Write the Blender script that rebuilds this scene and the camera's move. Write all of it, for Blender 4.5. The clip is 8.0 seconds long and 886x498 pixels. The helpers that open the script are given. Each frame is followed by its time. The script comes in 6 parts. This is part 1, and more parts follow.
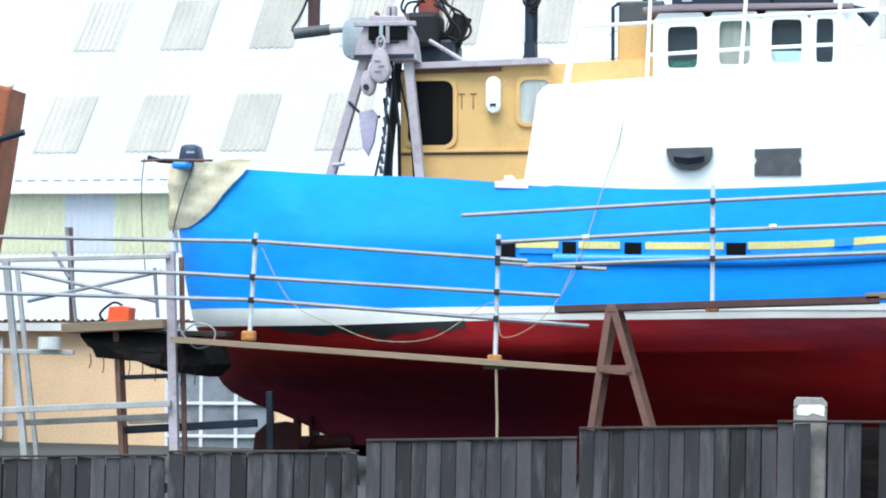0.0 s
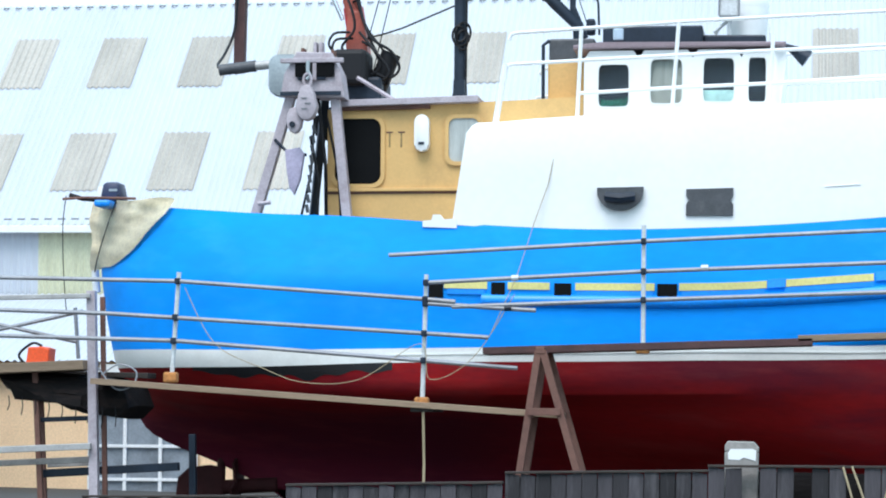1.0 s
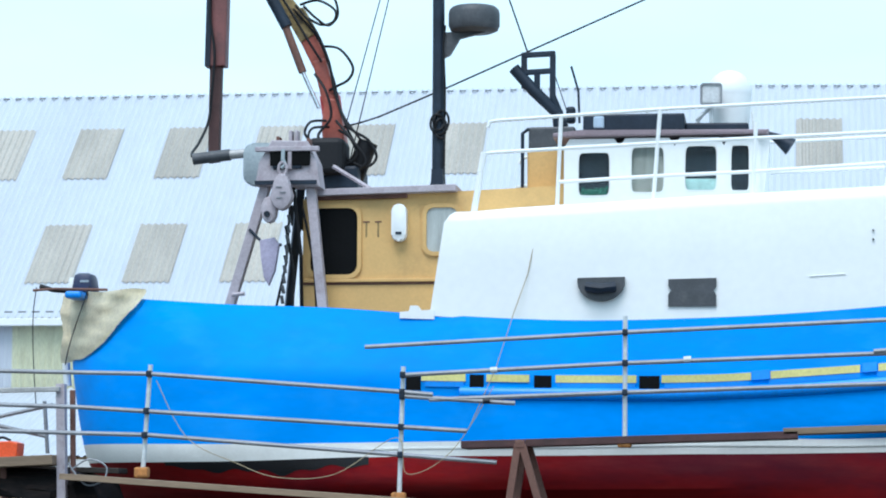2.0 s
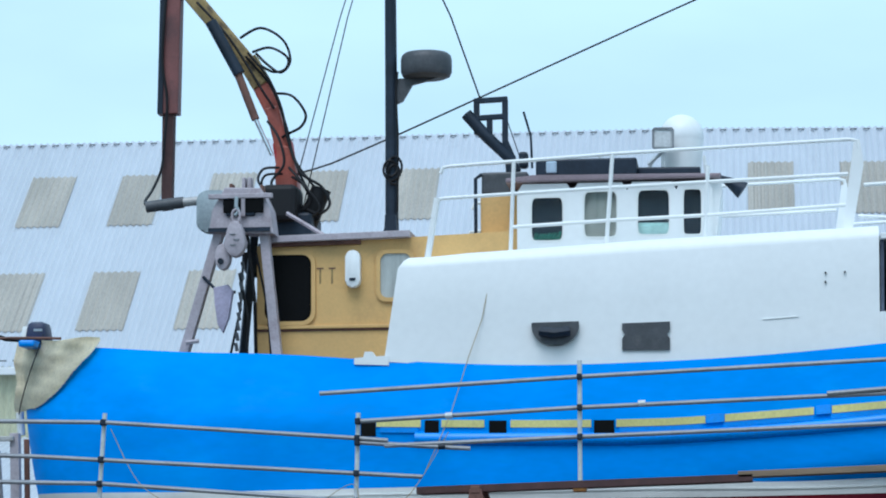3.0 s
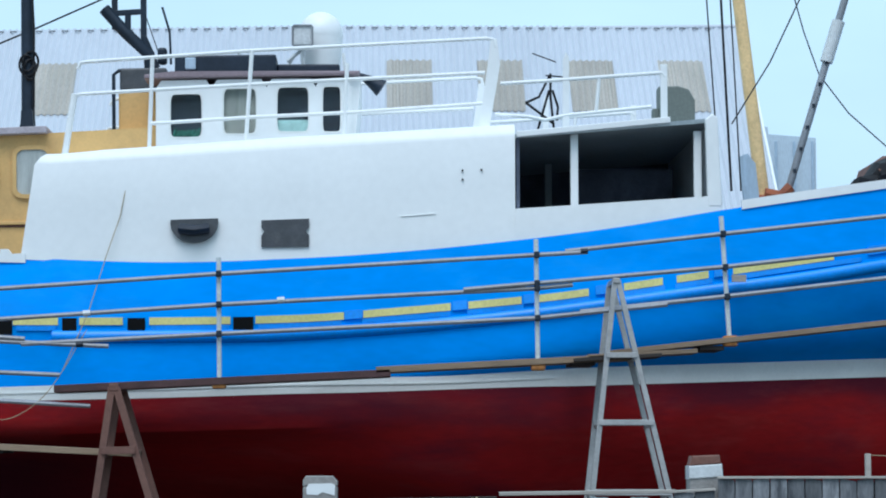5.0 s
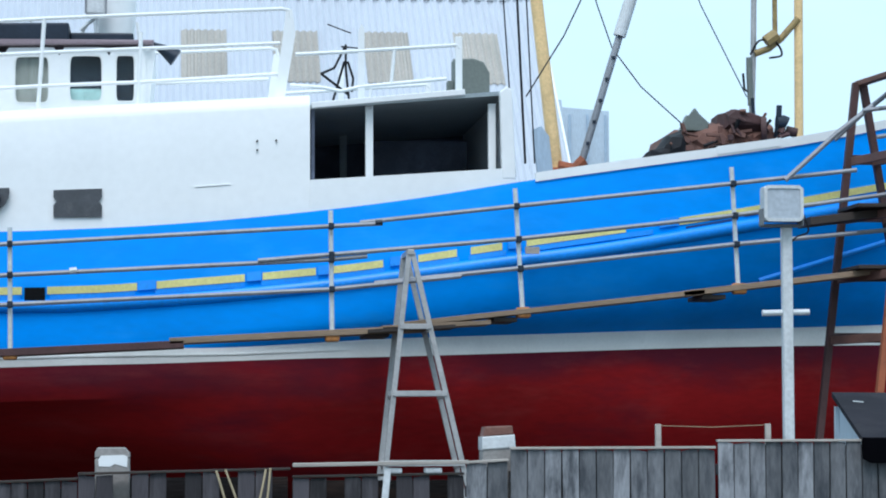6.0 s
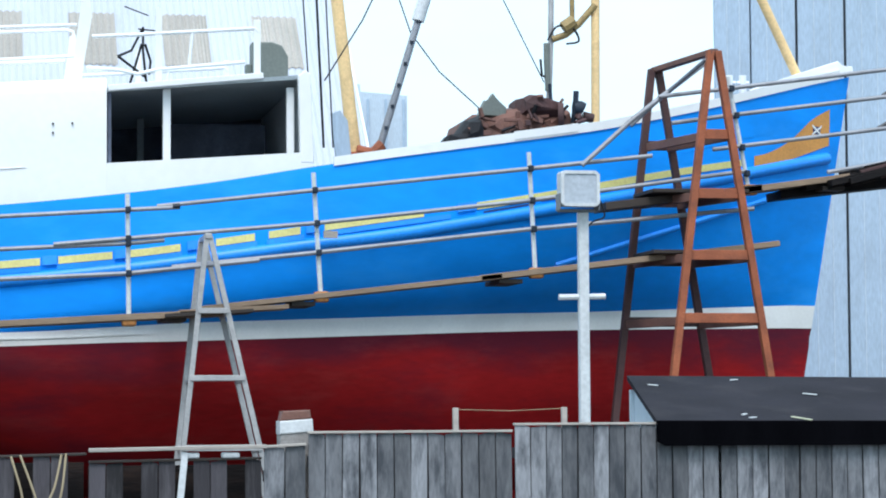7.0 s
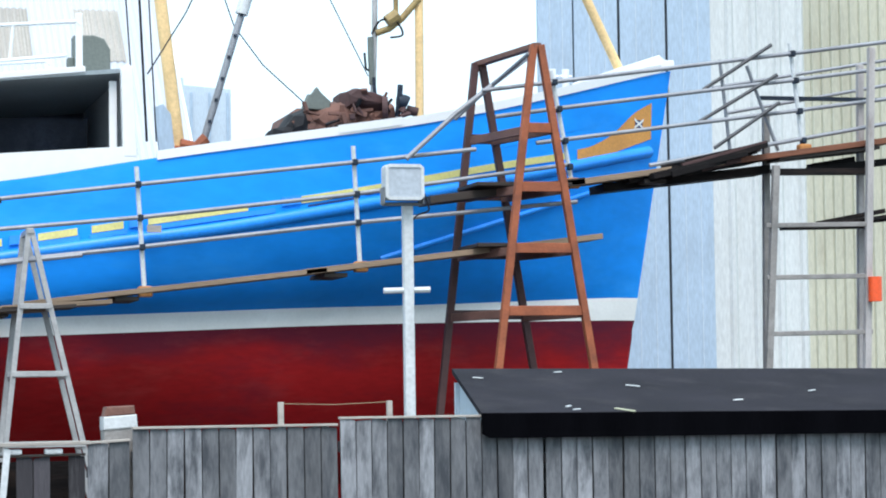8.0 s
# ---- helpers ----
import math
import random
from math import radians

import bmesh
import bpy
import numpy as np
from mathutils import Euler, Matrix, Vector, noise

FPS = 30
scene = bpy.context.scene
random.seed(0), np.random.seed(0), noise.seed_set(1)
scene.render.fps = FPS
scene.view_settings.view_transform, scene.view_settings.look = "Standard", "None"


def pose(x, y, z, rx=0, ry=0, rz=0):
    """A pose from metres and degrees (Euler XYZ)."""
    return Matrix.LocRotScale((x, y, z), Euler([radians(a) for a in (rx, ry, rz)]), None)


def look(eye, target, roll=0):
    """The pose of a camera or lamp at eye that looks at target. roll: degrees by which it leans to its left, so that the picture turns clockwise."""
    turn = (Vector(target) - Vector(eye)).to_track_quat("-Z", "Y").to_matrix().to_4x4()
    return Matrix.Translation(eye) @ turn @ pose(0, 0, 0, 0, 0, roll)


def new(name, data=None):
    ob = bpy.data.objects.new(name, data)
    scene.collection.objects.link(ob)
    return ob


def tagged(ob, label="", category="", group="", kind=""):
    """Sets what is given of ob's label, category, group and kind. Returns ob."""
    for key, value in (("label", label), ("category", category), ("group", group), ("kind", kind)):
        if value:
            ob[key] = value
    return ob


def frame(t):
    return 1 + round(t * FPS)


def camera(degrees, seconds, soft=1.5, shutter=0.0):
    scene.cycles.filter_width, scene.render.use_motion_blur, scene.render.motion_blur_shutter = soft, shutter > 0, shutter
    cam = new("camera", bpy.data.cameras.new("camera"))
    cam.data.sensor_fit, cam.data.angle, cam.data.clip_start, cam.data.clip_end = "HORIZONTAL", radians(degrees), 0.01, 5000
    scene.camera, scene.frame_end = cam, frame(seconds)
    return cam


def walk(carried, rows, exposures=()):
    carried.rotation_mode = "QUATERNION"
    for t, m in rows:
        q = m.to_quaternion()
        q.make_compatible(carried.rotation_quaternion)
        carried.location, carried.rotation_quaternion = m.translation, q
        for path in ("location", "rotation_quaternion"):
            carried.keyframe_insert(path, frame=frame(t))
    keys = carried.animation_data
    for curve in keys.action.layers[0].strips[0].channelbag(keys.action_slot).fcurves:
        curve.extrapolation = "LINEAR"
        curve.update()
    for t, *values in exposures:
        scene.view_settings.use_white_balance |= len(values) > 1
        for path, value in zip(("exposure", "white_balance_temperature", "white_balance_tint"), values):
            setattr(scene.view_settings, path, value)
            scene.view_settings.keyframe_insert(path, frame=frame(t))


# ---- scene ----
# ---- camera: a hand-held long-lens pan from stern to bow ----
cam = camera(19.715, 8.0, soft=1.95)
EYE = 1.7
# seconds, x, y, yaw, pitch, roll
ROWS = [
    (0, 0.0, -40.182, 9.433, 2.626, -1.212),
    (0.5, 0.0, -40.155, 8.168, 3.147, -1.322),
    (1, 0.0, -39.530, 7.972, 3.618, -1.322),
    (1.5, 0.0, -39.117, 7.834, 4.344, -1.286),
    (2, 0.0, -38.791, 7.671, 5.760, -1.224),
    (2.2, 0.0, -38.723, 7.591, 6.386, -1.176),
    (3.3, 0.0, -38.860, 5.915, 6.812, -0.612),
    (3.5, 0.0, -38.860, 5.274, 6.443, -0.638),
    (4, 0.0, -38.860, 3.198, 5.626, -0.321),
    (4.5, 0.0, -38.860, 0.855, 4.993, -0.145),
    (5.8, 0.0, -38.860, -5.220, 3.993, 0.229),
    (6, 0.0, -38.860, -6.134, 3.869, 0.173),
    (6.5, 0.0, -38.860, -8.455, 3.637, 0.282),
    (7, 0.0, -38.860, -10.674, 3.494, 0.353),
    (7.5, 0.0, -38.860, -12.853, 3.314, 0.579),
    (8, 0.0, -38.860, -14.617, 3.312, 0.806),
]
walk(cam, [(t, pose(x, y, EYE, 0, 0, yaw) @ pose(0, 0, 0, pitch) @ pose(0, 0, 0, 0, roll) @ pose(0, 0, 0, 90))
           for t, x, y, yaw, pitch, roll in ROWS],
     exposures=[(0.0, 1.15, 6250, 14), (0.5, 0.92, 6200, 14), (1.0, 0.86, 6150, 14), (2.0, 0.60, 5900, 12), (3.4, 0.12, 5650, 10), (4.5, 0.17, 5700, 11), (6.0, 0.43, 5950, 14), (7.0, 0.80, 6200, 16), (8.0, 0.96, 6400, 17)])

# ---- light: bright overcast with a soft high sun behind the camera ----
world = bpy.data.worlds.new("sky")
scene.world = world
world.use_nodes = True
wn, wl = world.node_tree.nodes, world.node_tree.links
wn.clear()
w_out = wn.new("ShaderNodeOutputWorld")
w_bg = wn.new("ShaderNodeBackground")
w_sky = wn.new("ShaderNodeTexSky")
w_sky.sky_type = "NISHITA"
w_sky.sun_disc = False
w_sky.sun_elevation = radians(59)
w_sky.sun_rotation = radians(188)
w_sky.air_density, w_sky.dust_density, w_sky.ozone_density = 1.0, 2.0, 1.0
w_co = wn.new("ShaderNodeTexCoord")
w_map = wn.new("ShaderNodeMapping")
w_map.inputs["Scale"].default_value = (1.0, 1.0, 3.0)
w_noise = wn.new("ShaderNodeTexNoise")
w_noise.inputs["Scale"].default_value = 2.2
w_noise.inputs["Detail"].default_value = 5.0
w_ramp = wn.new("ShaderNodeValToRGB")
w_ramp.color_ramp.elements[0].position, w_ramp.color_ramp.elements[0].color = 0.30, (0.55, 0.55, 0.55, 1)
w_ramp.color_ramp.elements[1].position, w_ramp.color_ramp.elements[1].color = 0.62, (0.95, 0.95, 0.95, 1)
w_mix = wn.new("ShaderNodeMixRGB")
w_mix.inputs["Color2"].default_value = (7.3, 10.1, 11.2, 1)
wl.new(w_co.outputs["Generated"], w_map.inputs["Vector"])
wl.new(w_map.outputs["Vector"], w_noise.inputs["Vector"])
wl.new(w_noise.outputs["Fac"], w_ramp.inputs["Fac"])
wl.new(w_ramp.outputs["Color"], w_mix.inputs["Fac"])
wl.new(w_sky.outputs["Color"], w_mix.inputs["Color1"])
wl.new(w_mix.outputs["Color"], w_bg.inputs["Color"])
w_bg.inputs["Strength"].default_value = 0.085
wl.new(w_bg.outputs["Background"], w_out.inputs["Surface"])

sun_data = bpy.data.lights.new("sun", "SUN")
sun_data.energy, sun_data.angle, sun_data.color = 1.6, radians(35), (1.0, 0.97, 0.93)
sun = new("sun", sun_data)
sun.matrix_world = look((-3, -16, 27), (0, 0, 0))


# ---- materials ----
def rgb(c):
    return (c[0], c[1], c[2], 1.0)


def material(name, colour, rough=0.6, metal=0.0, var=0.15, scale=1.5, fine=25.0, bump=0.15, dirt=None, dirt_amount=0.0,
             dirt_scale=2.0, stretch=(1, 1, 1), rand=0.0, spec=0.5, grain=0.1, dirt_from=0.52):
    """A painted, wooden or metal surface: colour varied at two scales, stains, a fine relief, and a tone for each piece."""
    m = bpy.data.materials.new(name)
    m.use_nodes = True
    n, l = m.node_tree.nodes, m.node_tree.links
    b = n["Principled BSDF"]
    b.inputs["Metallic"].default_value = metal
    b.inputs["Specular IOR Level"].default_value = spec
    co = n.new("ShaderNodeTexCoord")
    mp = n.new("ShaderNodeMapping")
    mp.inputs["Scale"].default_value = stretch
    l.new(co.outputs["Object"], mp.inputs["Vector"])
    big = n.new("ShaderNodeTexNoise")
    big.inputs["Scale"].default_value = scale
    big.inputs["Detail"].default_value = 6.0
    small = n.new("ShaderNodeTexNoise")
    small.inputs["Scale"].default_value = fine
    small.inputs["Detail"].default_value = 4.0
    l.new(mp.outputs["Vector"], big.inputs["Vector"])
    l.new(mp.outputs["Vector"], small.inputs["Vector"])
    ramp = n.new("ShaderNodeMapRange")
    ramp.inputs["From Min"].default_value, ramp.inputs["From Max"].default_value = 0.3, 0.7
    ramp.inputs["To Min"].default_value, ramp.inputs["To Max"].default_value = 1.0 - var, 1.0 + var
    l.new(big.outputs["Fac"], ramp.inputs["Value"])
    ramp2 = n.new("ShaderNodeMapRange")
    ramp2.inputs["From Min"].default_value, ramp2.inputs["From Max"].default_value = 0.3, 0.7
    ramp2.inputs["To Min"].default_value, ramp2.inputs["To Max"].default_value = 1.0 - grain, 1.0 + grain
    l.new(small.outputs["Fac"], ramp2.inputs["Value"])
    mul = n.new("ShaderNodeMath")
    mul.operation = "MULTIPLY"
    l.new(ramp.outputs["Result"], mul.inputs[0])
    l.new(ramp2.outputs["Result"], mul.inputs[1])
    value = mul.outputs[0]
    if rand:
        # each piece takes its grain and stains from another place
        info = n.new("ShaderNodeObjectInfo")
        jump = n.new("ShaderNodeVectorMath")
        jump.operation = "MULTIPLY_ADD"
        jump.inputs[1].default_value = (7.3, 7.3, 7.3)
        l.new(info.outputs["Location"], jump.inputs[0])
        l.new(co.outputs["Object"], jump.inputs[2])
        l.new(jump.outputs["Vector"], mp.inputs["Vector"])
        rr = n.new("ShaderNodeMapRange")
        rr.inputs["To Min"].default_value, rr.inputs["To Max"].default_value = 1.0 - rand, 1.0 + rand
        l.new(info.outputs["Random"], rr.inputs["Value"])
        mul2 = n.new("ShaderNodeMath")
        mul2.operation = "MULTIPLY"
        l.new(value, mul2.inputs[0])
        l.new(rr.outputs["Result"], mul2.inputs[1])
        value = mul2.outputs[0]
    tone = n.new("ShaderNodeVectorMath")
    tone.operation = "SCALE"
    tone.inputs[0].default_value = colour
    l.new(value, tone.inputs["Scale"])
    out = tone.outputs["Vector"]
    if dirt is not None:
        stain = n.new("ShaderNodeTexNoise")
        stain.inputs["Scale"].default_value = dirt_scale
        stain.inputs["Detail"].default_value = 8.0
        stain.inputs["Roughness"].default_value = 0.65
        l.new(mp.outputs["Vector"], stain.inputs["Vector"])
        sr = n.new("ShaderNodeMapRange")
        sr.inputs["From Min"].default_value, sr.inputs["From Max"].default_value = dirt_from, dirt_from + 0.2
        sr.inputs["To Max"].default_value = dirt_amount
        l.new(stain.outputs["Fac"], sr.inputs["Value"])
        mx = n.new("ShaderNodeMixRGB")
        mx.inputs["Color2"].default_value = rgb(dirt)
        l.new(sr.outputs["Result"], mx.inputs["Fac"])
        l.new(out, mx.inputs["Color1"])
        out = mx.outputs["Color"]
    l.new(out, b.inputs["Base Color"])
    rg = n.new("ShaderNodeMapRange")
    rg.inputs["To Min"].default_value, rg.inputs["To Max"].default_value = max(0.02, rough - 0.12), min(1.0, rough + 0.12)
    l.new(big.outputs["Fac"], rg.inputs["Value"])
    l.new(rg.outputs["Result"], b.inputs["Roughness"])
    if bump:
        bp = n.new("ShaderNodeBump")
        bp.inputs["Strength"].default_value = bump
        bp.inputs["Distance"].default_value = 0.02
        l.new(small.outputs["Fac"], bp.inputs["Height"])
        l.new(bp.outputs["Normal"], b.inputs["Normal"])
    return m


M_BLUE = material("blue_hull_paint", (0.004, 0.27, 0.85), 0.6, spec=0.15, var=0.15, scale=0.7, fine=6, bump=0.05, grain=0.04, dirt=(0.03, 0.345, 0.90), dirt_amount=0.5, dirt_scale=0.9, stretch=(0.7, 1, 1.8))
M_BLUE_TRIM = material("blue_trim_paint", (0.006, 0.26, 0.84), 0.4, var=0.1, bump=0.05)
M_RED = material("red_antifouling", (0.275, 0.009, 0.010), 0.6, spec=0.1, var=0.25, scale=0.5, fine=9, bump=0.1, dirt=(0.09, 0.010, 0.022), dirt_amount=0.75, dirt_scale=0.55, stretch=(0.5, 1, 1.7))


def scum_and_stern_shade(m, colour):
    """A ragged dark band of old paint and scum left along the waterline of a painted bottom, plus painted shade under
    the stern.
    """
    n, l = m.node_tree.nodes, m.node_tree.links
    b = n["Principled BSDF"]
    base = b.inputs["Base Color"].links[0].from_socket
    co = n.new("ShaderNodeTexCoord")
    sep = n.new("ShaderNodeSeparateXYZ")
    l.new(co.outputs["Object"], sep.inputs["Vector"])
    mp = n.new("ShaderNodeMapping")
    mp.inputs["Scale"].default_value = (0.35, 1.0, 1.2)
    l.new(co.outputs["Object"], mp.inputs["Vector"])
    noise = n.new("ShaderNodeTexNoise")
    noise.inputs["Scale"].default_value = 1.3
    noise.inputs["Detail"].default_value = 7.0
    noise.inputs["Roughness"].default_value = 0.6
    l.new(mp.outputs["Vector"], noise.inputs["Vector"])
    rise = n.new("ShaderNodeMath")
    rise.operation = "MULTIPLY_ADD"
    rise.inputs[1].default_value = -0.02
    l.new(sep.outputs["X"], rise.inputs[0])
    l.new(sep.outputs["Z"], rise.inputs[2])
    ragged = n.new("ShaderNodeMath")
    ragged.operation = "MULTIPLY_ADD"
    ragged.inputs[1].default_value = 1.3
    l.new(noise.outputs["Fac"], ragged.inputs[0])
    l.new(rise.outputs[0], ragged.inputs[2])
    band = n.new("ShaderNodeMapRange")
    band.interpolation_type = "SMOOTHSTEP"
    band.inputs["From Min"].default_value, band.inputs["From Max"].default_value = 2.55, 3.25
    band.inputs["To Max"].default_value = 0.85
    l.new(ragged.outputs[0], band.inputs["Value"])
    # the band was scrubbed off the after part, where the red has chalked
    after = n.new("ShaderNodeMapRange")
    after.interpolation_type = "SMOOTHSTEP"
    after.inputs["From Min"].default_value, after.inputs["From Max"].default_value = -4.5, -1.0
    l.new(sep.outputs["X"], after.inputs["Value"])
    kept = n.new("ShaderNodeMath")
    kept.operation = "MULTIPLY"
    l.new(band.outputs["Result"], kept.inputs[0])
    l.new(after.outputs["Result"], kept.inputs[1])
    # shade of the turned-under after floor, painted into the colour with a ragged upper edge
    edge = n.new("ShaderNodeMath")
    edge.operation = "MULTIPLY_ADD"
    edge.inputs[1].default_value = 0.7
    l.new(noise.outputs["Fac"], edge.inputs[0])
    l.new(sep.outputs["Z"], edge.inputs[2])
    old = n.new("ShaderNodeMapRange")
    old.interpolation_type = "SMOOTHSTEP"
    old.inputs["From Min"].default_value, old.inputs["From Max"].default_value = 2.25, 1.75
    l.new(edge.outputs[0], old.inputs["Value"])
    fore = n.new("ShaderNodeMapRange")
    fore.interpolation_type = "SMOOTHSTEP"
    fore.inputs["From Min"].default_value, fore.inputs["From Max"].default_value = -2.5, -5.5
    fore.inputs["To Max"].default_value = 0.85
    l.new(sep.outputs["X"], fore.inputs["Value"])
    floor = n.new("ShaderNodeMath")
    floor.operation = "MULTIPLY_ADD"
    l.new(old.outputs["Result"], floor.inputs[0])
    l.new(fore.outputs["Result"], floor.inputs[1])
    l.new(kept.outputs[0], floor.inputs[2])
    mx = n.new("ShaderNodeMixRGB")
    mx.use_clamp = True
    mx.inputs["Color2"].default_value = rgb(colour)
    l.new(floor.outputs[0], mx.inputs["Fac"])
    l.new(base, mx.inputs["Color1"])
    # chalky scuffs in long patches
    stretch = n.new("ShaderNodeMapping")
    stretch.inputs["Scale"].default_value = (0.3, 1.0, 1.5)
    stretch.inputs["Location"].default_value = (3.1, 0.0, 1.7)
    l.new(co.outputs["Object"], stretch.inputs["Vector"])
    scuff = n.new("ShaderNodeTexNoise")
    scuff.inputs["Scale"].default_value = 1.6
    scuff.inputs["Detail"].default_value = 9.0
    scuff.inputs["Roughness"].default_value = 0.7
    l.new(stretch.outputs["Vector"], scuff.inputs["Vector"])
    worn = n.new("ShaderNodeMapRange")
    worn.inputs["From Min"].default_value, worn.inputs["From Max"].default_value = 0.50, 0.72
    worn.inputs["To Max"].default_value = 0.3
    l.new(scuff.outputs["Fac"], worn.inputs["Value"])
    chalk = n.new("ShaderNodeMixRGB")
    chalk.inputs["Color2"].default_value = rgb((0.31, 0.055, 0.05))
    l.new(worn.outputs["Result"], chalk.inputs["Fac"])
    l.new(mx.outputs["Color"], chalk.inputs["Color1"])
    l.new(chalk.outputs["Color"], b.inputs["Base Color"])


scum_and_stern_shade(M_RED, (0.075, 0.011, 0.026))
M_NAVY_SLOT = material("dark_blue_recess", (0.006, 0.03, 0.13), 0.6, var=0.2)
M_BLACK_PAINT = material("black_bitumen_paint", (0.012, 0.013, 0.016), 0.5, var=0.3)
M_WHITE = material("white_gloss_paint", (0.80, 0.81, 0.80), 0.45, var=0.03, scale=0.8, fine=8, bump=0.04, grain=0.02)
M_BOOT = material("white_boot_stripe", (0.76, 0.77, 0.74), 0.5, var=0.08, scale=0.9, grain=0.03, bump=0.05, dirt=(0.55, 0.54, 0.5), dirt_amount=0.3)
M_OCHRE = material("ochre_paint", (0.66, 0.41, 0.15), 0.6, var=0.10, scale=1.0, dirt=(0.26, 0.14, 0.06), dirt_amount=0.4, dirt_scale=1.1, grain=0.04, bump=0.08)
M_YELLOW = material("yellow_line_paint", (0.60, 0.56, 0.20), 0.5, var=0.12)
M_ORANGE = material("orange_primer", (0.60, 0.27, 0.06), 0.6, var=0.15, dirt=(0.45, 0.18, 0.05), dirt_amount=0.4)
M_GALV = material("galvanised_tube", (0.26, 0.27, 0.29), 0.5, metal=0.25, var=0.2, scale=2.0, dirt=(0.16, 0.14, 0.13), dirt_amount=0.25, dirt_scale=3.0)
M_PLANK = material("scaffold_plank", (0.27, 0.19, 0.125), 0.85, var=0.3, scale=2, fine=30, bump=0.4, stretch=(0.25, 2, 2), dirt=(0.06, 0.045, 0.035), dirt_amount=0.5)
M_DARKWOOD = material("dark_wet_timber", (0.035, 0.026, 0.021), 0.8, var=0.35, scale=2, fine=30, bump=0.4, stretch=(0.3, 2, 2))
# black timber; also colours the added shade sheets behind fence and under stern planks
M_WETBLACK_SHADE = material("black_timber_and_shade", (0.011, 0.009, 0.009), 0.85, spec=0.2, var=0.4, scale=3, fine=30, bump=0.4, stretch=(0.4, 2, 2), dirt=(0.05, 0.03, 0.022), dirt_amount=0.5, dirt_scale=3)
M_CAPWOOD = material("pale_bleached_timber", (0.40, 0.36, 0.32), 0.85, var=0.2, scale=3, fine=30, bump=0.3, stretch=(0.3, 2, 2))
M_CLAMP = material("rusty_orange_clamp", (0.42, 0.17, 0.045), 0.75, var=0.3, scale=12, dirt=(0.12, 0.05, 0.02), dirt_amount=0.6, dirt_scale=14)
M_FENCE = material("weathered_fence_board", (0.20, 0.205, 0.215), 0.88, spec=0.2, var=0.30, scale=1.1, fine=22, bump=0.5, stretch=(2.0, 2.0, 0.7), rand=0.40, dirt=(0.045, 0.05, 0.058), dirt_amount=0.85, dirt_scale=3.4, grain=0.14, dirt_from=0.46)
M_FENCE_DARK = material("dark_fence_board", (0.045, 0.041, 0.046), 0.88, var=0.35, scale=1.4, fine=22, bump=0.5, stretch=(3, 3, 0.5), rand=0.65, dirt=(0.20, 0.19, 0.20), dirt_amount=0.4, dirt_scale=2.0)
M_SHED = material("white_corrugated_sheet", (0.50, 0.53, 0.575), 0.55, var=0.04, scale=0.25, fine=4, bump=0.03, grain=0.03, dirt=(0.46, 0.48, 0.52), dirt_amount=0.2, dirt_scale=0.5, stretch=(1.5, 0.35, 0.35))
M_SKYLIGHT = material("weathered_translucent_sheet", (0.40, 0.37, 0.325), 0.6, var=0.12, scale=0.9, dirt=(0.31, 0.30, 0.255), dirt_amount=0.5, dirt_scale=1.2, stretch=(1.5, 0.4, 0.4), rand=0.08)
M_CREAM_SHEET = material("cream_translucent_sheet", (0.55, 0.55, 0.38), 0.5, var=0.1, scale=0.6, dirt=(0.38, 0.37, 0.25), dirt_amount=0.4, stretch=(1.5, 1, 0.4))
M_BLUEGREY = material("pale_blue_grey_cladding", (0.40, 0.50, 0.595), 0.6, var=0.05, scale=0.6, dirt=(0.3, 0.36, 0.42), dirt_amount=0.5, stretch=(1.2, 1, 0.3))
M_BLUEPALE = material("pale_grey_cladding", (0.52, 0.60, 0.66), 0.6, var=0.06, scale=0.6, dirt=(0.42, 0.47, 0.5), dirt_amount=0.4, stretch=(1.2, 1, 0.3))
M_DARKGAP = material("black_joint", (0.02, 0.025, 0.03), 0.9, var=0.2)
M_PEACH = material("peach_render", (0.90, 0.63, 0.38), 0.85, var=0.07, scale=0.7, bump=0.2, dirt=(0.75, 0.48, 0.28), dirt_amount=0.35)
M_GREYWALL = material("grey_block_panel", (0.20, 0.21, 0.22), 0.85, var=0.15, scale=1.5)
M_GROUND = material("yard_concrete", (0.045, 0.043, 0.04), 0.9, var=0.2, scale=0.4, fine=12, bump=0.3, dirt=(0.04, 0.038, 0.036), dirt_amount=0.6, dirt_scale=0.5)
M_ROOFFELT = material("black_roofing_felt", (0.022, 0.021, 0.026), 0.9, spec=0.1, var=0.25, scale=1.5, fine=60, bump=0.3, dirt=(0.05, 0.046, 0.05), dirt_amount=0.5)
M_BLACKGLOSS = material("black_fascia", (0.003, 0.003, 0.004), 0.9, spec=0.0, var=0.2, stretch=(3, 1, 0.4))
M_RUDDER = material("dark_maroon_paint", (0.045, 0.012, 0.012), 0.8, var=0.3, spec=0.2)
M_DARKGREY = material("dark_grey_paint", (0.06, 0.063, 0.07), 0.5, var=0.25, scale=4, dirt=(0.13, 0.13, 0.13), dirt_amount=0.4, dirt_scale=6)
M_SHELTER_SHADE = material("blue_grey_interior_shade", (0.11, 0.13, 0.18), 0.7, spec=0.3, var=0.4, scale=1.6, dirt=(0.008, 0.009, 0.016), dirt_amount=0.7, dirt_scale=1.3)
M_DARKRUST_SHADE = material("dark_oxide_and_shaded_rust", (0.07, 0.032, 0.030), 0.75, var=0.3, scale=3, fine=30, bump=0.3)
# near-black that paints the shade inside openings
M_OPENING_SHADE = material("black_opening_shade", (0.006, 0.0065, 0.007), 0.9, spec=0.1, var=0.2)
M_GREYCEIL = material("grey_painted_ceiling", (0.30, 0.35, 0.37), 0.6, var=0.1)
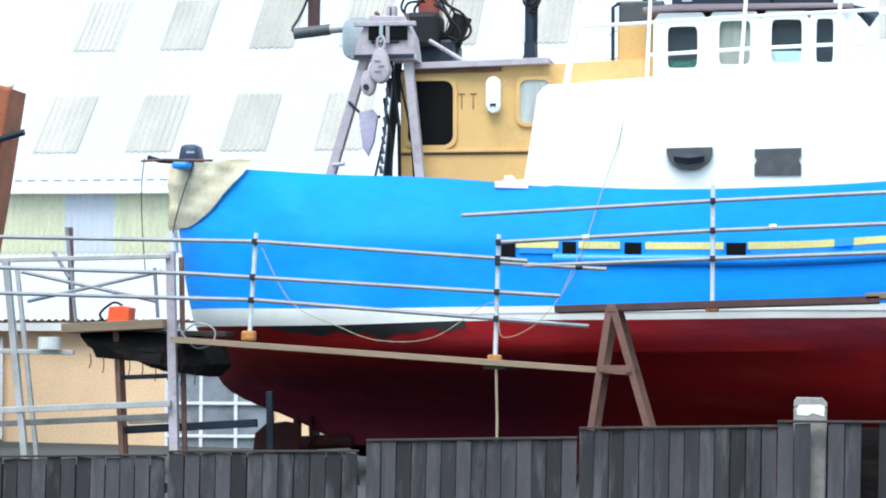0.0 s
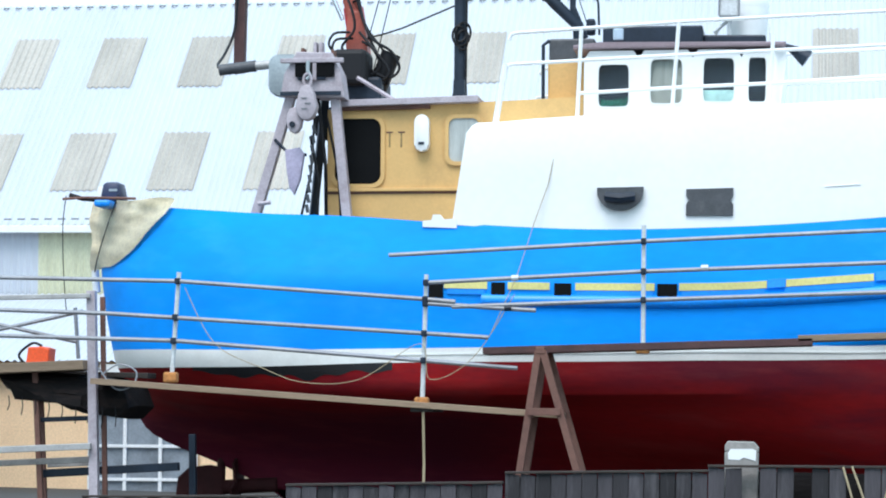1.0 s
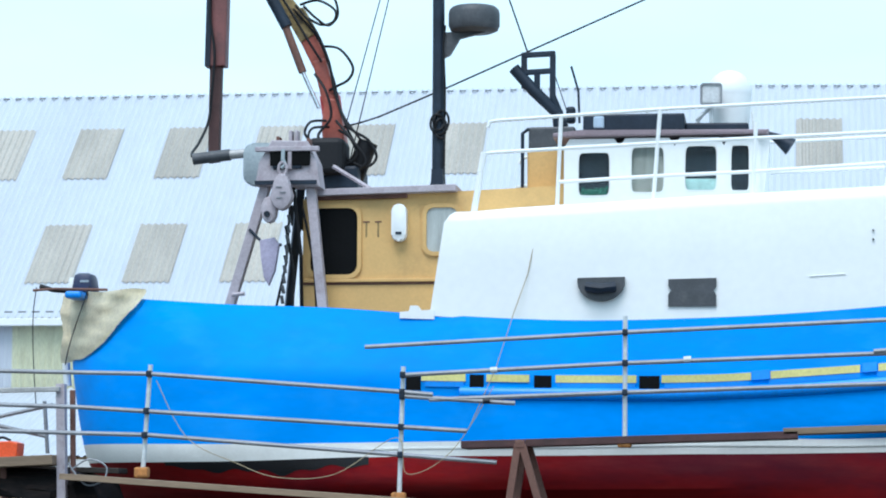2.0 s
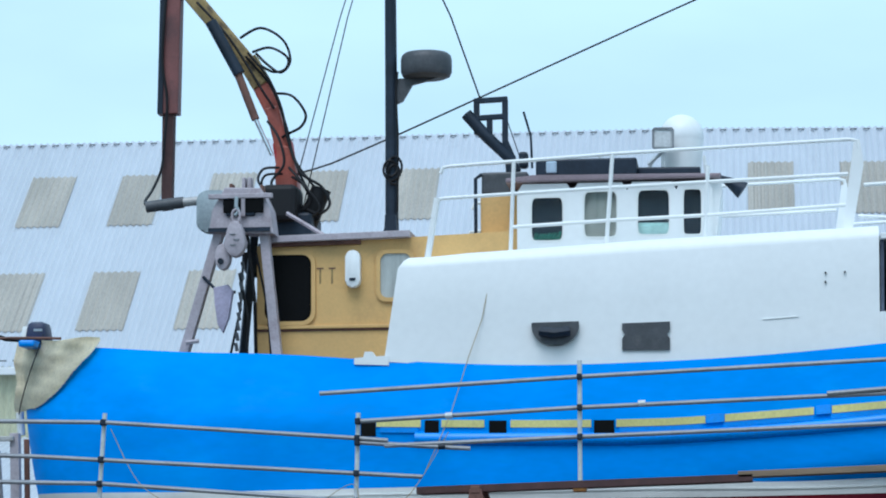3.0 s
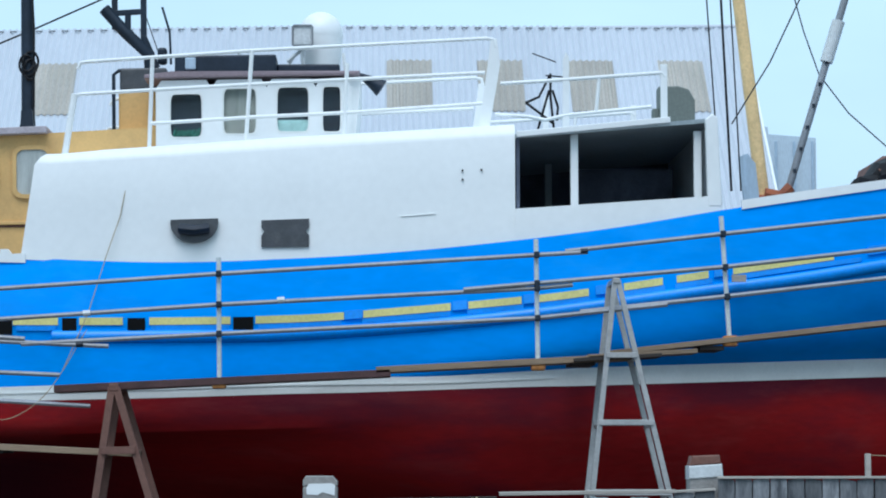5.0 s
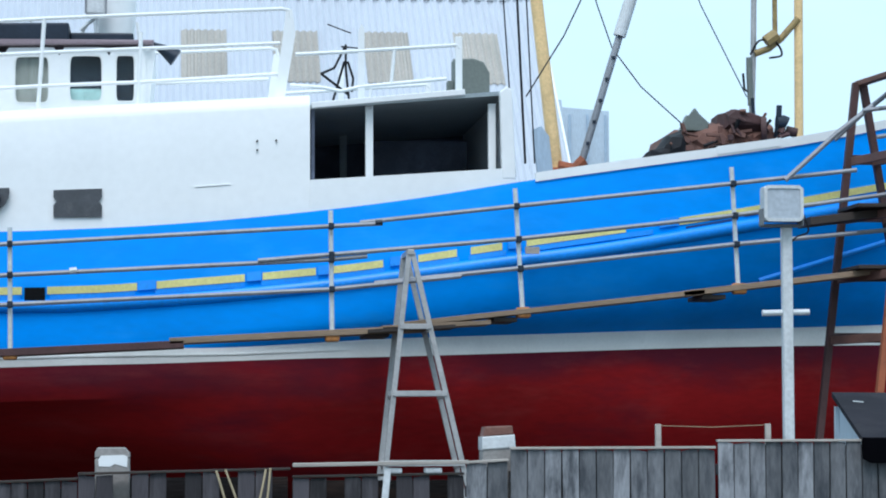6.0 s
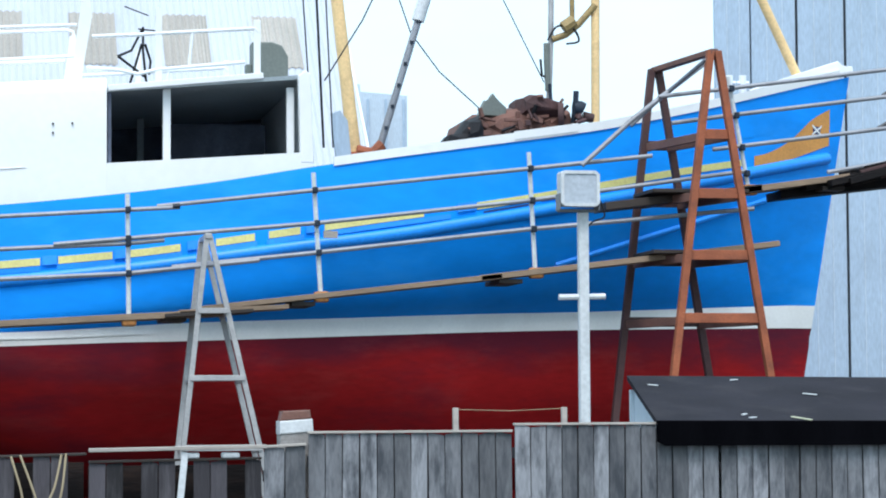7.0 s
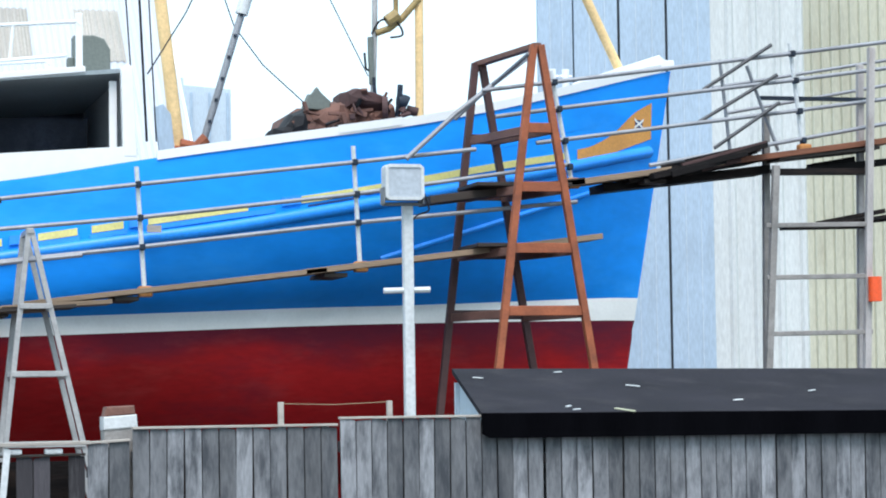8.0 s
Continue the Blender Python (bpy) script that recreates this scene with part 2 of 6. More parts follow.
M_STEELDARK = material("dark_steel_and_inner_shade", (0.014, 0.023, 0.038), 0.5, spec=0.3, var=0.3, scale=3)
M_LILAC = material("lilac_grey_primer", (0.42, 0.37, 0.40), 0.6, var=0.12, scale=2.5, dirt=(0.16, 0.10, 0.10), dirt_amount=0.5, dirt_scale=4)
M_RUST = material("rust_red_steel", (0.30, 0.085, 0.035), 0.75, var=0.3, scale=2.5, fine=30, bump=0.3, dirt=(0.07, 0.03, 0.022), dirt_amount=0.5, dirt_scale=3)
M_BROWNRUST = material("brown_oxide_steel", (0.16, 0.075, 0.055), 0.75, var=0.25, scale=3, fine=30, bump=0.3, dirt=(0.07, 0.035, 0.03), dirt_amount=0.4)
M_CRANE = material("faded_orange_crane_paint", (0.38, 0.085, 0.055), 0.5, var=0.25, scale=2, dirt=(0.10, 0.035, 0.03), dirt_amount=0.6, dirt_scale=2.2)
M_JIB = material("dull_maroon_crane_paint", (0.17, 0.06, 0.055), 0.55, var=0.3, scale=2, dirt=(0.05, 0.03, 0.035), dirt_amount=0.7, dirt_scale=2.2)
M_CRANEYEL = material("worn_yellow_paint", (0.36, 0.25, 0.09), 0.6, var=0.3, scale=5, dirt=(0.06, 0.04, 0.03), dirt_amount=0.85, dirt_scale=5, dirt_from=0.45)
M_HOSE = material("black_rubber", (0.008, 0.008, 0.01), 0.6, spec=0.3, var=0.2)
M_CHROME = material("bright_piston_rod", (0.75, 0.76, 0.78), 0.2, metal=0.9, var=0.05)
M_MASTYEL = material("pale_yellow_mast_paint", (0.80, 0.55, 0.26), 0.5, var=0.1, scale=2, dirt=(0.3, 0.17, 0.07), dirt_amount=0.4, dirt_scale=3)
M_ALU = material("weathered_aluminium", (0.40, 0.39, 0.38), 0.55, metal=0.3, var=0.15, scale=4)
M_TARP = material("beige_canvas", (0.88, 0.79, 0.60), 0.85, var=0.1, scale=3, bump=0.25, dirt=(0.55, 0.47, 0.32), dirt_amount=0.2)
M_NAVY = material("navy_plastic", (0.02, 0.028, 0.07), 0.4, var=0.1)
M_ORANGEBOX = material("bright_orange_plastic", (0.85, 0.10, 0.02), 0.4, var=0.08)
M_LAMPGREY = material("light_grey_lamp_housing", (0.58, 0.60, 0.60), 0.45, var=0.08, scale=6, dirt=(0.35, 0.35, 0.33), dirt_amount=0.3, dirt_scale=8)
M_ROPE = material("pale_rope", (0.40, 0.32, 0.20), 0.9, var=0.2, fine=120, bump=0.5)
M_GREENGREY = material("grey_green_box_paint", (0.15, 0.17, 0.15), 0.6, var=0.12)
M_PURPLEROOF = material("faded_purple_brown_roof", (0.25, 0.19, 0.21), 0.6, var=0.12)
M_WINFRAME = material("white_window_frame", (0.78, 0.79, 0.79), 0.5, var=0.04)
M_GREYPOST = material("weathered_grey_post", (0.40, 0.37, 0.355), 0.85, var=0.2, scale=3, fine=30, bump=0.3, stretch=(2, 2, 0.5), dirt=(0.20, 0.15, 0.12), dirt_amount=0.6)
M_CONCRETE = material("grey_timber_pile", (0.26, 0.245, 0.23), 0.9, var=0.25, scale=4, bump=0.4, dirt=(0.12, 0.10, 0.09), dirt_amount=0.5)


def glass_material(name, tint, rough=0.05):
    m = bpy.data.materials.new(name)
    m.use_nodes = True
    b = m.node_tree.nodes["Principled BSDF"]
    b.inputs["Base Color"].default_value = rgb(tint)
    b.inputs["Roughness"].default_value = rough
    b.inputs["Transmission Weight"].default_value = 1.0
    b.inputs["IOR"].default_value = 1.25
    return m


M_GLASS = glass_material("window_glass", (0.85, 0.92, 0.92))

# ---- building helpers ----
BASE = {}


def thing(name, label, category, at=(0, 0, 0), group="", kind=""):
    ob = new(name)
    ob.empty_display_size = 0.2
    ob.location = at
    BASE[ob] = Vector(at)
    return tagged(ob, label, category, group, kind)


FALL, FALL_X = 0.018, -1.3


def settle(x, y, z):
    """The old slip falls one degree towards the stern: what stands aft of FALL_X leans and sinks with it."""
    if x >= FALL_X:
        return x, z
    ease = min(1.0, (FALL_X - x) / 3.0)
    return x + FALL * ease * (1.7 + 0.15 * (y + 38.9) - z), z + FALL * (x - FALL_X)


def settle_mesh(bm):
    for v in bm.verts:
        v.co.x, v.co.z = settle(*v.co)


def part(name, bm, mat, parent, label="", smooth=False):
    """Link a bmesh, given in metres on level ground, as one mesh under a thing or a part."""
    settle_mesh(bm)
    me = bpy.data.meshes.new(name)
    bmesh.ops.recalc_face_normals(bm, faces=bm.faces)
    bm.to_mesh(me)
    bm.free()
    base = BASE[parent] if parent else Vector((0, 0, 0))
    me.transform(Matrix.Translation(-base))
    me.materials.append(mat)
    if smooth:
        me.polygons.foreach_set("use_smooth", [True] * len(me.polygons))
        me.set_sharp_from_angle(angle=radians(40))
    ob = new(name, me)
    if parent:
        ob.parent = parent
        BASE[ob] = base
    if label:
        tagged(ob, label)
    return ob


def solo(name, bm, mat, label, category, at, group="", kind="", smooth=False):
    """A thing of one mesh."""
    if kind != "structure":
        settle_mesh(bm)
    bm.transform(Matrix.Translation(-Vector(at)))
    me = bpy.data.meshes.new(name)
    bmesh.ops.recalc_face_normals(bm, faces=bm.faces)
    bm.to_mesh(me)
    bm.free()
    me.materials.append(mat)
    if smooth:
        me.polygons.foreach_set("use_smooth", [True] * len(me.polygons))
        me.set_sharp_from_angle(angle=radians(40))
    ob = new(name, me)
    ob.location = at
    BASE[ob] = Vector(at)
    return tagged(ob, label, category, group, kind)


def box(x0, x1, y0, y1, z0, z1, bevel=0.0, bm=None):
    bm = bm or bmesh.new()
    made = bmesh.ops.create_cube(bm, size=1.0)["verts"]
    bmesh.ops.transform(bm, verts=made, matrix=Matrix.LocRotScale(((x0 + x1) / 2, (y0 + y1) / 2, (z0 + z1) / 2), None, (abs(x1 - x0), abs(y1 - y0), abs(z1 - z0))))
    if bevel:
        edges = {e for v in made for e in v.link_edges}
        bmesh.ops.bevel(bm, geom=list(edges), offset=bevel, segments=2, affect="EDGES", profile=0.5)
    return bm


def bar(a, b, w, h, bevel=0.0, bm=None, up=(0, 0, 1)):
    """A squared bar from a to b, w across and h high."""
    bm = bm or bmesh.new()
    a, b = Vector(a), Vector(b)
    d = (b - a)
    x = d.normalized()
    u = Vector(up)
    if abs(x.dot(u)) > 0.95:
        u = Vector((0, 1, 0))
    y = u.cross(x).normalized()
    z = x.cross(y)
    made = bmesh.ops.create_cube(bm, size=1.0)["verts"]
    m = Matrix((x, y, z)).transposed().to_4x4()
    m.translation = (a + b) / 2
    bmesh.ops.transform(bm, verts=made, matrix=m @ Matrix.Diagonal((d.length, w, h, 1)))
    if bevel:
        edges = {e for v in made for e in v.link_edges}
        bmesh.ops.bevel(bm, geom=list(edges), offset=bevel, segments=2, affect="EDGES", profile=0.5)
    return bm


def tube(points, r, n=8, bm=None, r_end=None, cap=True):
    """A round tube along points."""
    bm = bm or bmesh.new()
    pts = [Vector(p) for p in points]
    rings = []
    ref = None
    for i, p in enumerate(pts):
        d = (pts[min(i + 1, len(pts) - 1)] - pts[max(i - 1, 0)]).normalized()
        if ref is None:
            ref = Vector((0, 0, 1)) if abs(d.z) < 0.9 else Vector((1, 0, 0))
        s = d.cross(ref).normalized()
        ref = s.cross(d).normalized()
        rad = r if r_end is None else r + (r_end - r) * i / (len(pts) - 1)
        rings.append([bm.verts.new(p + (s * math.cos(k * math.tau / n) + ref * math.sin(k * math.tau / n)) * rad) for k in range(n)])
    for a, b in zip(rings, rings[1:]):
        for k in range(n):
            bm.faces.new((a[k], a[(k + 1) % n], b[(k + 1) % n], b[k]))
    if cap:
        bm.faces.new(rings[0][::-1])
        bm.faces.new(rings[-1])
    return bm


def prism(poly, y0, y1, bm=None, bevel=0.0):
    """An outline in x and z, drawn out from y0 to y1."""
    bm = bm or bmesh.new()
    a = [bm.verts.new((x, y0, z)) for x, z in poly]
    b = [bm.verts.new((x, y1, z)) for x, z in poly]
    n = len(poly)
    faces = [bm.faces.new(a), bm.faces.new(b[::-1])]
    for i in range(n):
        bm.faces.new((a[i], b[i], b[(i + 1) % n], a[(i + 1) % n]))
    if bevel:
        edges = {e for f in faces for e in f.edges}
        bmesh.ops.bevel(bm, geom=list(edges), offset=bevel, segments=2, affect="EDGES", profile=0.5)
    return bm


def rounded(x0, x1, z0, z1, r, n=5):
    """The outline of a rectangle with rounded corners, in x and z."""
    out = []
    for cx, cz, a0 in ((x1 - r, z1 - r, 0), (x0 + r, z1 - r, 90), (x0 + r, z0 + r, 180), (x1 - r, z0 + r, 270)):
        for k in range(n + 1):
            a = radians(a0 + 90 * k / n)
            out.append((cx + r * math.cos(a), cz + r * math.sin(a)))
    return out


def ring_plate(outer, inner, y0, y1, bm=None):
    """A plate with a hole: two outlines with as many points each, in x and z."""
    bm = bm or bmesh.new()
    n = len(outer)
    o0 = [bm.verts.new((x, y0, z)) for x, z in outer]
    i0 = [bm.verts.new((x, y0, z)) for x, z in inner]
    o1 = [bm.verts.new((x, y1, z)) for x, z in outer]
    i1 = [bm.verts.new((x, y1, z)) for x, z in inner]
    for k in range(n):
        j = (k + 1) % n
        bm.faces.new((o0[k], o0[j], i0[j], i0[k]))
        bm.faces.new((o1[k], i1[k], i1[j], o1[j]))
        bm.faces.new((o0[k], o1[k], o1[j], o0[j]))
        bm.faces.new((i0[k], i0[j], i1[j], i1[k]))
    return bm


def curve(table, x):
    """A smooth height along x through a short table."""
    xs = [p[0] for p in table]
    if x <= xs[0]:
        return table[0][1]
    if x >= xs[-1]:
        return table[-1][1]
    i = next(k for k in range(len(xs) - 1) if xs[k] <= x <= xs[k + 1])
    p = [table[max(0, min(len(table) - 1, i + k))] for k in (-1, 0, 1, 2)]
    t = (x - xs[i]) / (xs[i + 1] - xs[i])
    h = xs[i + 1] - xs[i]
    m1 = (p[2][1] - p[0][1]) / max(1e-6, p[2][0] - p[0][0]) * h
    m2 = (p[3][1] - p[1][1]) / max(1e-6, p[3][0] - p[1][0]) * h
    return (2 * t ** 3 - 3 * t ** 2 + 1) * p[1][1] + (t ** 3 - 2 * t ** 2 + t) * m1 + (-2 * t ** 3 + 3 * t ** 2) * p[2][1] + (t ** 3 - t ** 2) * m2


def sheet_wave(x0, x1, pitch, depth, at, per=4):
    """A corrugated sheet from x0 to x1 whose two edges are at(x, wave) -> lower point, upper point."""
    bm = bmesh.new()
    count = max(2, int(round((x1 - x0) / pitch * per)))
    low, high = [], []
    for i in range(count + 1):
        x = x0 + (x1 - x0) * i / count
        wv = depth * math.sin(math.tau * x / pitch)
        a, b = at(x, wv)
        low.append(bm.verts.new(a))
        high.append(bm.verts.new(b))
    for i in range(count):
        bm.faces.new((low[i], low[i + 1], high[i + 1], high[i]))
    return bm


# ---- ground ----
bm = bmesh.new()
bmesh.ops.create_grid(bm, x_segments=40, y_segments=40, size=400)
solo("ground", bm, M_GROUND, "grey stained concrete boatyard ground", "ground", (0, 0, 0), kind="structure")

# ---- large corrugated shed behind the boat ----
SHED_Y, SHED_Z, SLOPE = 14.0, 5.99, radians(42)
RIDGE_RUN = 6.26
SHED_X0, SHED_X1 = -34.0, 8.55
shed = thing("corrugated_shed", "long white corrugated shed with rows of dull translucent rooflights", "shed", (0, SHED_Y, 0))
nrm = Vector((0, -math.sin(SLOPE), math.cos(SLOPE)))


def roof_at(x, run, lift):
    p = Vector((x, SHED_Y + run, SHED_Z + run * math.tan(SLOPE))) + nrm * lift
    return p


PITCH = 0.15
shed_roof = part("roof", sheet_wave(SHED_X0, SHED_X1, PITCH, 0.026, lambda x, w: (roof_at(x, -0.25, w), roof_at(x, RIDGE_RUN, w))), M_SHED, shed, "white corrugated sheet roof", smooth=True)
part("back_roof", sheet_wave(SHED_X0, SHED_X1, PITCH * 4, 0.02, lambda x, w: (Vector((x, SHED_Y + RIDGE_RUN * 2, SHED_Z)), Vector((x, SHED_Y + RIDGE_RUN, SHED_Z + RIDGE_RUN * math.tan(SLOPE) - 0.03)))), M_SHED, shed)
ridge_z = SHED_Z + RIDGE_RUN * math.tan(SLOPE)
part("ridge_cap", tube([(SHED_X0, SHED_Y + RIDGE_RUN, ridge_z), (SHED_X1, SHED_Y + RIDGE_RUN, ridge_z)], 0.055, 8), M_SHED, shed)
part("gutter", box(SHED_X0, SHED_X1, SHED_Y - 0.36, SHED_Y - 0.22, SHED_Z - 0.32, SHED_Z - 0.16, 0.02), M_WHITE, shed)
shed_wall = part("front_wall", box(SHED_X0, SHED_X1, SHED_Y, SHED_Y + 0.12, 0, SHED_Z - 0.02), M_SHED, shed)
gable = bmesh.new()
prism([(SHED_Y + 0.13, 0), (SHED_Y + 2 * RIDGE_RUN, 0), (SHED_Y + 2 * RIDGE_RUN, SHED_Z - 0.05), (SHED_Y + RIDGE_RUN, ridge_z - 0.08), (SHED_Y + 0.13, SHED_Z - 0.02)], 0, 0.12, gable)
gable.transform(Matrix(((0, 1, 0, SHED_X1 - 0.25), (1, 0, 0, 0), (0, 0, 1, 0), (0, 0, 0, 1))))
part("gable_wall", gable, M_BLUEPALE, shed)
part("barge_board", bar(roof_at(SHED_X1 + 0.02, -0.3, 0.0), roof_at(SHED_X1 + 0.02, RIDGE_RUN, 0.0), 0.05, 0.22), M_WHITE, shed)
for k in range(6):
    x = -18.62 + 2.15 * k
    part("rooflight", sheet_wave(x, x + 1.05, PITCH, 0.026, lambda q, w: (roof_at(q, 3.62, w + 0.018), roof_at(q, 5.15, w + 0.018))), M_SKYLIGHT, shed_roof, smooth=True)
for k in range(4):
    x = 0.24 + 2.075 * k
    part("rooflight", sheet_wave(x, x + 1.03, PITCH, 0.026, lambda q, w: (roof_at(q, 3.62, w + 0.018), roof_at(q, 5.15, w + 0.018))), M_SKYLIGHT, shed_roof, smooth=True)
for k in range(-1, 5):
    x = -18.58 + 2.165 * k
    part("rooflight", sheet_wave(x, x + 1.06, PITCH, 0.026, lambda q, w: (roof_at(q, 0.66, w + 0.018), roof_at(q, 2.26, w + 0.018))), M_SKYLIGHT, shed_roof, smooth=True)
# dark ends of the corrugations under the ridge capping and over the gutter
for x in [SHED_X0 + 12 + PITCH * 2 * k for k in range(100)]:
    part("ridge_gap", box(x, x + 0.15, SHED_Y + RIDGE_RUN - 0.14, SHED_Y + RIDGE_RUN - 0.1, ridge_z - 0.075, ridge_z - 0.052), M_GREYWALL, shed_roof)
for x in [-21.0 + PITCH * 2 * k for k in range(44)]:
    part("eave_gap", box(x, x + 0.16, SHED_Y - 0.42, SHED_Y - 0.37, SHED_Z - 0.12, SHED_Z - 0.09), M_GREYWALL, shed_roof)
# upper wall of corrugated sheets, some of them translucent
for x0, x1, m in ((-23.0, -19.3, M_SHED), (-19.3, -18.55, M_CREAM_SHEET), (-18.55, -17.55, M_CREAM_SHEET), (-17.55, -16.43, M_SHED), (-16.43, -15.3, M_CREAM_SHEET), (-15.3, -13.2, M_CREAM_SHEET)):
    part("wall_sheet", sheet_wave(x0, x1, PITCH, 0.02, lambda q, w: (Vector((q, SHED_Y - 0.06 + w, 3.2)), Vector((q, SHED_Y - 0.06 + w, SHED_Z - 0.1)))), m, shed_wall, smooth=True)

# ---- the fishing boat's hull ----
SHEER = [(-11.2, 4.97), (-9.6, 4.82), (-8.0, 4.68), (-6.5, 4.61), (-5.2, 4.51), (-3.0, 4.39), (-1.2, 4.405), (0.4, 4.50), (2.0, 4.655), (3.6, 4.86), (5.0, 5.095), (5.73, 5.21), (7.0, 5.40), (9.0, 5.71), (10.3, 5.98), (11.6, 6.30), (14.2, 7.00)]
BOOT_LOW = [(-11.0, 2.40), (-8.0, 2.39), (-5.6, 2.46), (-3.0, 2.475), (-0.4, 2.51), (0.9, 2.55), (2.4, 2.60), (3.2, 2.615), (5.6, 2.69), (8.0, 2.77), (9.8, 2.815), (13.4, 2.875)]
BOOT_HIGH = [(-11.0, 2.68), (-8.0, 2.64), (-5.5, 2.665), (-0.4, 2.735), (0.9, 2.74), (2.4, 2.82), (3.2, 2.87), (5.6, 2.955), (8.0, 3.04), (9.8, 3.09), (13.4, 3.235)]
STERN = [(0.2, -7.9), (0.5, -8.3), (0.97, -9.25), (1.23, -9.95), (1.5, -10.35), (2.0, -10.55), (2.6, -10.78), (3.9, -11.0), (5.2, -11.08)]
STRAKE = [(-11.0, 3.58), (-8.0, 3.48), (-5.1, 3.37), (-2.6, 3.335), (-1.2, 3.335), (1.7, 3.56), (4.6, 3.94), (6.4, 4.19), (10.0, 4.84), (13.5, 5.58)]
YELLOW = [(-5.2, 3.585), (-4.4, 3.57), (-2.6, 3.545), (-1.05, 3.555), (0.4, 3.665), (1.6, 3.77), (2.65, 3.88), (4.6, 4.166), (5.7, 4.33), (8.0, 4.68), (10.5, 5.16), (11.75, 5.38)]
KEEL = 0.35


def stem_x(z):
    return 12.80 + 0.172 * z


def half_width(s, z, x):
    """The hull's half breadth at a share s of its length and the height z."""
    zb, zs = curve(BOOT_HIGH, x), curve(SHEER, x)
    if z >= zb:
        q = min(1.0, (z - zb) / (zs - zb))
        full = 3.0 - (0.14 + 0.40 * max(0.0, 1 - s / 0.35)) * max(0.0, q - 0.5) / 0.5
        low = 0.0
    else:
        q = 0.0
        zl = curve(BOOT_LOW, x) + 0.05
        low = max(0.0, min(1.0, (zl - z) / (zl - KEEL)))
        middle = 0.18 + 2.82 * (1 - low ** 3.1) ** 0.75
        # the after body turns under into a flat floor that slopes down to the keel
        after = 0.16 + 2.84 * max(0.0, 1 - max(0.0, (low - 0.20) / 0.76) ** 1.15)
        m = min(1.0, max(0.0, (s - 0.14) / 0.40))
        m = m * m * (3 - 2 * m)
        full = after + (middle - after) * m
    sa = 0.20 + 0.30 * low
    flare = min(1.0, q / 0.55) ** 0.6
    sb = 0.62 - 0.20 * (1 - flare)
    pb = 1.70 + 0.80 * flare - 0.25 * low
    w = full
    # the run rises towards the stern in sharp sections
    tuck = max(0.0, (low - 0.25) / 0.75)
    w *= 1 - 0.97 * max(0.0, 1 - s / 0.46) ** 0.6 * tuck ** 0.6
    if s < sa:
        e = 1 - s / sa
        w *= max(0.0, 1 - e ** (2.6 - 1.0 * low)) ** (0.5 + 0.35 * low)
    if s > sb:
        e = (s - sb) / (1 - sb)
        w *= max(0.0, 1 - e ** pb)
    return w


def hull_y(x, z):
    a, b = curve(STERN, z), stem_x(z)
    return -half_width(min(1, max(0, (x - a) / (b - a))), z, x)


HN = 96
SH = [0.5 - 0.5 * math.cos(math.pi * i / HN) for i in range(HN + 1)]


def hull_rows(low, high, rows, proud=0.0):
    """A band of the hull's skin between two heights, both sides."""
    bm = bmesh.new()
    for side in (-1, 1):
        grid = []
        for k in range(rows + 1):
            line = []
            for s in SH:
                xn = -11.05 + s * 24.95
                z = low(xn) + (high(xn) - low(xn)) * k / rows
                a, b = curve(STERN, z), stem_x(z)
                x = a + (b - a) * s
                w = half_width(s, z, xn) + 0.02 + proud
                line.append(bm.verts.new((x, side * w, z)))
            grid.append(line)
        for k in range(rows):
            for i in range(HN):
                bm.faces.new((grid[k][i], grid[k][i + 1], grid[k + 1][i + 1], grid[k + 1][i]))
        # close the ends towards the middle line
    bmesh.ops.remove_doubles(bm, verts=bm.verts, dist=0.045)
    return bm


boat = thing("fishing_boat", "blue and white fishing boat with red bottom, propped ashore", "boat", (0, 0, 0))
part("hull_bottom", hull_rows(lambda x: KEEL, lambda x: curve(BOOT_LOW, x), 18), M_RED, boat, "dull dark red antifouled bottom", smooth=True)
part("boot_stripe", hull_rows(lambda x: curve(BOOT_LOW, x), lambda x: curve(BOOT_HIGH, x), 2, 0.003), M_BOOT, boat, "off-white waterline band", smooth=True)
part("hull_side", hull_rows(lambda x: curve(BOOT_HIGH, x), lambda x: curve(SHEER, x), 14), M_BLUE, boat, "bright blue painted hull side", smooth=True)
part("keel", box(-7.6, 12.4, -0.16, 0.16, 0.12, 0.5, 0.03), M_RED, boat)


def along_hull(x0, x1, n, height, out=0.0):
    """Points on the near side of the skin along a line of heights."""
    pts = []
    for i in range(n + 1):
        x = x0 + (x1 - x0) * i / n
        z = height(x)
        pts.append(Vector((x, hull_y(x, z) - out, z)))
    return pts


def strip(x0, x1, n, height, tall, proud, bm=None):
    """A flat moulding on the hull's near side, following it."""
    bm = bm or bmesh.new()
    rows = []
    for i in range(n + 1):
        x = x0 + (x1 - x0) * i / n
        z = height(x)
        a, b = hull_y(x, z - tall / 2) - 0.02, hull_y(x, z + tall / 2) - 0.02
        rows.append([bm.verts.new(v) for v in ((x, a + 0.03, z - tall / 2), (x, a - proud, z - tall / 2), (x, b - proud, z + tall / 2), (x, b + 0.03, z + tall / 2))])
    for p, q in zip(rows, rows[1:]):
        for k in range(4):
            bm.faces.new((p[k], q[k], q[(k + 1) % 4], p[(k + 1) % 4]))
    bm.faces.new(rows[0])
    bm.faces.new(rows[-1][::-1])
    return bm


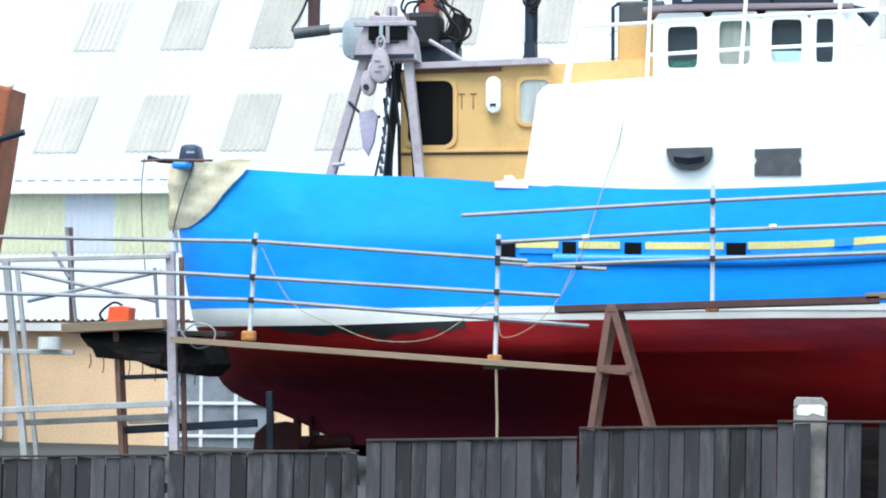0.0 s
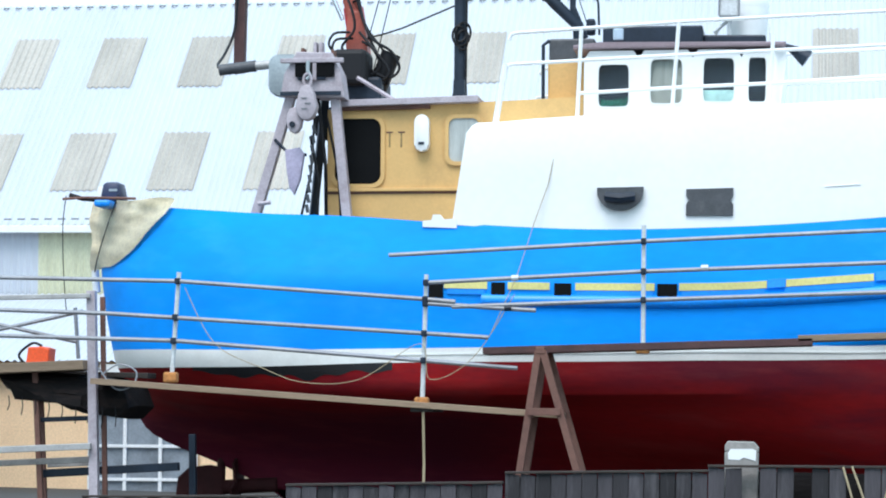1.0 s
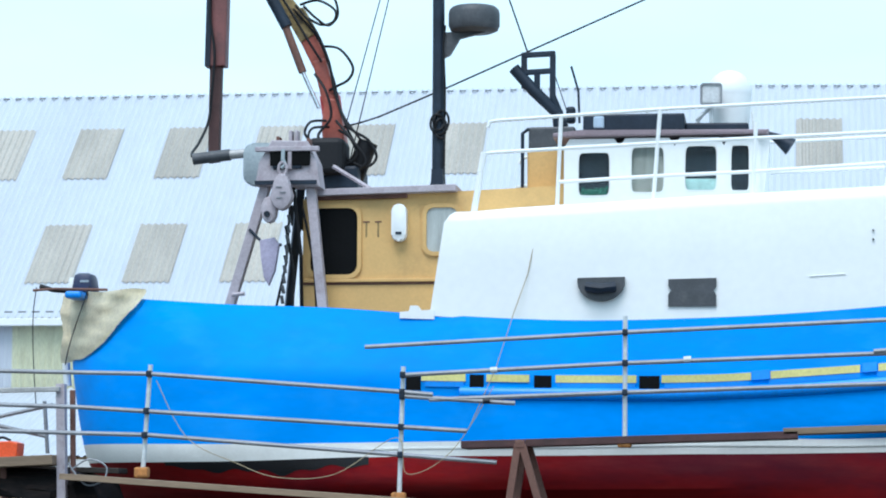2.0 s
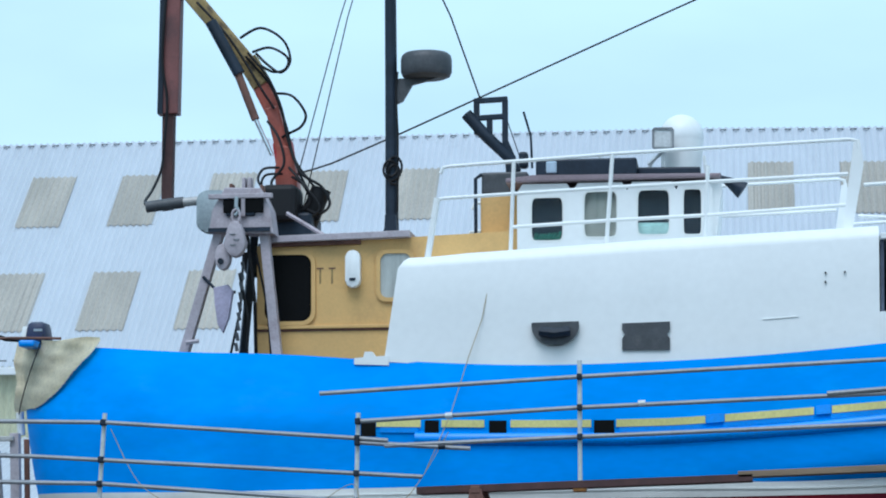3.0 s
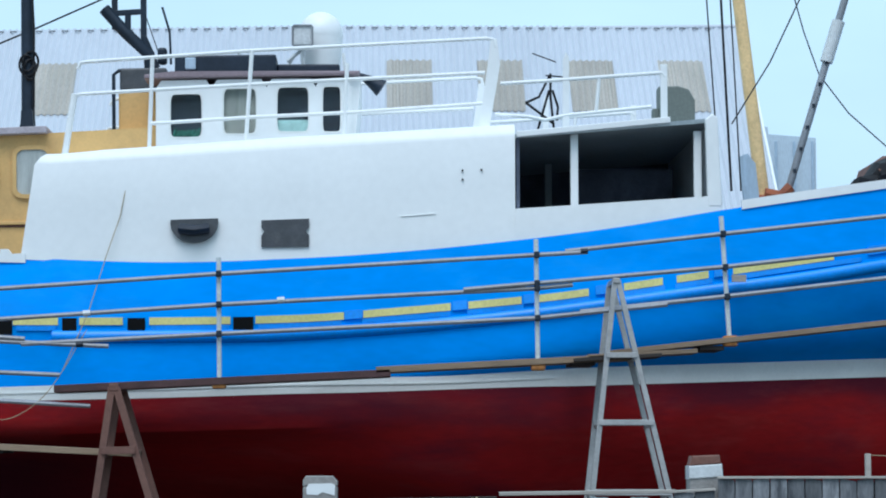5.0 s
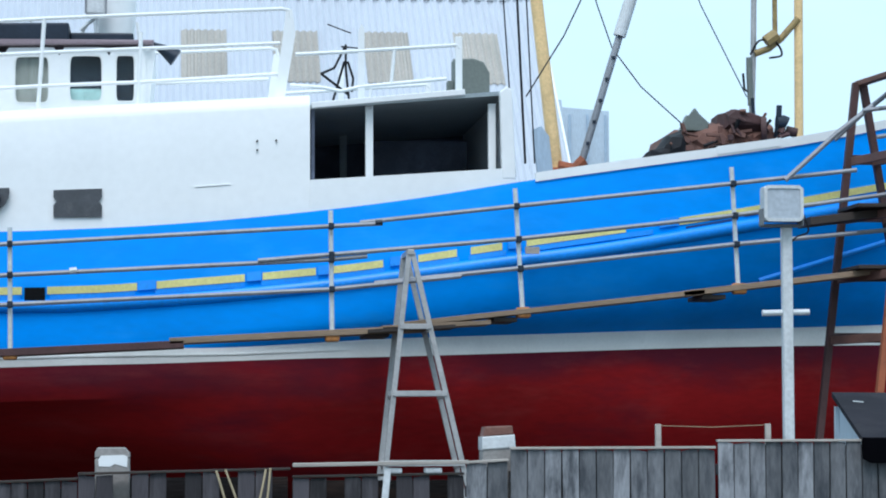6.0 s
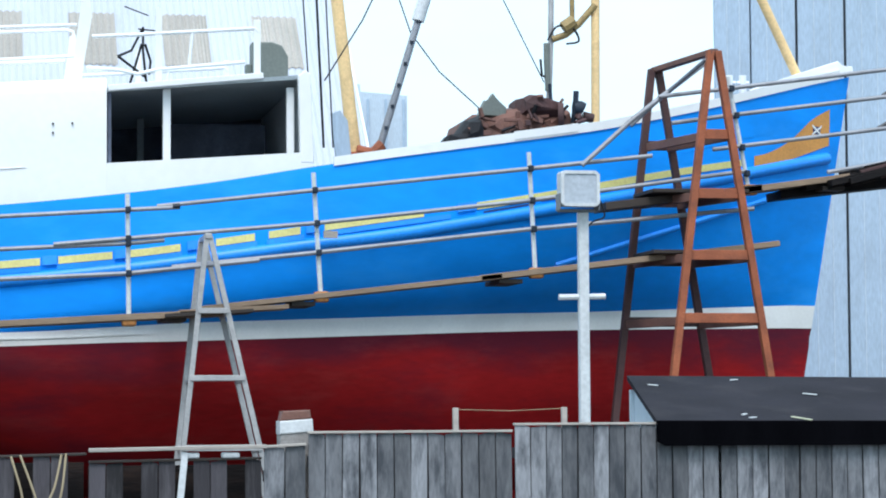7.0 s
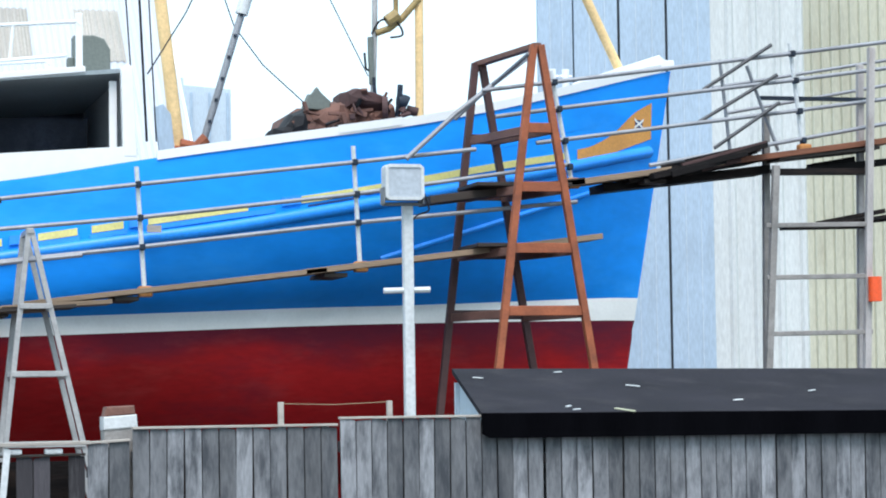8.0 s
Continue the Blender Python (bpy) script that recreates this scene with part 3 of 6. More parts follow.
part("boot_bead", strip(-6.0, 2.5, 40, lambda x: curve(BOOT_LOW, x) * 0.45 + curve(BOOT_HIGH, x) * 0.55, 0.022, 0.016), M_BOOT, boat)
part("rubbing_strake", tube(along_hull(-4.6, 13.52, 72, lambda x: curve(STRAKE, x), 0.0), 0.10, 10), M_BLUE_TRIM, boat, "blue half-round rubbing strake", smooth=True)
part("spray_rail", tube(along_hull(8.6, 12.6, 30, lambda x: 3.75 + (x - 8.6) * 0.30, 0.0), 0.045, 8), M_BLUE_TRIM, boat, smooth=True)
cap = bmesh.new()
strip(5.2, 13.75, 60, lambda x: curve(SHEER, x) + 0.055, 0.13, 0.03, cap)
part("bulwark_cap", cap, M_WHITE, boat, "white capping along the bulwark")
for a, b in ((-5.15, -4.52), (-4.22, -3.6), (-3.22, -2.06), (-1.7, -0.45), (-0.18, 1.05), (1.3, 2.05), (2.25, 3.0), (3.5, 4.05), (4.25, 4.7), (5.05, 6.5), (7.3, 11.75)):
    part("yellow_line", strip(a, b, max(3, int((b - a) * 4)), lambda x: curve(YELLOW, x), 0.105, 0.02), M_YELLOW, boat)
for a, b in ((-5.37, -5.16), (-4.46, -4.26), (-3.53, -3.28), (-2.02, -1.73)):
    # black strip on the skin, painted shade of the open port
    part("freeing_port", strip(a, b, 2, lambda x: curve(YELLOW, x) - 0.07, 0.23, 0.035), M_OPENING_SHADE, boat, "black strip for the shade in an open freeing port")


# blue lips under the yellow lines and hinge tabs between them
FLAPS = ((-5.1, -4.55), (-3.2, -2.08), (-1.66, -0.48), (-0.2, 1.05), (1.28, 2.08), (2.22, 3.02), (3.45, 4.08), (4.22, 4.75), (5.05, 6.9))
for a, b in FLAPS:
    part("port_flap", strip(a, b, max(3, int((b - a) * 4)), lambda x: curve(YELLOW, x) - 0.098, 0.07, 0.028), M_BLUE_TRIM, boat, "blue lip along a freeing port")
for a, b in ((-0.44, -0.19), (1.08, 1.28), (2.08, 2.24), (3.1, 3.3), (4.78, 4.98), (7.0, 7.28)):
    part("hinge_tab", strip(a, b, 3, lambda x: curve(YELLOW, x) + 0.01, 0.13, 0.04), M_BLUE_TRIM, boat)
for a, b, drop in ((6.6, 7.25, 0.13), (7.4, 8.2, 0.05), (8.3, 8.75, 0.02)):
    part("scupper_slot", strip(a, b, 4, lambda x: curve(STRAKE, x) + 0.17 - drop, 0.025, 0.02), M_NAVY_SLOT, boat, "dark narrow scupper slot")
part("fairlead", strip(-4.15, -3.82, 4, lambda x: curve(YELLOW, x) - 0.17, 0.06, 0.02), M_NAVY_SLOT, boat, "dark blue oval fairlead")


def conform(x0, x1, n, low, high, proud):
    """A painted patch on the near side, between two height lines."""
    bm = bmesh.new()
    rows = []
    for i in range(n + 1):
        x = x0 + (x1 - x0) * i / n
        zl, zh = low(x), high(x)
        rows.append([bm.verts.new((x, hull_y(x, zl + (zh - zl) * k / 4) - 0.02 - proud, zl + (zh - zl) * k / 4)) for k in range(5)])
    for p, q in zip(rows, rows[1:]):
        for k in range(4):
            bm.faces.new((p[k], q[k], q[k + 1], p[k + 1]))
    return bm


PANEL_TOP = [(12.0, 5.50), (12.3, 5.58), (12.73, 5.80), (13.18, 6.16), (13.56, 6.36)]
part("bow_panel", conform(12.0, 13.56, 18, lambda x: 5.24 + (x - 12.0) * 0.35, lambda x: curve(PANEL_TOP, x), 0.012), M_ORANGE, boat, "orange primer panel on the bow")
badge = conform(13.20, 13.36, 2, lambda x: 5.94, lambda x: 6.06, 0.016)
part("bow_badge", badge, M_NAVY_SLOT, boat, "small dark blue badge with a white cross")
for up in (-1, 1):
    part("badge_cross", conform(13.18, 13.38, 6, lambda x: 6.0 - 0.02 + up * (x - 13.28) * 0.7, lambda x: 6.0 + 0.02 + up * (x - 13.28) * 0.7, 0.024), M_WHITE, boat)
part("black_band", conform(-9.0, -5.9, 40, lambda x: curve(BOOT_LOW, x) - 0.02 - 0.20 * max(0.0, 1 - abs(x + 7.2) / 1.9) ** 0.5 * (0.75 + 0.3 * math.sin(x * 9.0) * math.sin(x * 3.7)), lambda x: curve(BOOT_LOW, x) + 0.004, 0.006), M_BLACK_PAINT, boat, "patchy black paint under the waterline band")
deck = bmesh.new()
dl = [deck.verts.new((x, -max(0.02, half_width((x + 11.05) / 25.0, curve(SHEER, x) - 0.6, x) - 0.05), curve(SHEER, x) - 0.6)) for x in [-10.9 + 0.6 * i for i in range(41)]]
dr = [deck.verts.new((v.co.x, -v.co.y, v.co.z)) for v in dl]
for i in range(40):
    deck.faces.new((dl[i], dl[i + 1], dr[i + 1], dr[i]))
part("deck", deck, M_GREYWALL, boat)

# ---- deckhouse ----
HOUSE_TOP = [(-4.8, 6.0), (-1.4, 6.18), (2.0, 6.38), (4.95, 6.56)]


def house_x_aft(z):
    return -5.07 + 0.15 * (z - 4.5)


house = bmesh.new()
prof = [(0.0, 0.0), (0.5, 0.02), (0.88, 0.035), (0.95, 0.07), (0.985, 0.14), (1.0, 0.30)]
xs = [house_x_aft(4.5) + (1.98 - house_x_aft(4.5)) * i / 24 for i in range(25)]
for side in (-1, 1):
    rows = []
    for h, inset in prof:
        line = []
        for i, x in enumerate(xs):
            zb, zt = curve(SHEER, x) - 0.03, curve(HOUSE_TOP, x)
            z = zb + (zt - zb) * h
            xx = x + (0.15 * (z - 4.5) + (inset * 0.9 if h > 0.9 else 0)) * max(0, 1 - i / 4)
            line.append(house.verts.new((xx, side * (2.78 - inset), z)))
        rows.append(line)
    rows.append([house.verts.new((v.co.x, 0, v.co.z + 0.04)) for v in rows[-1]])
    for p, q in zip(rows, rows[1:]):
        for i in range(len(xs) - 1):
            house.faces.new((p[i], p[i + 1], q[i + 1], q[i]))
    aft = [r[0] for r in rows]
    base = house.verts.new((aft[0].co.x, 0, aft[0].co.z))
    house.faces.new(aft + [base])
    fwd = [r[-1] for r in rows]
    base = house.verts.new((fwd[0].co.x, 0, fwd[0].co.z))
    house.faces.new(fwd + [base])
bmesh.ops.remove_doubles(house, verts=house.verts, dist=0.004)
deckhouse = part("deckhouse", house, M_WHITE, boat, "white painted deckhouse with a rounded top edge", smooth=True)

# forward part of the deckhouse with its open side
SILL = [(2.0, 5.13), (5.0, 5.33)]
HEAD = [(2.0, 6.17), (5.0, 6.42)]


def slab(x0, x1, low, high, y0, y1):
    """A plate between two height lines."""
    n = 6
    xs = [x0 + (x1 - x0) * i / n for i in range(n + 1)]
    return prism([(x, low(x)) for x in xs] + [(x, high(x)) for x in reversed(xs)], y0, y1)


part("sill_wall", slab(1.98, 4.92, lambda x: curve(SHEER, x) - 0.05, lambda x: curve(SILL, x), -2.80, -2.70), M_WHITE, boat)
part("far_wall", slab(1.98, 4.92, lambda x: curve(SHEER, x) - 0.05, lambda x: curve(HEAD, x) + 0.08, 2.68, 2.78), M_WHITE, boat)
part("front_post", prism([(4.73, 5.16), (4.93, 5.16), (4.88, 6.45), (4.80, 6.50), (4.70, 6.42)], -2.806, -2.66, bevel=0.02), M_WHITE, boat)
part("front_wall", prism([(4.83, 5.0), (4.92, 5.0), (4.88, 6.42), (4.78, 6.42)], -2.66, 2.68), M_WHITE, boat)
part("fascia_board", bar((2.0, -2.79, 6.195), (4.20, -2.79, 6.41), 0.06, 0.085, 0.008), M_WHITE, boat, "white board over the opening")
roofbm = bmesh.new()
bar((1.98, 0, 6.18), (4.86, 0, 6.42), 5.4, 0.06, bm=roofbm)
part("shelter_roof", roofbm, M_GREYCEIL, boat, "grey-painted roof seen from below")
# added dark sheets: the shelter's inner shade is put into their colour
part("inner_partition", box(2.0, 2.05, -2.68, 2.6, 4.7, 6.22), M_SHELTER_SHADE, boat)
part("inner_wall", slab(2.06, 4.88, lambda x: 4.8, lambda x: curve(HEAD, x) + 0.08, 2.55, 2.62), M_SHELTER_SHADE, boat)
part("inner_screen", box(3.0, 4.6, 0.4, 0.46, 4.8, 6.05), M_SHELTER_SHADE, boat)
for x, y in ((2.84, -2.55), (4.62, -2.5), (2.72, 1.2)):
    part("pillar", box(x - 0.055, x + 0.055, y - 0.05, y + 0.05, 4.9, 6.28, 0.01), M_WHITE if y < 0 else M_GREYCEIL, boat)
# vents and small marks on the deckhouse side
part("half_round_vent", prism([(-2.93, 4.99), (-2.25, 5.0)] + [(-2.59 + 0.34 * math.cos(radians(a)), 4.93 - 0.27 * math.sin(radians(a))) for a in range(0, 181, 15)], -2.86, -2.78), M_DARKGREY, deckhouse, "half-round black vent with a hood")
part("vent_hood", tube([(-2.80, -2.9, 4.86), (-2.59, -2.95, 4.83), (-2.38, -2.9, 4.86)], 0.07, 8), M_STEELDARK, deckhouse, smooth=True)
part("square_vent", prism([(-1.63, 4.965), (-0.95, 4.985), (-0.95, 4.865), (-0.99, 4.805), (-0.95, 4.745), (-0.95, 4.585), (-1.63, 4.585), (-1.63, 4.745), (-1.59, 4.805), (-1.63, 4.865)], -2.81, -2.77), M_DARKGREY, deckhouse, "dark grey square patch plate")
for x, z in ((1.23, 5.68), (1.23, 5.55), (1.5, 5.69)):
    part("bolt_hole", tube([(x, -2.79, z), (x, -2.74, z)], 0.014, 8), M_OPENING_SHADE, deckhouse)
part("plate_seam", bar((0.35, -2.775, 5.02), (0.85, -2.775, 5.06), 0.012, 0.010), M_WHITE, deckhouse)
part("hanging_line", tube([(-3.47, -2.5, 6.02), (-3.49, -2.68, 5.93), (-3.65, -2.80, 5.06), (-3.84, -2.90, 4.50), (-4.08, -3.10, 3.69), (-4.30, -3.14, 3.2), (-4.44, -3.14, 2.89)], 0.007, 5), M_ROPE, boat)
part("aft_coaming", prism([(-5.5, 4.44), (-5.0, 4.42), (-5.0, 4.56), (-5.2, 4.55), (-5.25, 4.62), (-5.35, 4.62), (-5.37, 4.54), (-5.5, 4.53)], -2.8, -2.6), M_WHITE, deckhouse)

# ---- wheelhouse ----
# solid box close behind the panes, coloured dark as the unlit interior
wh = part("wheelhouse", box(-3.2, -0.45, -1.45, 1.5, 5.9, 7.12), M_STEELDARK, boat, "white wheelhouse with arched windows")
wins = ((-3.03, -2.56, 6.31, 6.96), (-2.25, -1.76, 6.35, 7.03), (-1.46, -0.99, 6.37, 7.04), (-0.79, -0.52, 6.37, 7.05))
panel = ((-3.24, -2.42), (-2.42, -1.61), (-1.61, -0.89), (-0.89, -0.36))


def square_like(x0, x1, z0, z1, n=5):
    """A rectangle with as many points as rounded()."""
    out = []
    for (ax, az), (bx, bz) in (((x1, (z0 + z1) / 2), ((x0 + x1) / 2, z1)), (((x0 + x1) / 2, z1), (x0, (z0 + z1) / 2)), ((x0, (z0 + z1) / 2), ((x0 + x1) / 2, z0)), (((x0 + x1) / 2, z0), (x1, (z0 + z1) / 2))):
        cx, cz = (ax if abs(ax - (x0 + x1) / 2) > 1e-6 else bx), (az if abs(az - (z0 + z1) / 2) > 1e-6 else bz)
        for k in range(n + 1):
            t = k / n
            out.append((ax + (cx - ax) * min(1, 2 * t), az + (cz - az) * min(1, 2 * t)) if t <= 0.5 else (cx + (bx - cx) * (2 * t - 1), cz + (bz - cz) * (2 * t - 1)))
    return out


def arched(x0, x1, z0, z1):
    """A window outline with a cambered head and foot."""
    out = []
    for k in range(24):
        c, s = math.cos(radians(15 * k)), math.sin(radians(15 * k))
        out.append(((x0 + x1) / 2 + (x1 - x0) / 2 * math.copysign(abs(c) ** 0.2, c), (z0 + z1) / 2 + (z1 - z0) / 2 * math.copysign(abs(s) ** 0.36, s)))
    return out


for (a, b), (x0, x1, z0, z1) in zip(panel, wins):
    part("side_panel", ring_plate(square_like(a, b, 5.95, 7.16), arched(x0, x1, z0, z1), -1.62, -1.56), M_WHITE, wh)
    part("window_seal", ring_plate(arched(x0 - 0.014, x1 + 0.014, z0 - 0.014, z1 + 0.014), arched(x0 + 0.008, x1 - 0.008, z0 + 0.008, z1 - 0.008), -1.628, -1.6), M_BOOT, wh)
    pane = part("pane", prism(arched(x0 - 0.01, x1 + 0.01, z0 - 0.01, z1 + 0.01), -1.60, -1.59), M_GLASS, wh)
    pane.visible_shadow = False
part("curtain", prism(rounded(-2.3, -1.72, 6.3, 7.08, 0.05), -1.53, -1.50), material("grey_curtain", (0.33, 0.33, 0.30), 0.8, var=0.2, scale=5, stretch=(3, 1, 0.4)), wh)
part("pale_board", box(-1.45, -1.0, -1.54, -1.51, 6.38, 6.56), material("pale_teal_board", (0.42, 0.62, 0.60), 0.6, var=0.15, scale=6), wh)
green = bmesh.new()
for k in range(9):
    a = random.random() * 3
    tube([(-3.0 + 0.045 * k, -1.52, 6.33), (-2.98 + 0.045 * k + 0.05 * math.sin(a), -1.53, 6.40 + 0.06 * random.random())], 0.025, 6, green)
part("green_net", green, material("green_netting", (0.025, 0.15, 0.11), 0.8, var=0.4, scale=20), wh)
part("wheelhouse_roof", prism([(-3.40, 7.18), (-0.27, 7.215), (-0.24, 7.27), (-3.0, 7.28), (-3.4, 7.24)], -1.72, 1.7, bevel=0.02), M_PURPLEROOF, wh, "faded purple-brown overhanging roof")
part("front_screen", prism([(-0.45, 6.0), (-0.34, 6.0), (-0.22, 7.16), (-0.45, 7.16)], -1.56, 1.5), M_WHITE, wh)
part("roof_housing", box(-3.02, -1.5, -0.9, 0.9, 7.28, 7.64, 0.03), M_STEELDARK, wh)
part("roof_housing", box(-1.5, -0.55, -0.7, 0.7, 7.28, 7.52, 0.03), M_STEELDARK, wh)
part("housing_lamp", box(-2.86, -2.7, -0.96, -0.9, 7.42, 7.6, 0.02), M_BLUEGREY, wh)
dome = bmesh.new()
bmesh.ops.create_uvsphere(dome, u_segments=28, v_segments=16, radius=0.34)
dome.transform(Matrix.Translation((-0.85, 0, 8.09)))
d2 = bmesh.new()
tube([(-0.85, 0, 7.5), (-0.85, 0, 7.72), (-0.85, 0, 7.78), (-0.85, 0, 8.09)], 0.30, 24, d2, r_end=0.336)
part("satellite_dome", dome, M_WHITE, wh, "white satellite dome", smooth=True)
part("dome_base", d2, M_WHITE, wh, smooth=True)
part("instrument_box", box(-1.27, -0.97, -0.62, -0.42, 7.81, 8.11, 0.03), M_LAMPGREY, wh)
part("instrument_frame", ring_plate(square_like(-1.28, -0.95, 7.79, 8.13), rounded(-1.255, -0.975, 7.82, 8.10, 0.02), -0.64, -0.62), M_GREYWALL, wh)
for a, b in (((-1.1, -0.5, 7.5), (-1.1, -0.5, 7.95)), ((-1.35, -0.4, 7.6), (-1.05, -0.4, 7.85)), ((-1.4, 0, 7.52), (-1.25, 0, 7.78)), ((-0.45, -0.4, 7.3), (-0.5, -0.2, 7.75)), ((-2.1, 0, 7.6), (-2.1, 0, 7.8))):
    part("bracket", tube([a, b], 0.03, 6), M_LAMPGREY, wh)
horn = bmesh.new()
tube([(-0.28, -0.9, 7.34), (-0.1, -0.9, 7.24), (0.08, -0.9, 7.12)], 0.025, 10, horn, r_end=0.14)
part("horn", horn, M_STEELDARK, wh, "black signal horn", smooth=True)

# ---- ochre engine casing and funnel ----
casing = part("casing", slab(-7.18, -3.2, lambda x: 4.3, lambda x: 6.34 + (x + 7.2) * 0.04, -1.42, 1.4), M_OCHRE, boat, "ochre painted engine casing, weathered")
# no hole in the casing: a black sheet paints the doorway's shade
part("casing_door_recess", prism(rounded(-7.08, -6.33, 5.18, 6.22, 0.16), -1.435, -1.40), M_OPENING_SHADE, casing, "black sheet for the shade in an open doorway with rounded corners")
part("door_rim", ring_plate(rounded(-7.12, -6.29, 5.14, 6.26, 0.19), rounded(-7.06, -6.35, 5.2, 6.2, 0.15), -1.46, -1.42), M_OCHRE, casing)
for x in (-6.22, -6.04):
    part("rust_mark", box(x - 0.05, x + 0.05, -1.428, -1.42, 5.98, 6.0), M_BROWNRUST, casing)
    part("rust_mark", box(x - 0.012, x + 0.012, -1.429, -1.42, 5.76, 5.98), M_CRANEYEL, casing)
part("casing_ledge", box(-7.22, -4.9, -1.47, -1.41, 5.085, 5.135, 0.008), M_OCHRE, casing)
part("ledge_shadow_gap", box(-7.2, -4.9, -1.435, -1.415, 5.05, 5.085), M_BROWNRUST, casing)
part("casing_window_rim", ring_plate(rounded(-5.37, -4.79, 5.47, 6.25, 0.15), rounded(-5.31, -4.85, 5.53, 6.19, 0.11), -1.47, -1.42), M_OCHRE, casing)
part("casing_window_pane", prism(rounded(-5.32, -4.84, 5.52, 6.20, 0.12), -1.44, -1.425), material("hazed_window_pane", (0.40, 0.42, 0.40), 0.15, var=0.2, scale=2, stretch=(5, 1, 0.4)), casing)
rm = prism(rounded(-5.82, -5.60, 5.68, 6.24, 0.1), -1.58, -1.42, bevel=0.03)
part("white_float", rm, M_WHITE, casing, "white rounded float on the casing wall", smooth=True)
part("float_label", box(-5.755, -5.665, -1.592, -1.575, 5.78, 5.82), M_STEELDARK, casing)
part("casing_top_plate", bar((-7.0, -1.0, 6.42), (-4.85, -1.0, 6.47), 1.2, 0.1, 0.01), M_LILAC, casing)
part("top_plate_edge", bar((-7.0, -1.45, 6.37), (-5.6, -1.45, 6.39), 0.1, 0.1, 0.01), M_BROWNRUST, casing)
part("top_strut", tube([(-6.75, -1.3, 6.85), (-6.1, -1.4, 6.45)], 0.035, 6), M_LILAC, casing)
part("funnel", box(-3.86, -3.16, -0.9, 0.9, 6.3, 7.12, 0.03), M_OCHRE, casing)
part("funnel_top", box(-3.84, -3.14, -0.92, 0.92, 7.12, 7.46, 0.03), M_DARKGREY, casing)
part("funnel_post", tube([(-3.92, -1.0, 6.5), (-3.92, -1.0, 7.35), (-3.82, -1.0, 7.42)], 0.03, 6), M_STEELDARK, casing)
part("exhaust_pipe", tube([(-4.16, 0, 8.52), (-3.85, 0, 8.16), (-3.48, 0, 7.8), (-3.45, 0, 7.4)], 0.095, 10), M_STEELDARK, casing, "slanting black exhaust pipe", smooth=True)
fr = bmesh.new()
for a, b in (((-4.0, 0, 8.2), (-4.0, 0, 8.72)), ((-3.56, 0, 8.0), (-3.56, 0, 8.74)), ((-4.04, 0, 8.72), (-3.52, 0, 8.74)), ((-4.0, 0, 8.45), (-3.56, 0, 8.47)), ((-3.8, 0, 8.2), (-3.8, 0, 8.46)), ((-3.56, 0, 8.1), (-3.35, 0, 7.6))):
    bar(a, b, 0.09, 0.08, 0.01, fr)
part("lamp_bracket", fr, M_STEELDARK, casing, "black steel lamp frame")
part("whip_aerial", tube([(-3.12, -0.3, 7.6), (-3.14, -0.3, 8.1), (-3.25, -0.3, 8.48)], 0.02, 6), M_STEELDARK, casing)
part("small_scanner", box(-3.32, -3.18, -0.4, -0.2, 7.6, 7.85, 0.04), M_STEELDARK, casing)

# ---- mast and radar ----
mast = part("mast", tube([(-5.33, 0, 6.4), (-5.335, 0, 9.0), (-5.35, 0, 12.5)], 0.105, 12, r_end=0.085), M_STEELDARK, boat, "blue-black steel mast", smooth=True)
part("mast_foot", prism([(-5.52, 6.45), (-5.14, 6.45), (-5.24, 6.75), (-5.25, 6.95), (-5.42, 6.95), (-5.43, 6.75)], -0.15, 0.15), M_STEELDARK, mast)
part("cable_coil", tube([(-5.30 + 0.11 * math.cos(a * 0.3) + 0.04 * math.sin(a * 0.17), -0.12 - 0.02 * math.sin(a), 7.55 + 0.17 * math.sin(a * 0.3) + 0.003 * a) for a in range(64)], 0.02, 6), M_HOSE, mast)
part("mast_cable", tube([(-5.23, -0.1, 7.0), (-5.22, -0.1, 8.2), (-5.25, -0.1, 8.9), (-5.22, -0.1, 9.2)], 0.018, 6), M_HOSE, mast)
rad = bmesh.new()
RIM = ((9.10, 0.30), (9.13, 0.37), (9.20, 0.40), (9.38, 0.40), (9.45, 0.385), (9.49, 0.34), (9.50, 0.2))
rings = [[rad.verts.new((-4.78 + r * math.cos(k * math.tau / 32), r * math.sin(k * math.tau / 32), z)) for k in range(32)] for z, r in RIM]
for p, q in zip(rings, rings[1:]):
    for k in range(32):
        rad.faces.new((p[k], p[(k + 1) % 32], q[(k + 1) % 32], q[k]))
rad.faces.new(rings[0])
rad.faces.new(rings[-1])
part("radar", rad, M_DARKGREY, mast, "dark grey round radar scanner", smooth=True)
part("radar_bracket", prism([(-5.25, 9.1), (-4.5, 9.12), (-5.0, 9.0), (-5.15, 8.75), (-5.25, 8.7)], -0.05, 0.05), M_DARKGREY, mast)

# ---- gantry, power block and crane ----
gantry = part("gantry_head", prism([(-7.81, 6.50), (-6.83, 6.46), (-6.88, 6.83), (-7.03, 7.15), (-7.57, 7.17), (-7.76, 6.83)], -1.95, -1.50, bevel=0.02), M_LILAC, boat, "lilac steel gantry head")
# dark box on the solid head, painted as the shade of a gap
part("head_opening", box(-7.58, -6.98, -2.005, -1.94, 6.78, 7.03, 0.01), M_OPENING_SHADE, gantry)
part("head_divider", box(-7.31, -7.25, -2.02, -1.95, 6.72, 7.06, 0.01), M_LILAC, gantry)
part("head_band", box(-7.80, -6.84, -2.03, -1.95, 6.99, 7.06, 0.01), M_LILAC, gantry)
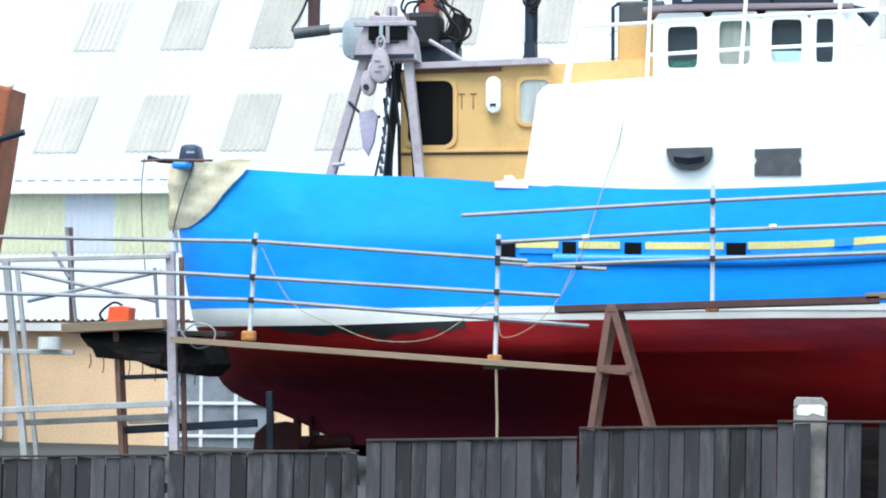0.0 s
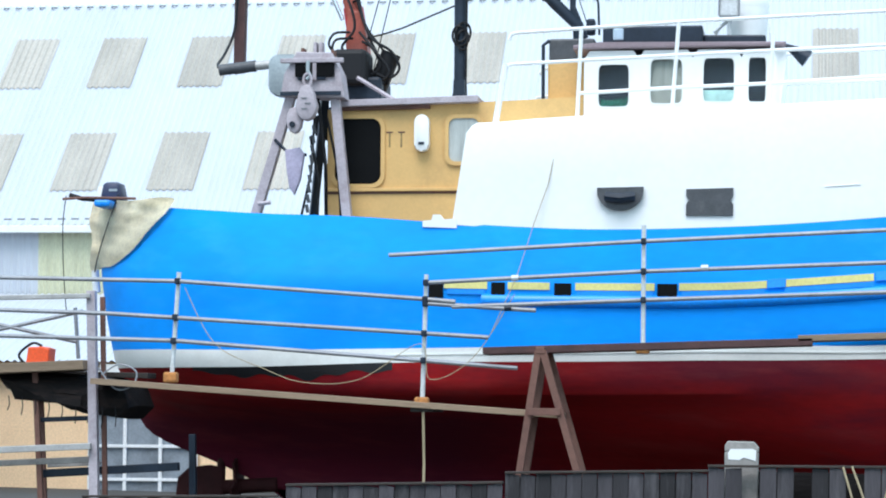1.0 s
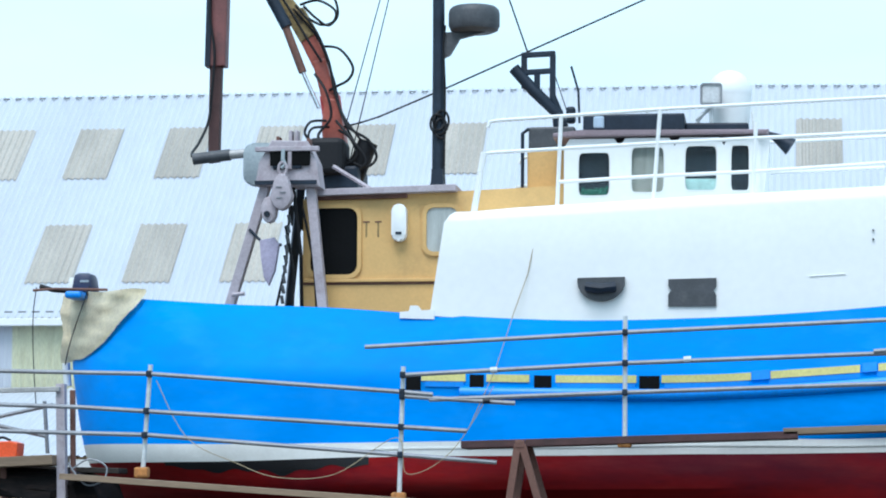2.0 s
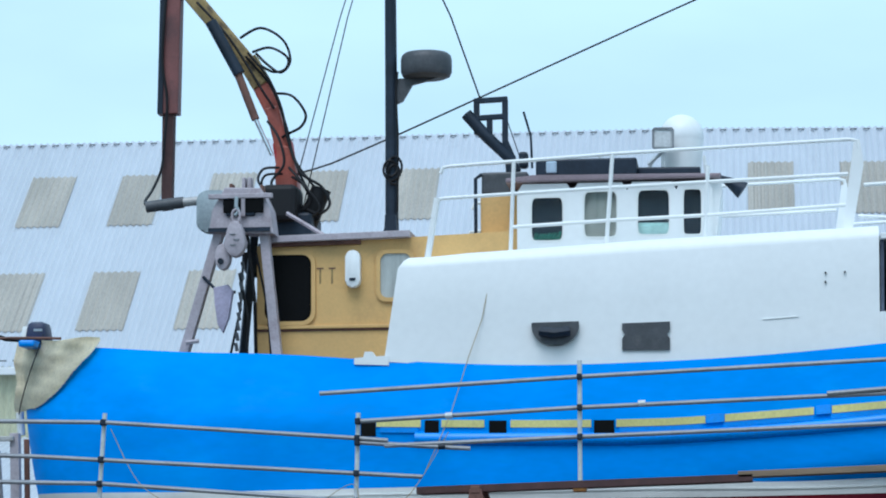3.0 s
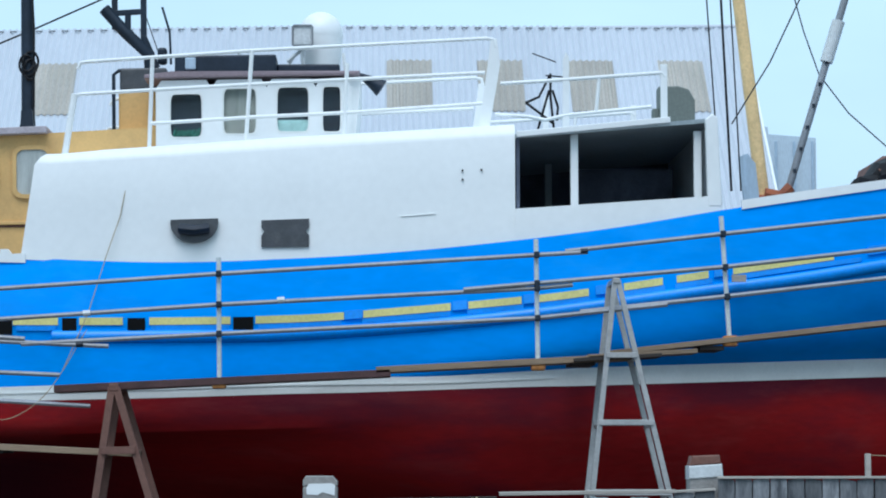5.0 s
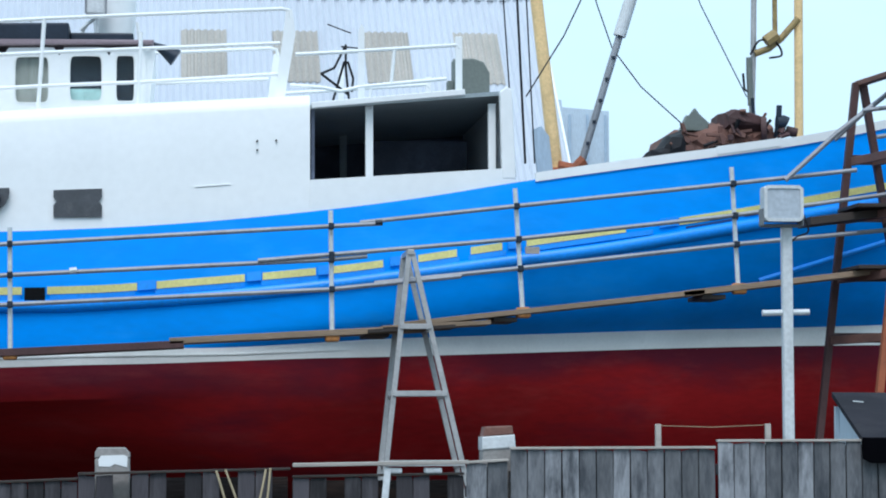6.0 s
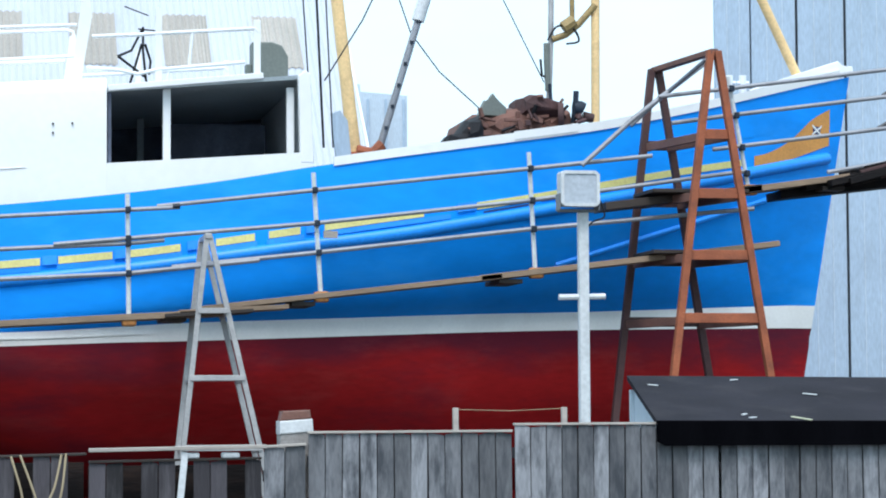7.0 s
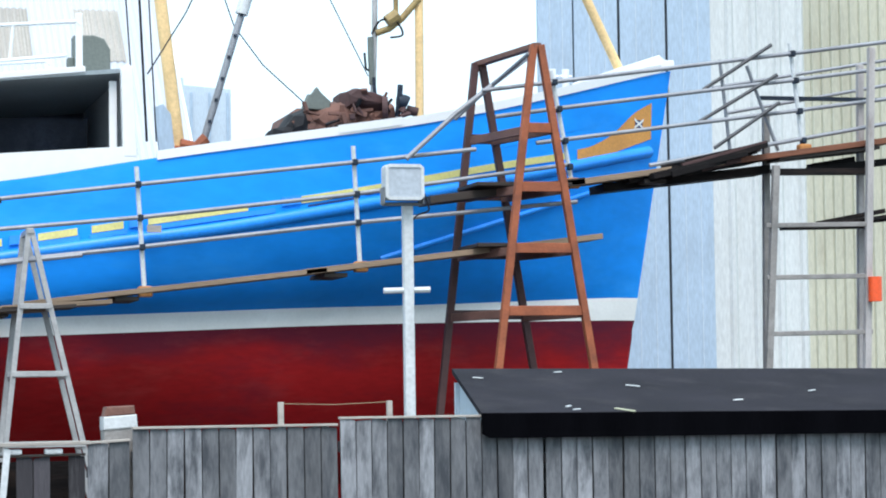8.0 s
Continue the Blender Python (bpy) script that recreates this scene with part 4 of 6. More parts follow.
part("head_hook", tube([(-7.36, -2.1, 7.0), (-7.36, -2.12, 6.85), (-7.32, -2.12, 6.78), (-7.38, -2.12, 6.72)], 0.03, 8), M_GREYCEIL, gantry)
for k in range(9):
    part("chain_link", tube([(-7.30 - 0.012 * k, -1.95, 6.05 - 0.15 * k), (-7.28 - 0.012 * k, -1.93, 5.93 - 0.15 * k)], 0.028, 6), M_DARKGREY, gantry)
part("gantry_leg", bar((-8.32, -1.75, 4.34), (-7.62, -1.75, 6.73), 0.14, 0.17, 0.01), M_LILAC, gantry, "lilac-grey box-section leg")
part("gantry_leg", bar((-6.77, -1.75, 4.34), (-7.03, -1.75, 6.73), 0.14, 0.17, 0.01), M_LILAC, gantry)
part("gantry_leg", bar((-7.66, -0.25, 4.34), (-7.23, -1.35, 6.58), 0.12, 0.12, 0.01), M_STEELDARK, gantry)
# dark plates on the head's face, painted as shaded recesses
part("head_recess", box(-7.54, -7.11, -1.99, -1.93, 6.73, 6.99, 0.02), M_STEELDARK, gantry)
part("head_recess", box(-7.81, -6.88, -1.98, -1.94, 6.50, 6.56), M_STEELDARK, gantry)
for x, h in ((-7.52, 0.16), (-7.33, 0.25), (-7.24, 0.25), (-7.06, 0.13)):
    part("head_lug", box(x, x + 0.05, -1.85, -1.65, 7.08, 7.08 + h, 0.01), M_LILAC if h > 0.2 else M_BROWNRUST, gantry)
part("drum_plate", prism(rounded(-8.08, -7.57, 6.56, 7.19, 0.14), -1.55, -1.25, bevel=0.03), M_GREYCEIL, gantry, "grey drum flange", smooth=True)
part("roller_arm", tube([(-8.87, -1.45, 6.97), (-8.69, -1.45, 6.99), (-8.30, -1.45, 7.03)], 0.088, 12), M_DARKGREY, gantry, "horizontal grey net roller", smooth=True)
part("roller_sleeve", tube([(-8.30, -1.45, 7.03), (-7.95, -1.45, 7.06)], 0.07, 12), M_ALU, gantry, smooth=True)
pb = bmesh.new()
prism([(-7.36 + 0.17 * math.sin(radians(a)) * (1 if 90 < a < 270 else 0.8), 6.36 + 0.27 * math.cos(radians(a))) for a in range(0, 360, 20)], -2.25, -2.05, pb, bevel=0.03)
part("pulley_block", pb, M_LILAC, gantry, "lilac teardrop pulley block", smooth=True)
for dx, dz in ((-0.03, 0.06), (0.03, -0.02), (-0.02, -0.1)):
    part("block_slot", box(-7.36 + dx - 0.045, -7.36 + dx + 0.045, -2.265, -2.245, 6.36 + dz, 6.375 + dz), M_GREYWALL, gantry)
part("pulley_block", prism([(-7.56 + 0.12 * math.sin(radians(a)), 6.11 + 0.2 * math.cos(radians(a))) for a in range(0, 360, 30)], -2.15, -1.97, bevel=0.03), M_LILAC, gantry, smooth=True)
part("pulley_pin", tube([(-7.58, -2.19, 6.04), (-7.58, -1.95, 6.04)], 0.045, 10), M_STEELDARK, gantry)
part("shackle", tube([(-7.36 + 0.06 * math.cos(a * 0.52), -2.13, 6.71 + 0.1 * math.sin(a * 0.52)) for a in range(13)], 0.022, 6), M_LILAC, gantry)
part("hung_cloth", prism([(-7.74, 5.68), (-7.52, 5.72), (-7.44, 5.61), (-7.50, 5.22), (-7.59, 5.00), (-7.67, 5.12), (-7.71, 5.41)], -1.95, -1.83, bevel=0.03), material("lilac_cloth", (0.40, 0.36, 0.47), 0.9, var=0.15, scale=5), gantry, smooth=True)
part("gantry_stay", tube([(-7.91, -1.85, 5.85), (-7.71, -1.85, 5.65), (-7.42, -1.85, 5.61)], 0.025, 6), M_STEELDARK, gantry)
part("gantry_step", tube([(-8.15, -1.90, 4.87), (-7.96, -1.90, 4.89)], 0.035, 6), M_LILAC, gantry)
for k, (a, b, r) in enumerate((((-7.27, -1.75, 6.48), (-7.18, -1.45, 4.43), 0.03), ((-7.32, -1.75, 6.19), (-7.57, -1.65, 4.53), 0.02), ((-7.13, -1.75, 6.19), (-6.93, -1.55, 4.53), 0.02), ((-7.37, -1.80, 5.90), (-7.27, -1.75, 4.53), 0.025))):
    part("hanging_hose", tube([a, ((a[0] + b[0]) / 2 + 0.08, a[1], (a[2] + b[2]) / 2), b], r, 6), M_HOSE, gantry)
part("deck_post", box(-7.34, -7.2, -0.5, -0.35, 4.2, 6.5, 0.01), M_STEELDARK, boat)
part("dark_gear", prism([(-7.5, 6.3), (-7.1, 6.35), (-7.05, 6.1), (-7.2, 5.9), (-7.45, 6.0)], -1.0, -0.6), M_HOSE, boat)
crane = part("crane_column", prism([(-7.16, 7.2), (-6.8, 7.2), (-6.86, 7.7), (-6.95, 8.1), (-7.15, 8.14), (-7.2, 7.7)], 0.1, 0.45, bevel=0.03), M_CRANE, boat, "red crane column")
part("crane_base", box(-7.25, -6.55, -0.3, 0.7, 6.4, 7.0, 0.05), M_STEELDARK, crane)
part("crane_motor", box(-7.3, -6.75, -0.5, 0.2, 6.85, 7.42, 0.08), M_HOSE, crane)
part("crane_motor", tube([(-6.7, 0.1, 6.8), (-6.45, 0.1, 7.42)], 0.16, 12), M_HOSE, crane, smooth=True)
boom = bmesh.new()
bar((-7.04, 0.28, 7.9), (-7.26, 0.28, 8.75), 0.22, 0.27, 0.03, boom)
bar((-7.22, 0.28, 8.65), (-7.62, 0.28, 9.45), 0.22, 0.26, 0.03, boom)
part("lower_boom", boom, M_CRANE, crane, "faded orange crane boom")
boom = bmesh.new()
bar((-7.58, 0.28, 9.4), (-8.95, 0.28, 11.05), 0.22, 0.25, 0.03, boom)
part("upper_boom", boom, M_CRANEYEL, crane, "worn yellow-orange boom section")
part("boom_foot", bar((-7.0, 0.28, 7.55), (-7.1, 0.28, 8.2), 0.3, 0.24, 0.03), material("bright_red_paint", (0.45, 0.03, 0.03), 0.5, var=0.3, scale=4, dirt=(0.08, 0.02, 0.02), dirt_amount=0.6, dirt_scale=4), crane)
part("boom_collar", bar((-7.42, 0.28, 9.1), (-7.66, 0.28, 9.52), 0.27, 0.31, 0.02), M_CRANEYEL, crane)
part("jib_arm", prism([(-9.09, 8.68), (-8.76, 8.68), (-8.72, 10.9), (-9.05, 10.9)], 0.16, 0.42, bevel=0.02), M_JIB, crane, "dull maroon crane jib")
part("jib_extension", prism([(-9.03, 7.15), (-8.86, 7.17), (-8.83, 8.72), (-9.02, 8.72)], 0.2, 0.38, bevel=0.015), M_DARKRUST_SHADE, crane)
part("jib_side_plate", prism([(-9.085, 8.68), (-9.0, 8.68), (-8.97, 10.9), (-9.045, 10.9)], 0.13, 0.16), M_STEELDARK, crane)
part("cylinder_barrel", tube([(-7.48, 0.0, 8.52), (-7.78, 0.0, 9.3)], 0.065, 10), M_BROWNRUST, crane, smooth=True)
part("cylinder_barrel", tube([(-7.74, 0.0, 9.25), (-8.2, 0.0, 10.1)], 0.095, 10), M_STEELDARK, crane, smooth=True)
part("piston_rod", tube([(-7.22, 0.0, 7.95), (-7.48, 0.0, 8.52)], 0.035, 8), M_CHROME, crane, "bright piston rod", smooth=True)


def hose(points, r=0.022):
    """A sagging hose through points, rounded."""
    pts = []
    p = [Vector(q) for q in points]
    for i in range(len(p) - 1):
        a, b, c, d = p[max(0, i - 1)], p[i], p[i + 1], p[min(len(p) - 1, i + 2)]
        for k in range(8):
            t = k / 8
            pts.append(0.5 * ((2 * b) + (c - a) * t + (2 * a - 5 * b + 4 * c - d) * t * t + (3 * b - a - 3 * c + d) * t ** 3))
    pts.append(p[-1])
    return tube(pts, r, 6)


for pts in (((-7.75, 0.1, 9.85), (-7.4, 0.0, 9.98), (-7.05, 0.0, 9.78), (-6.93, 0.0, 9.45), (-7.08, 0.0, 9.26), (-7.3, 0.05, 9.4), (-7.5, 0.12, 9.6)),
            ((-7.55, 0.1, 9.62), (-7.25, 0.0, 9.66), (-6.98, 0.0, 9.5), (-7.0, 0.0, 9.32), (-7.2, 0.05, 9.28), (-7.42, 0.12, 9.4)),
            ((-7.2, 0.1, 8.95), (-6.9, 0.0, 8.88), (-6.69, 0.0, 8.6), (-6.75, 0.0, 8.4), (-6.95, 0.05, 8.3), (-7.08, 0.12, 8.25)),
            ((-7.62, 0.05, 9.6), (-7.3, 0.05, 9.2), (-7.08, 0.05, 8.7), (-6.98, 0.05, 8.2), (-6.78, 0.0, 7.65), (-6.6, 0.0, 7.25), (-6.62, 0.0, 6.9)),
            ((-7.66, 0.1, 9.55), (-7.25, 0.1, 9.05), (-7.02, 0.1, 8.45), (-6.88, 0.1, 7.9), (-6.6, 0.0, 7.5), (-6.42, 0.0, 7.25), (-6.5, 0.0, 6.9)),
            ((-6.95, 0.05, 8.1), (-6.75, -0.1, 7.65), (-6.42, -0.1, 7.42), (-6.29, -0.1, 7.15), (-6.45, -0.1, 7.0), (-6.7, -0.1, 7.1), (-6.85, 0.0, 7.25)),
            ((-6.95, 0.0, 7.75), (-6.65, -0.15, 7.4), (-6.45, -0.15, 7.1), (-6.6, -0.15, 6.95), (-6.85, -0.1, 7.05)),
            ((-6.9, 0.0, 7.6), (-6.7, -0.12, 7.45), (-6.6, -0.12, 7.2), (-6.75, -0.12, 7.05), (-6.95, -0.1, 7.15)),
            ((-7.1, 0.0, 7.75), (-7.33, -0.1, 7.72), (-7.42, -0.1, 7.55), (-7.3, -0.1, 7.42), (-7.05, 0.0, 7.45)),
            ((-7.05, 0.0, 7.65), (-7.3, -0.1, 7.62), (-7.36, -0.1, 7.45), (-7.2, -0.1, 7.32), (-7.0, 0.0, 7.4)),
            ((-7.3, 0.05, 8.5), (-7.1, -0.05, 8.2), (-7.02, -0.05, 7.8), (-7.22, -0.05, 7.5), (-7.0, -0.1, 7.3)),
            ((-8.92, 0.1, 10.9), (-9.0, 0.1, 9.6), (-8.92, 0.1, 8.9), (-8.95, 0.1, 8.3), (-9.0, 0.1, 7.8), (-9.05, -0.3, 7.4), (-9.02, -0.9, 7.15), (-8.9, -1.4, 7.02)),
            ((-8.45, 0.1, 10.45), (-8.0, 0.05, 9.95), (-7.72, 0.05, 9.55), (-7.42, 0.05, 9.05), (-7.2, 0.1, 8.7))):
    part("hydraulic_hose", hose(pts), M_HOSE, crane)

# ---- white guard rails on the deckhouse roof ----


def rail(pts, r=0.028):
    part("guard_rail", tube(pts, r, 8), M_WHITE, deckhouse, smooth=True)


for y, up in ((-2.2, 0.0), (2.2, 0.07)):
    rail([(-4.31, y, 7.26 + up), (-4.27, y, 7.35 + up), (-4.16, y, 7.366 + up), (-1.8, y, 7.492 + up), (1.60, y, 7.672 + up), (1.71, y, 7.65 + up), (1.73, y, 7.54 + up)])
    rail([(-4.37, y, 6.78 + up), (-4.35, y, 6.88 + up), (-4.24, y, 6.896 + up), (-1.8, y, 7.0 + up), (1.58, y, 7.17 + up)])
    if y < 0:
        rail([(-3.26, y, 6.45), (-1.8, y, 6.52), (-0.42, y, 6.58), (1.54, y, 6.72)])
    for a, b in (((-4.52, y, 5.95), (-4.36, y, 6.9)), ((-3.29, y, 6.0), (-3.235, y, 7.416)), ((-1.89, y, 6.1), (-1.80, y, 7.49)), ((-0.47, y, 6.2), (-0.42, y, 7.3))):
        part("rail_post", tube([a, b], 0.03 if a[0] > -4 else 0.048, 8), M_WHITE, deckhouse, smooth=True)
    part("rail_plate", prism([(1.48, 6.3), (1.63, 6.3), (1.80, 7.3), (1.75, 7.67), (1.66, 7.64), (1.62, 7.3)], y - 0.02, y + 0.02), M_WHITE, deckhouse)
    rail([(1.80, y, 7.01), (2.45, y, 7.05), (4.15, y, 7.175), (4.20, y, 7.12)])
    rail([(1.72, y, 6.56), (2.2, y, 6.53), (2.45, y, 6.48), (2.75, y, 6.55), (4.0, y, 6.68)])
    part("rail_plate", prism([(2.70, 6.25), (2.80, 6.25), (2.80, 7.40), (2.75, 7.47), (2.71, 7.35)], y - 0.02, y + 0.02), M_WHITE, deckhouse)
    part("rail_plate", box(4.13, 4.23, y - 0.02, y + 0.02, 6.4, 7.30, 0.008), M_WHITE, deckhouse)
    part("rail_post", tube([(3.19, y, 6.6), (3.24, y, 7.1)], 0.025, 8), M_WHITE, deckhouse)
trip = bmesh.new()
tube([(2.55, -1.6, 7.2), (2.4, -1.6, 6.9), (2.2, -1.7, 6.8)], 0.02, 6, trip)
tube([(2.57, -1.6, 7.25), (2.57, -1.6, 6.9), (2.62, -1.6, 6.4)], 0.02, 6, trip)
tube([(2.55, -1.6, 7.0), (2.38, -1.5, 6.4)], 0.02, 6, trip)
tube([(2.6, -1.6, 7.0), (2.68, -1.6, 6.75), (2.66, -1.6, 6.55)], 0.02, 6, trip)
tube([(2.2, -1.7, 6.8), (2.62, -1.6, 6.5)], 0.02, 6, trip)
tube([(2.5, -1.6, 7.22), (2.75, -1.6, 7.2), (2.78, -1.6, 7.0)], 0.013, 6, trip)
tube([(2.3, -1.6, 7.55), (2.65, -1.6, 7.42)], 0.01, 6, trip)
part("folded_aerial", trip, M_HOSE, boat, "folded black aerial stand")
part("grey_cabinet", prism([(4.16, 6.46), (4.69, 6.5), (4.69, 6.84), (4.60, 7.0), (4.45, 7.05), (4.16, 7.04)], -1.75, -1.35, bevel=0.02), M_GREENGREY, boat, "grey-green steel cabinet")
part("cabinet_stub", box(4.07, 4.16, -1.7, -1.5, 6.5, 6.72, 0.01), M_GREENGREY, boat)

# ---- fore deck: mast, derrick, winch, stem head ----
fore_mast = part("fore_mast", tube([(5.97, 0, 4.9), (5.93, 0, 5.7), (5.38, 0, 10.6)], 0.125, 12, r_end=0.09), M_MASTYEL, boat, "pale yellow raked mast", smooth=True)
part("mast_step", box(5.7, 6.2, -0.2, 0.2, 5.0, 5.6, 0.04), M_RUST, boat)
part("derrick_heel", tube([(5.95, -0.15, 5.62), (6.2, -0.15, 5.58), (6.35, -0.15, 5.72)], 0.09, 8), M_RUST, boat)
part("derrick", tube([(6.28, -0.1, 5.55), (7.08, -0.1, 8.14), (7.45, -0.1, 9.35)], 0.058, 10), M_GALV, boat, "grey derrick boom", smooth=True)
for k in range(7):
    t = 0.12 + 0.1 * k
    part("derrick_clip", box(6.28 + 1.17 * t * 0.88 - 0.02, 6.28 + 1.17 * t * 0.88 + 0.03, -0.18, -0.14, 5.55 + 3.8 * t * 0.88, 5.6 + 3.8 * t * 0.88), M_STEELDARK, boat)
part("derrick_sleeve", tube([(6.93, -0.1, 7.66), (7.13, -0.1, 8.3)], 0.10, 10), M_LAMPGREY, boat, smooth=True)
for x, r in ((5.18, 0.02), (5.32, 0.012)):
    part("shroud", tube([(x - 0.1, -1.2, 10.2), (x - 0.02, -1.5, 7.5), (x + 0.04, -1.7, 5.5)], r, 6), M_HOSE, boat)
part("shroud", tube([(4.92, -0.6, 10.2), (5.22, -0.6, 5.4)], 0.012, 5), M_HOSE, boat)
part("stay_wire", tube([(5.35, -0.9, 6.6), (6.0, -0.5, 7.6), (7.0, 0, 9.6)], 0.012, 5), M_HOSE, boat)
part("leaning_plate", prism([(5.55, 5.2), (5.78, 5.2), (5.70, 6.0), (5.58, 6.15), (5.45, 6.1)], -0.9, -0.8), M_BLUEGREY, boat)
part("bulwark_patch", strip(7.9, 8.9, 6, lambda x: curve(SHEER, x) + 0.08, 0.12, 0.045), M_WHITE, boat)
wr = random.Random(7)
HEAP = [(7.2, 5.45), (7.23, 5.71), (7.42, 5.82), (7.49, 6.02), (7.71, 6.15), (7.9, 6.2), (8.1, 6.24), (8.33, 6.32), (8.56, 6.37), (8.78, 6.34), (9.12, 6.30), (9.25, 6.24), (9.38, 6.0), (9.4, 5.5)]


def lump(outline, y0, y1, rough, seed):
    """A rough mass with a given outline: its near face bulges and is dented all over."""
    bm = bmesh.new()
    r = random.Random(seed)
    cx = sum(p[0] for p in outline) / len(outline)
    cz = min(p[1] for p in outline) + 0.25
    rings = []
    for k, (f, dy) in enumerate(((1.0, 1.0), (0.98, 0.45), (0.86, 0.16), (0.62, 0.03), (0.3, 0.0))):
        rings.append([bm.verts.new((cx + (x - cx) * f + r.uniform(-rough, rough) * (k > 0), y0 + (y1 - y0) * dy + r.uniform(-rough, rough), cz + (z - cz) * f + r.uniform(-rough, rough) * (k > 0))) for x, z in outline])
    n = len(outline)
    for a, b in zip(rings, rings[1:]):
        for i in range(n):
            bm.faces.new((a[i], a[(i + 1) % n], b[(i + 1) % n], b[i]))
    bm.faces.new(rings[0][::-1])
    bm.faces.new(rings[-1])
    bmesh.ops.triangulate(bm, faces=bm.faces[:])
    return bm


winch_part = part("winch_body", lump(HEAP, -1.15, 0.3, 0.05, 5), M_BROWNRUST, boat, "rust-brown deck winch under old gear")
part("net_lump", lump([(7.1, 5.5), (7.2, 5.74), (7.4, 5.85), (7.52, 6.04), (7.75, 6.1), (7.82, 5.9), (7.86, 5.5)], -1.3, -0.5, 0.04, 9), M_HOSE, winch_part, "heap of black netting")
part("green_guard", prism([(7.70, 6.1), (7.80, 6.33), (7.84, 6.30), (7.93, 6.44), (8.02, 6.30), (8.14, 6.22), (8.12, 6.08)], -1.0, -0.8, bevel=0.015), M_GREENGREY, winch_part)
part("torn_cover", lump([(8.28, 6.05), (8.30, 6.34), (8.42, 6.40), (8.56, 6.42), (8.66, 6.36), (8.82, 6.39), (9.0, 6.33), (9.1, 6.05)], -1.22, -0.4, 0.03, 3), M_DARKRUST_SHADE, winch_part, "dark torn rusty cover")
part("winch_lever", tube([(9.18, -1.0, 6.0), (9.22, -1.0, 6.35), (9.23, -1.0, 6.49)], 0.045, 7), M_STEELDARK, winch_part)
part("warping_head", tube([(9.2, -0.95, 6.22), (9.30, -0.95, 6.22), (9.34, -0.95, 6.2)], 0.13, 12), M_STEELDARK, winch_part, smooth=True)
part("warping_head", tube([(9.36, -0.9, 6.12), (9.52, -0.9, 6.08)], 0.075, 10), M_DARKRUST_SHADE, winch_part, smooth=True)
part("gear_wheel", tube([(8.9, -1.2, 6.08), (8.98, -1.22, 6.08)], 0.2, 16), M_DARKRUST_SHADE, winch_part, smooth=True)
for k in range(46):
    x = wr.uniform(7.4, 9.35)
    zt = curve(HEAP, x)
    z = wr.uniform(5.75, zt)
    a = wr.uniform(0, 3.1)
    l = wr.uniform(0.04, 0.15)
    y = -1.12 - 0.12 * max(0.0, 1 - abs(x - 8.3) / 1.2)
    p0, p1 = (x - l * math.cos(a), y + wr.uniform(-0.06, 0.06), z - l * math.sin(a) * 0.6), (x + l * math.cos(a), y + wr.uniform(-0.06, 0.06), z + l * math.sin(a) * 0.6)
    if k % 2:
        part("winch_lever", tube([p0, p1], wr.uniform(0.014, 0.035), 7), wr.choice((M_DARKRUST_SHADE, M_HOSE, M_BROWNRUST)), winch_part)
    else:
        part("winch_fitting", bar(p0, p1, wr.uniform(0.04, 0.10), wr.uniform(0.03, 0.09), 0.008), wr.choice((M_BROWNRUST, M_DARKRUST_SHADE, M_BROWNRUST)), winch_part)
part("gallows_post", tube([(9.0, 0, 5.6), (9.07, 0, 7.4), (9.12, 0, 10.2)], 0.045, 10), M_ALU, boat, smooth=True)
part("gallows_post", tube([(9.78, 0, 5.6), (9.8, 0, 8.2), (9.82, 0, 10.2)], 0.07, 10), M_MASTYEL, boat, "pale yellow gallows post", smooth=True)
part("gallows_post", tube([(9.42, 0, 7.75), (9.42, 0, 10.2)], 0.04, 10), M_CRANEYEL, boat, smooth=True)
part("gallows_arm", tube([(9.08, -0.05, 7.42), (9.3, -0.05, 7.5), (9.5, -0.05, 7.66), (9.78, -0.05, 7.98)], 0.055, 10), M_CRANEYEL, boat, smooth=True)
part("gallows_fitting", tube([(9.25, -0.1, 7.6), (9.42, -0.1, 7.72)], 0.1, 8), M_CRANEYEL, boat)
part("rigging_bottle", tube([(9.0, -0.1, 6.6), (8.98, -0.1, 7.1), (8.98, -0.1, 7.35)], 0.05, 8), M_GREENGREY, boat)
part("rigging_hook", tube([(8.98, -0.1, 6.8), (8.9, -0.1, 6.85), (8.88, -0.1, 7.1)], 0.02, 6), M_HOSE, boat)
part("rigging_loop", hose(((9.0, -0.1, 7.4), (9.15, -0.1, 7.62), (9.4, -0.1, 7.6), (9.5, -0.1, 7.4), (9.3, -0.1, 7.35)), 0.018), M_HOSE, boat)
part("chain", tube([(9.0, -0.2, 6.7), (9.02, -0.2, 6.4), (9.1, -0.2, 6.2)], 0.03, 6), M_STEELDARK, boat)
part("bow_spar", tube([(13.15, 0, 6.85), (12.59, 0, 8.04), (11.8, 0, 9.7)], 0.075, 10), M_MASTYEL, boat, smooth=True)
part("bow_cap", prism([(12.3, 6.52), (13.75, 6.90), (14.0, 6.97), (13.98, 7.07), (13.80, 7.06), (13.74, 7.15), (12.95, 6.90), (12.25, 6.66)], -0.2, 0.2, bevel=0.02), M_WHITE, boat)
for x in (11.86, 12.08):
    part("bow_bollard", tube([(x, -0.4, 6.3), (x, -0.4, 6.72), (x, -0.4, 6.76), (x, -0.4, 6.86)], 0.06, 10), M_WHITE, boat, smooth=True)
    part("bollard_pin", tube([(x - 0.1, -0.4, 6.74), (x + 0.1, -0.4, 6.74)], 0.03, 8), M_WHITE, boat)
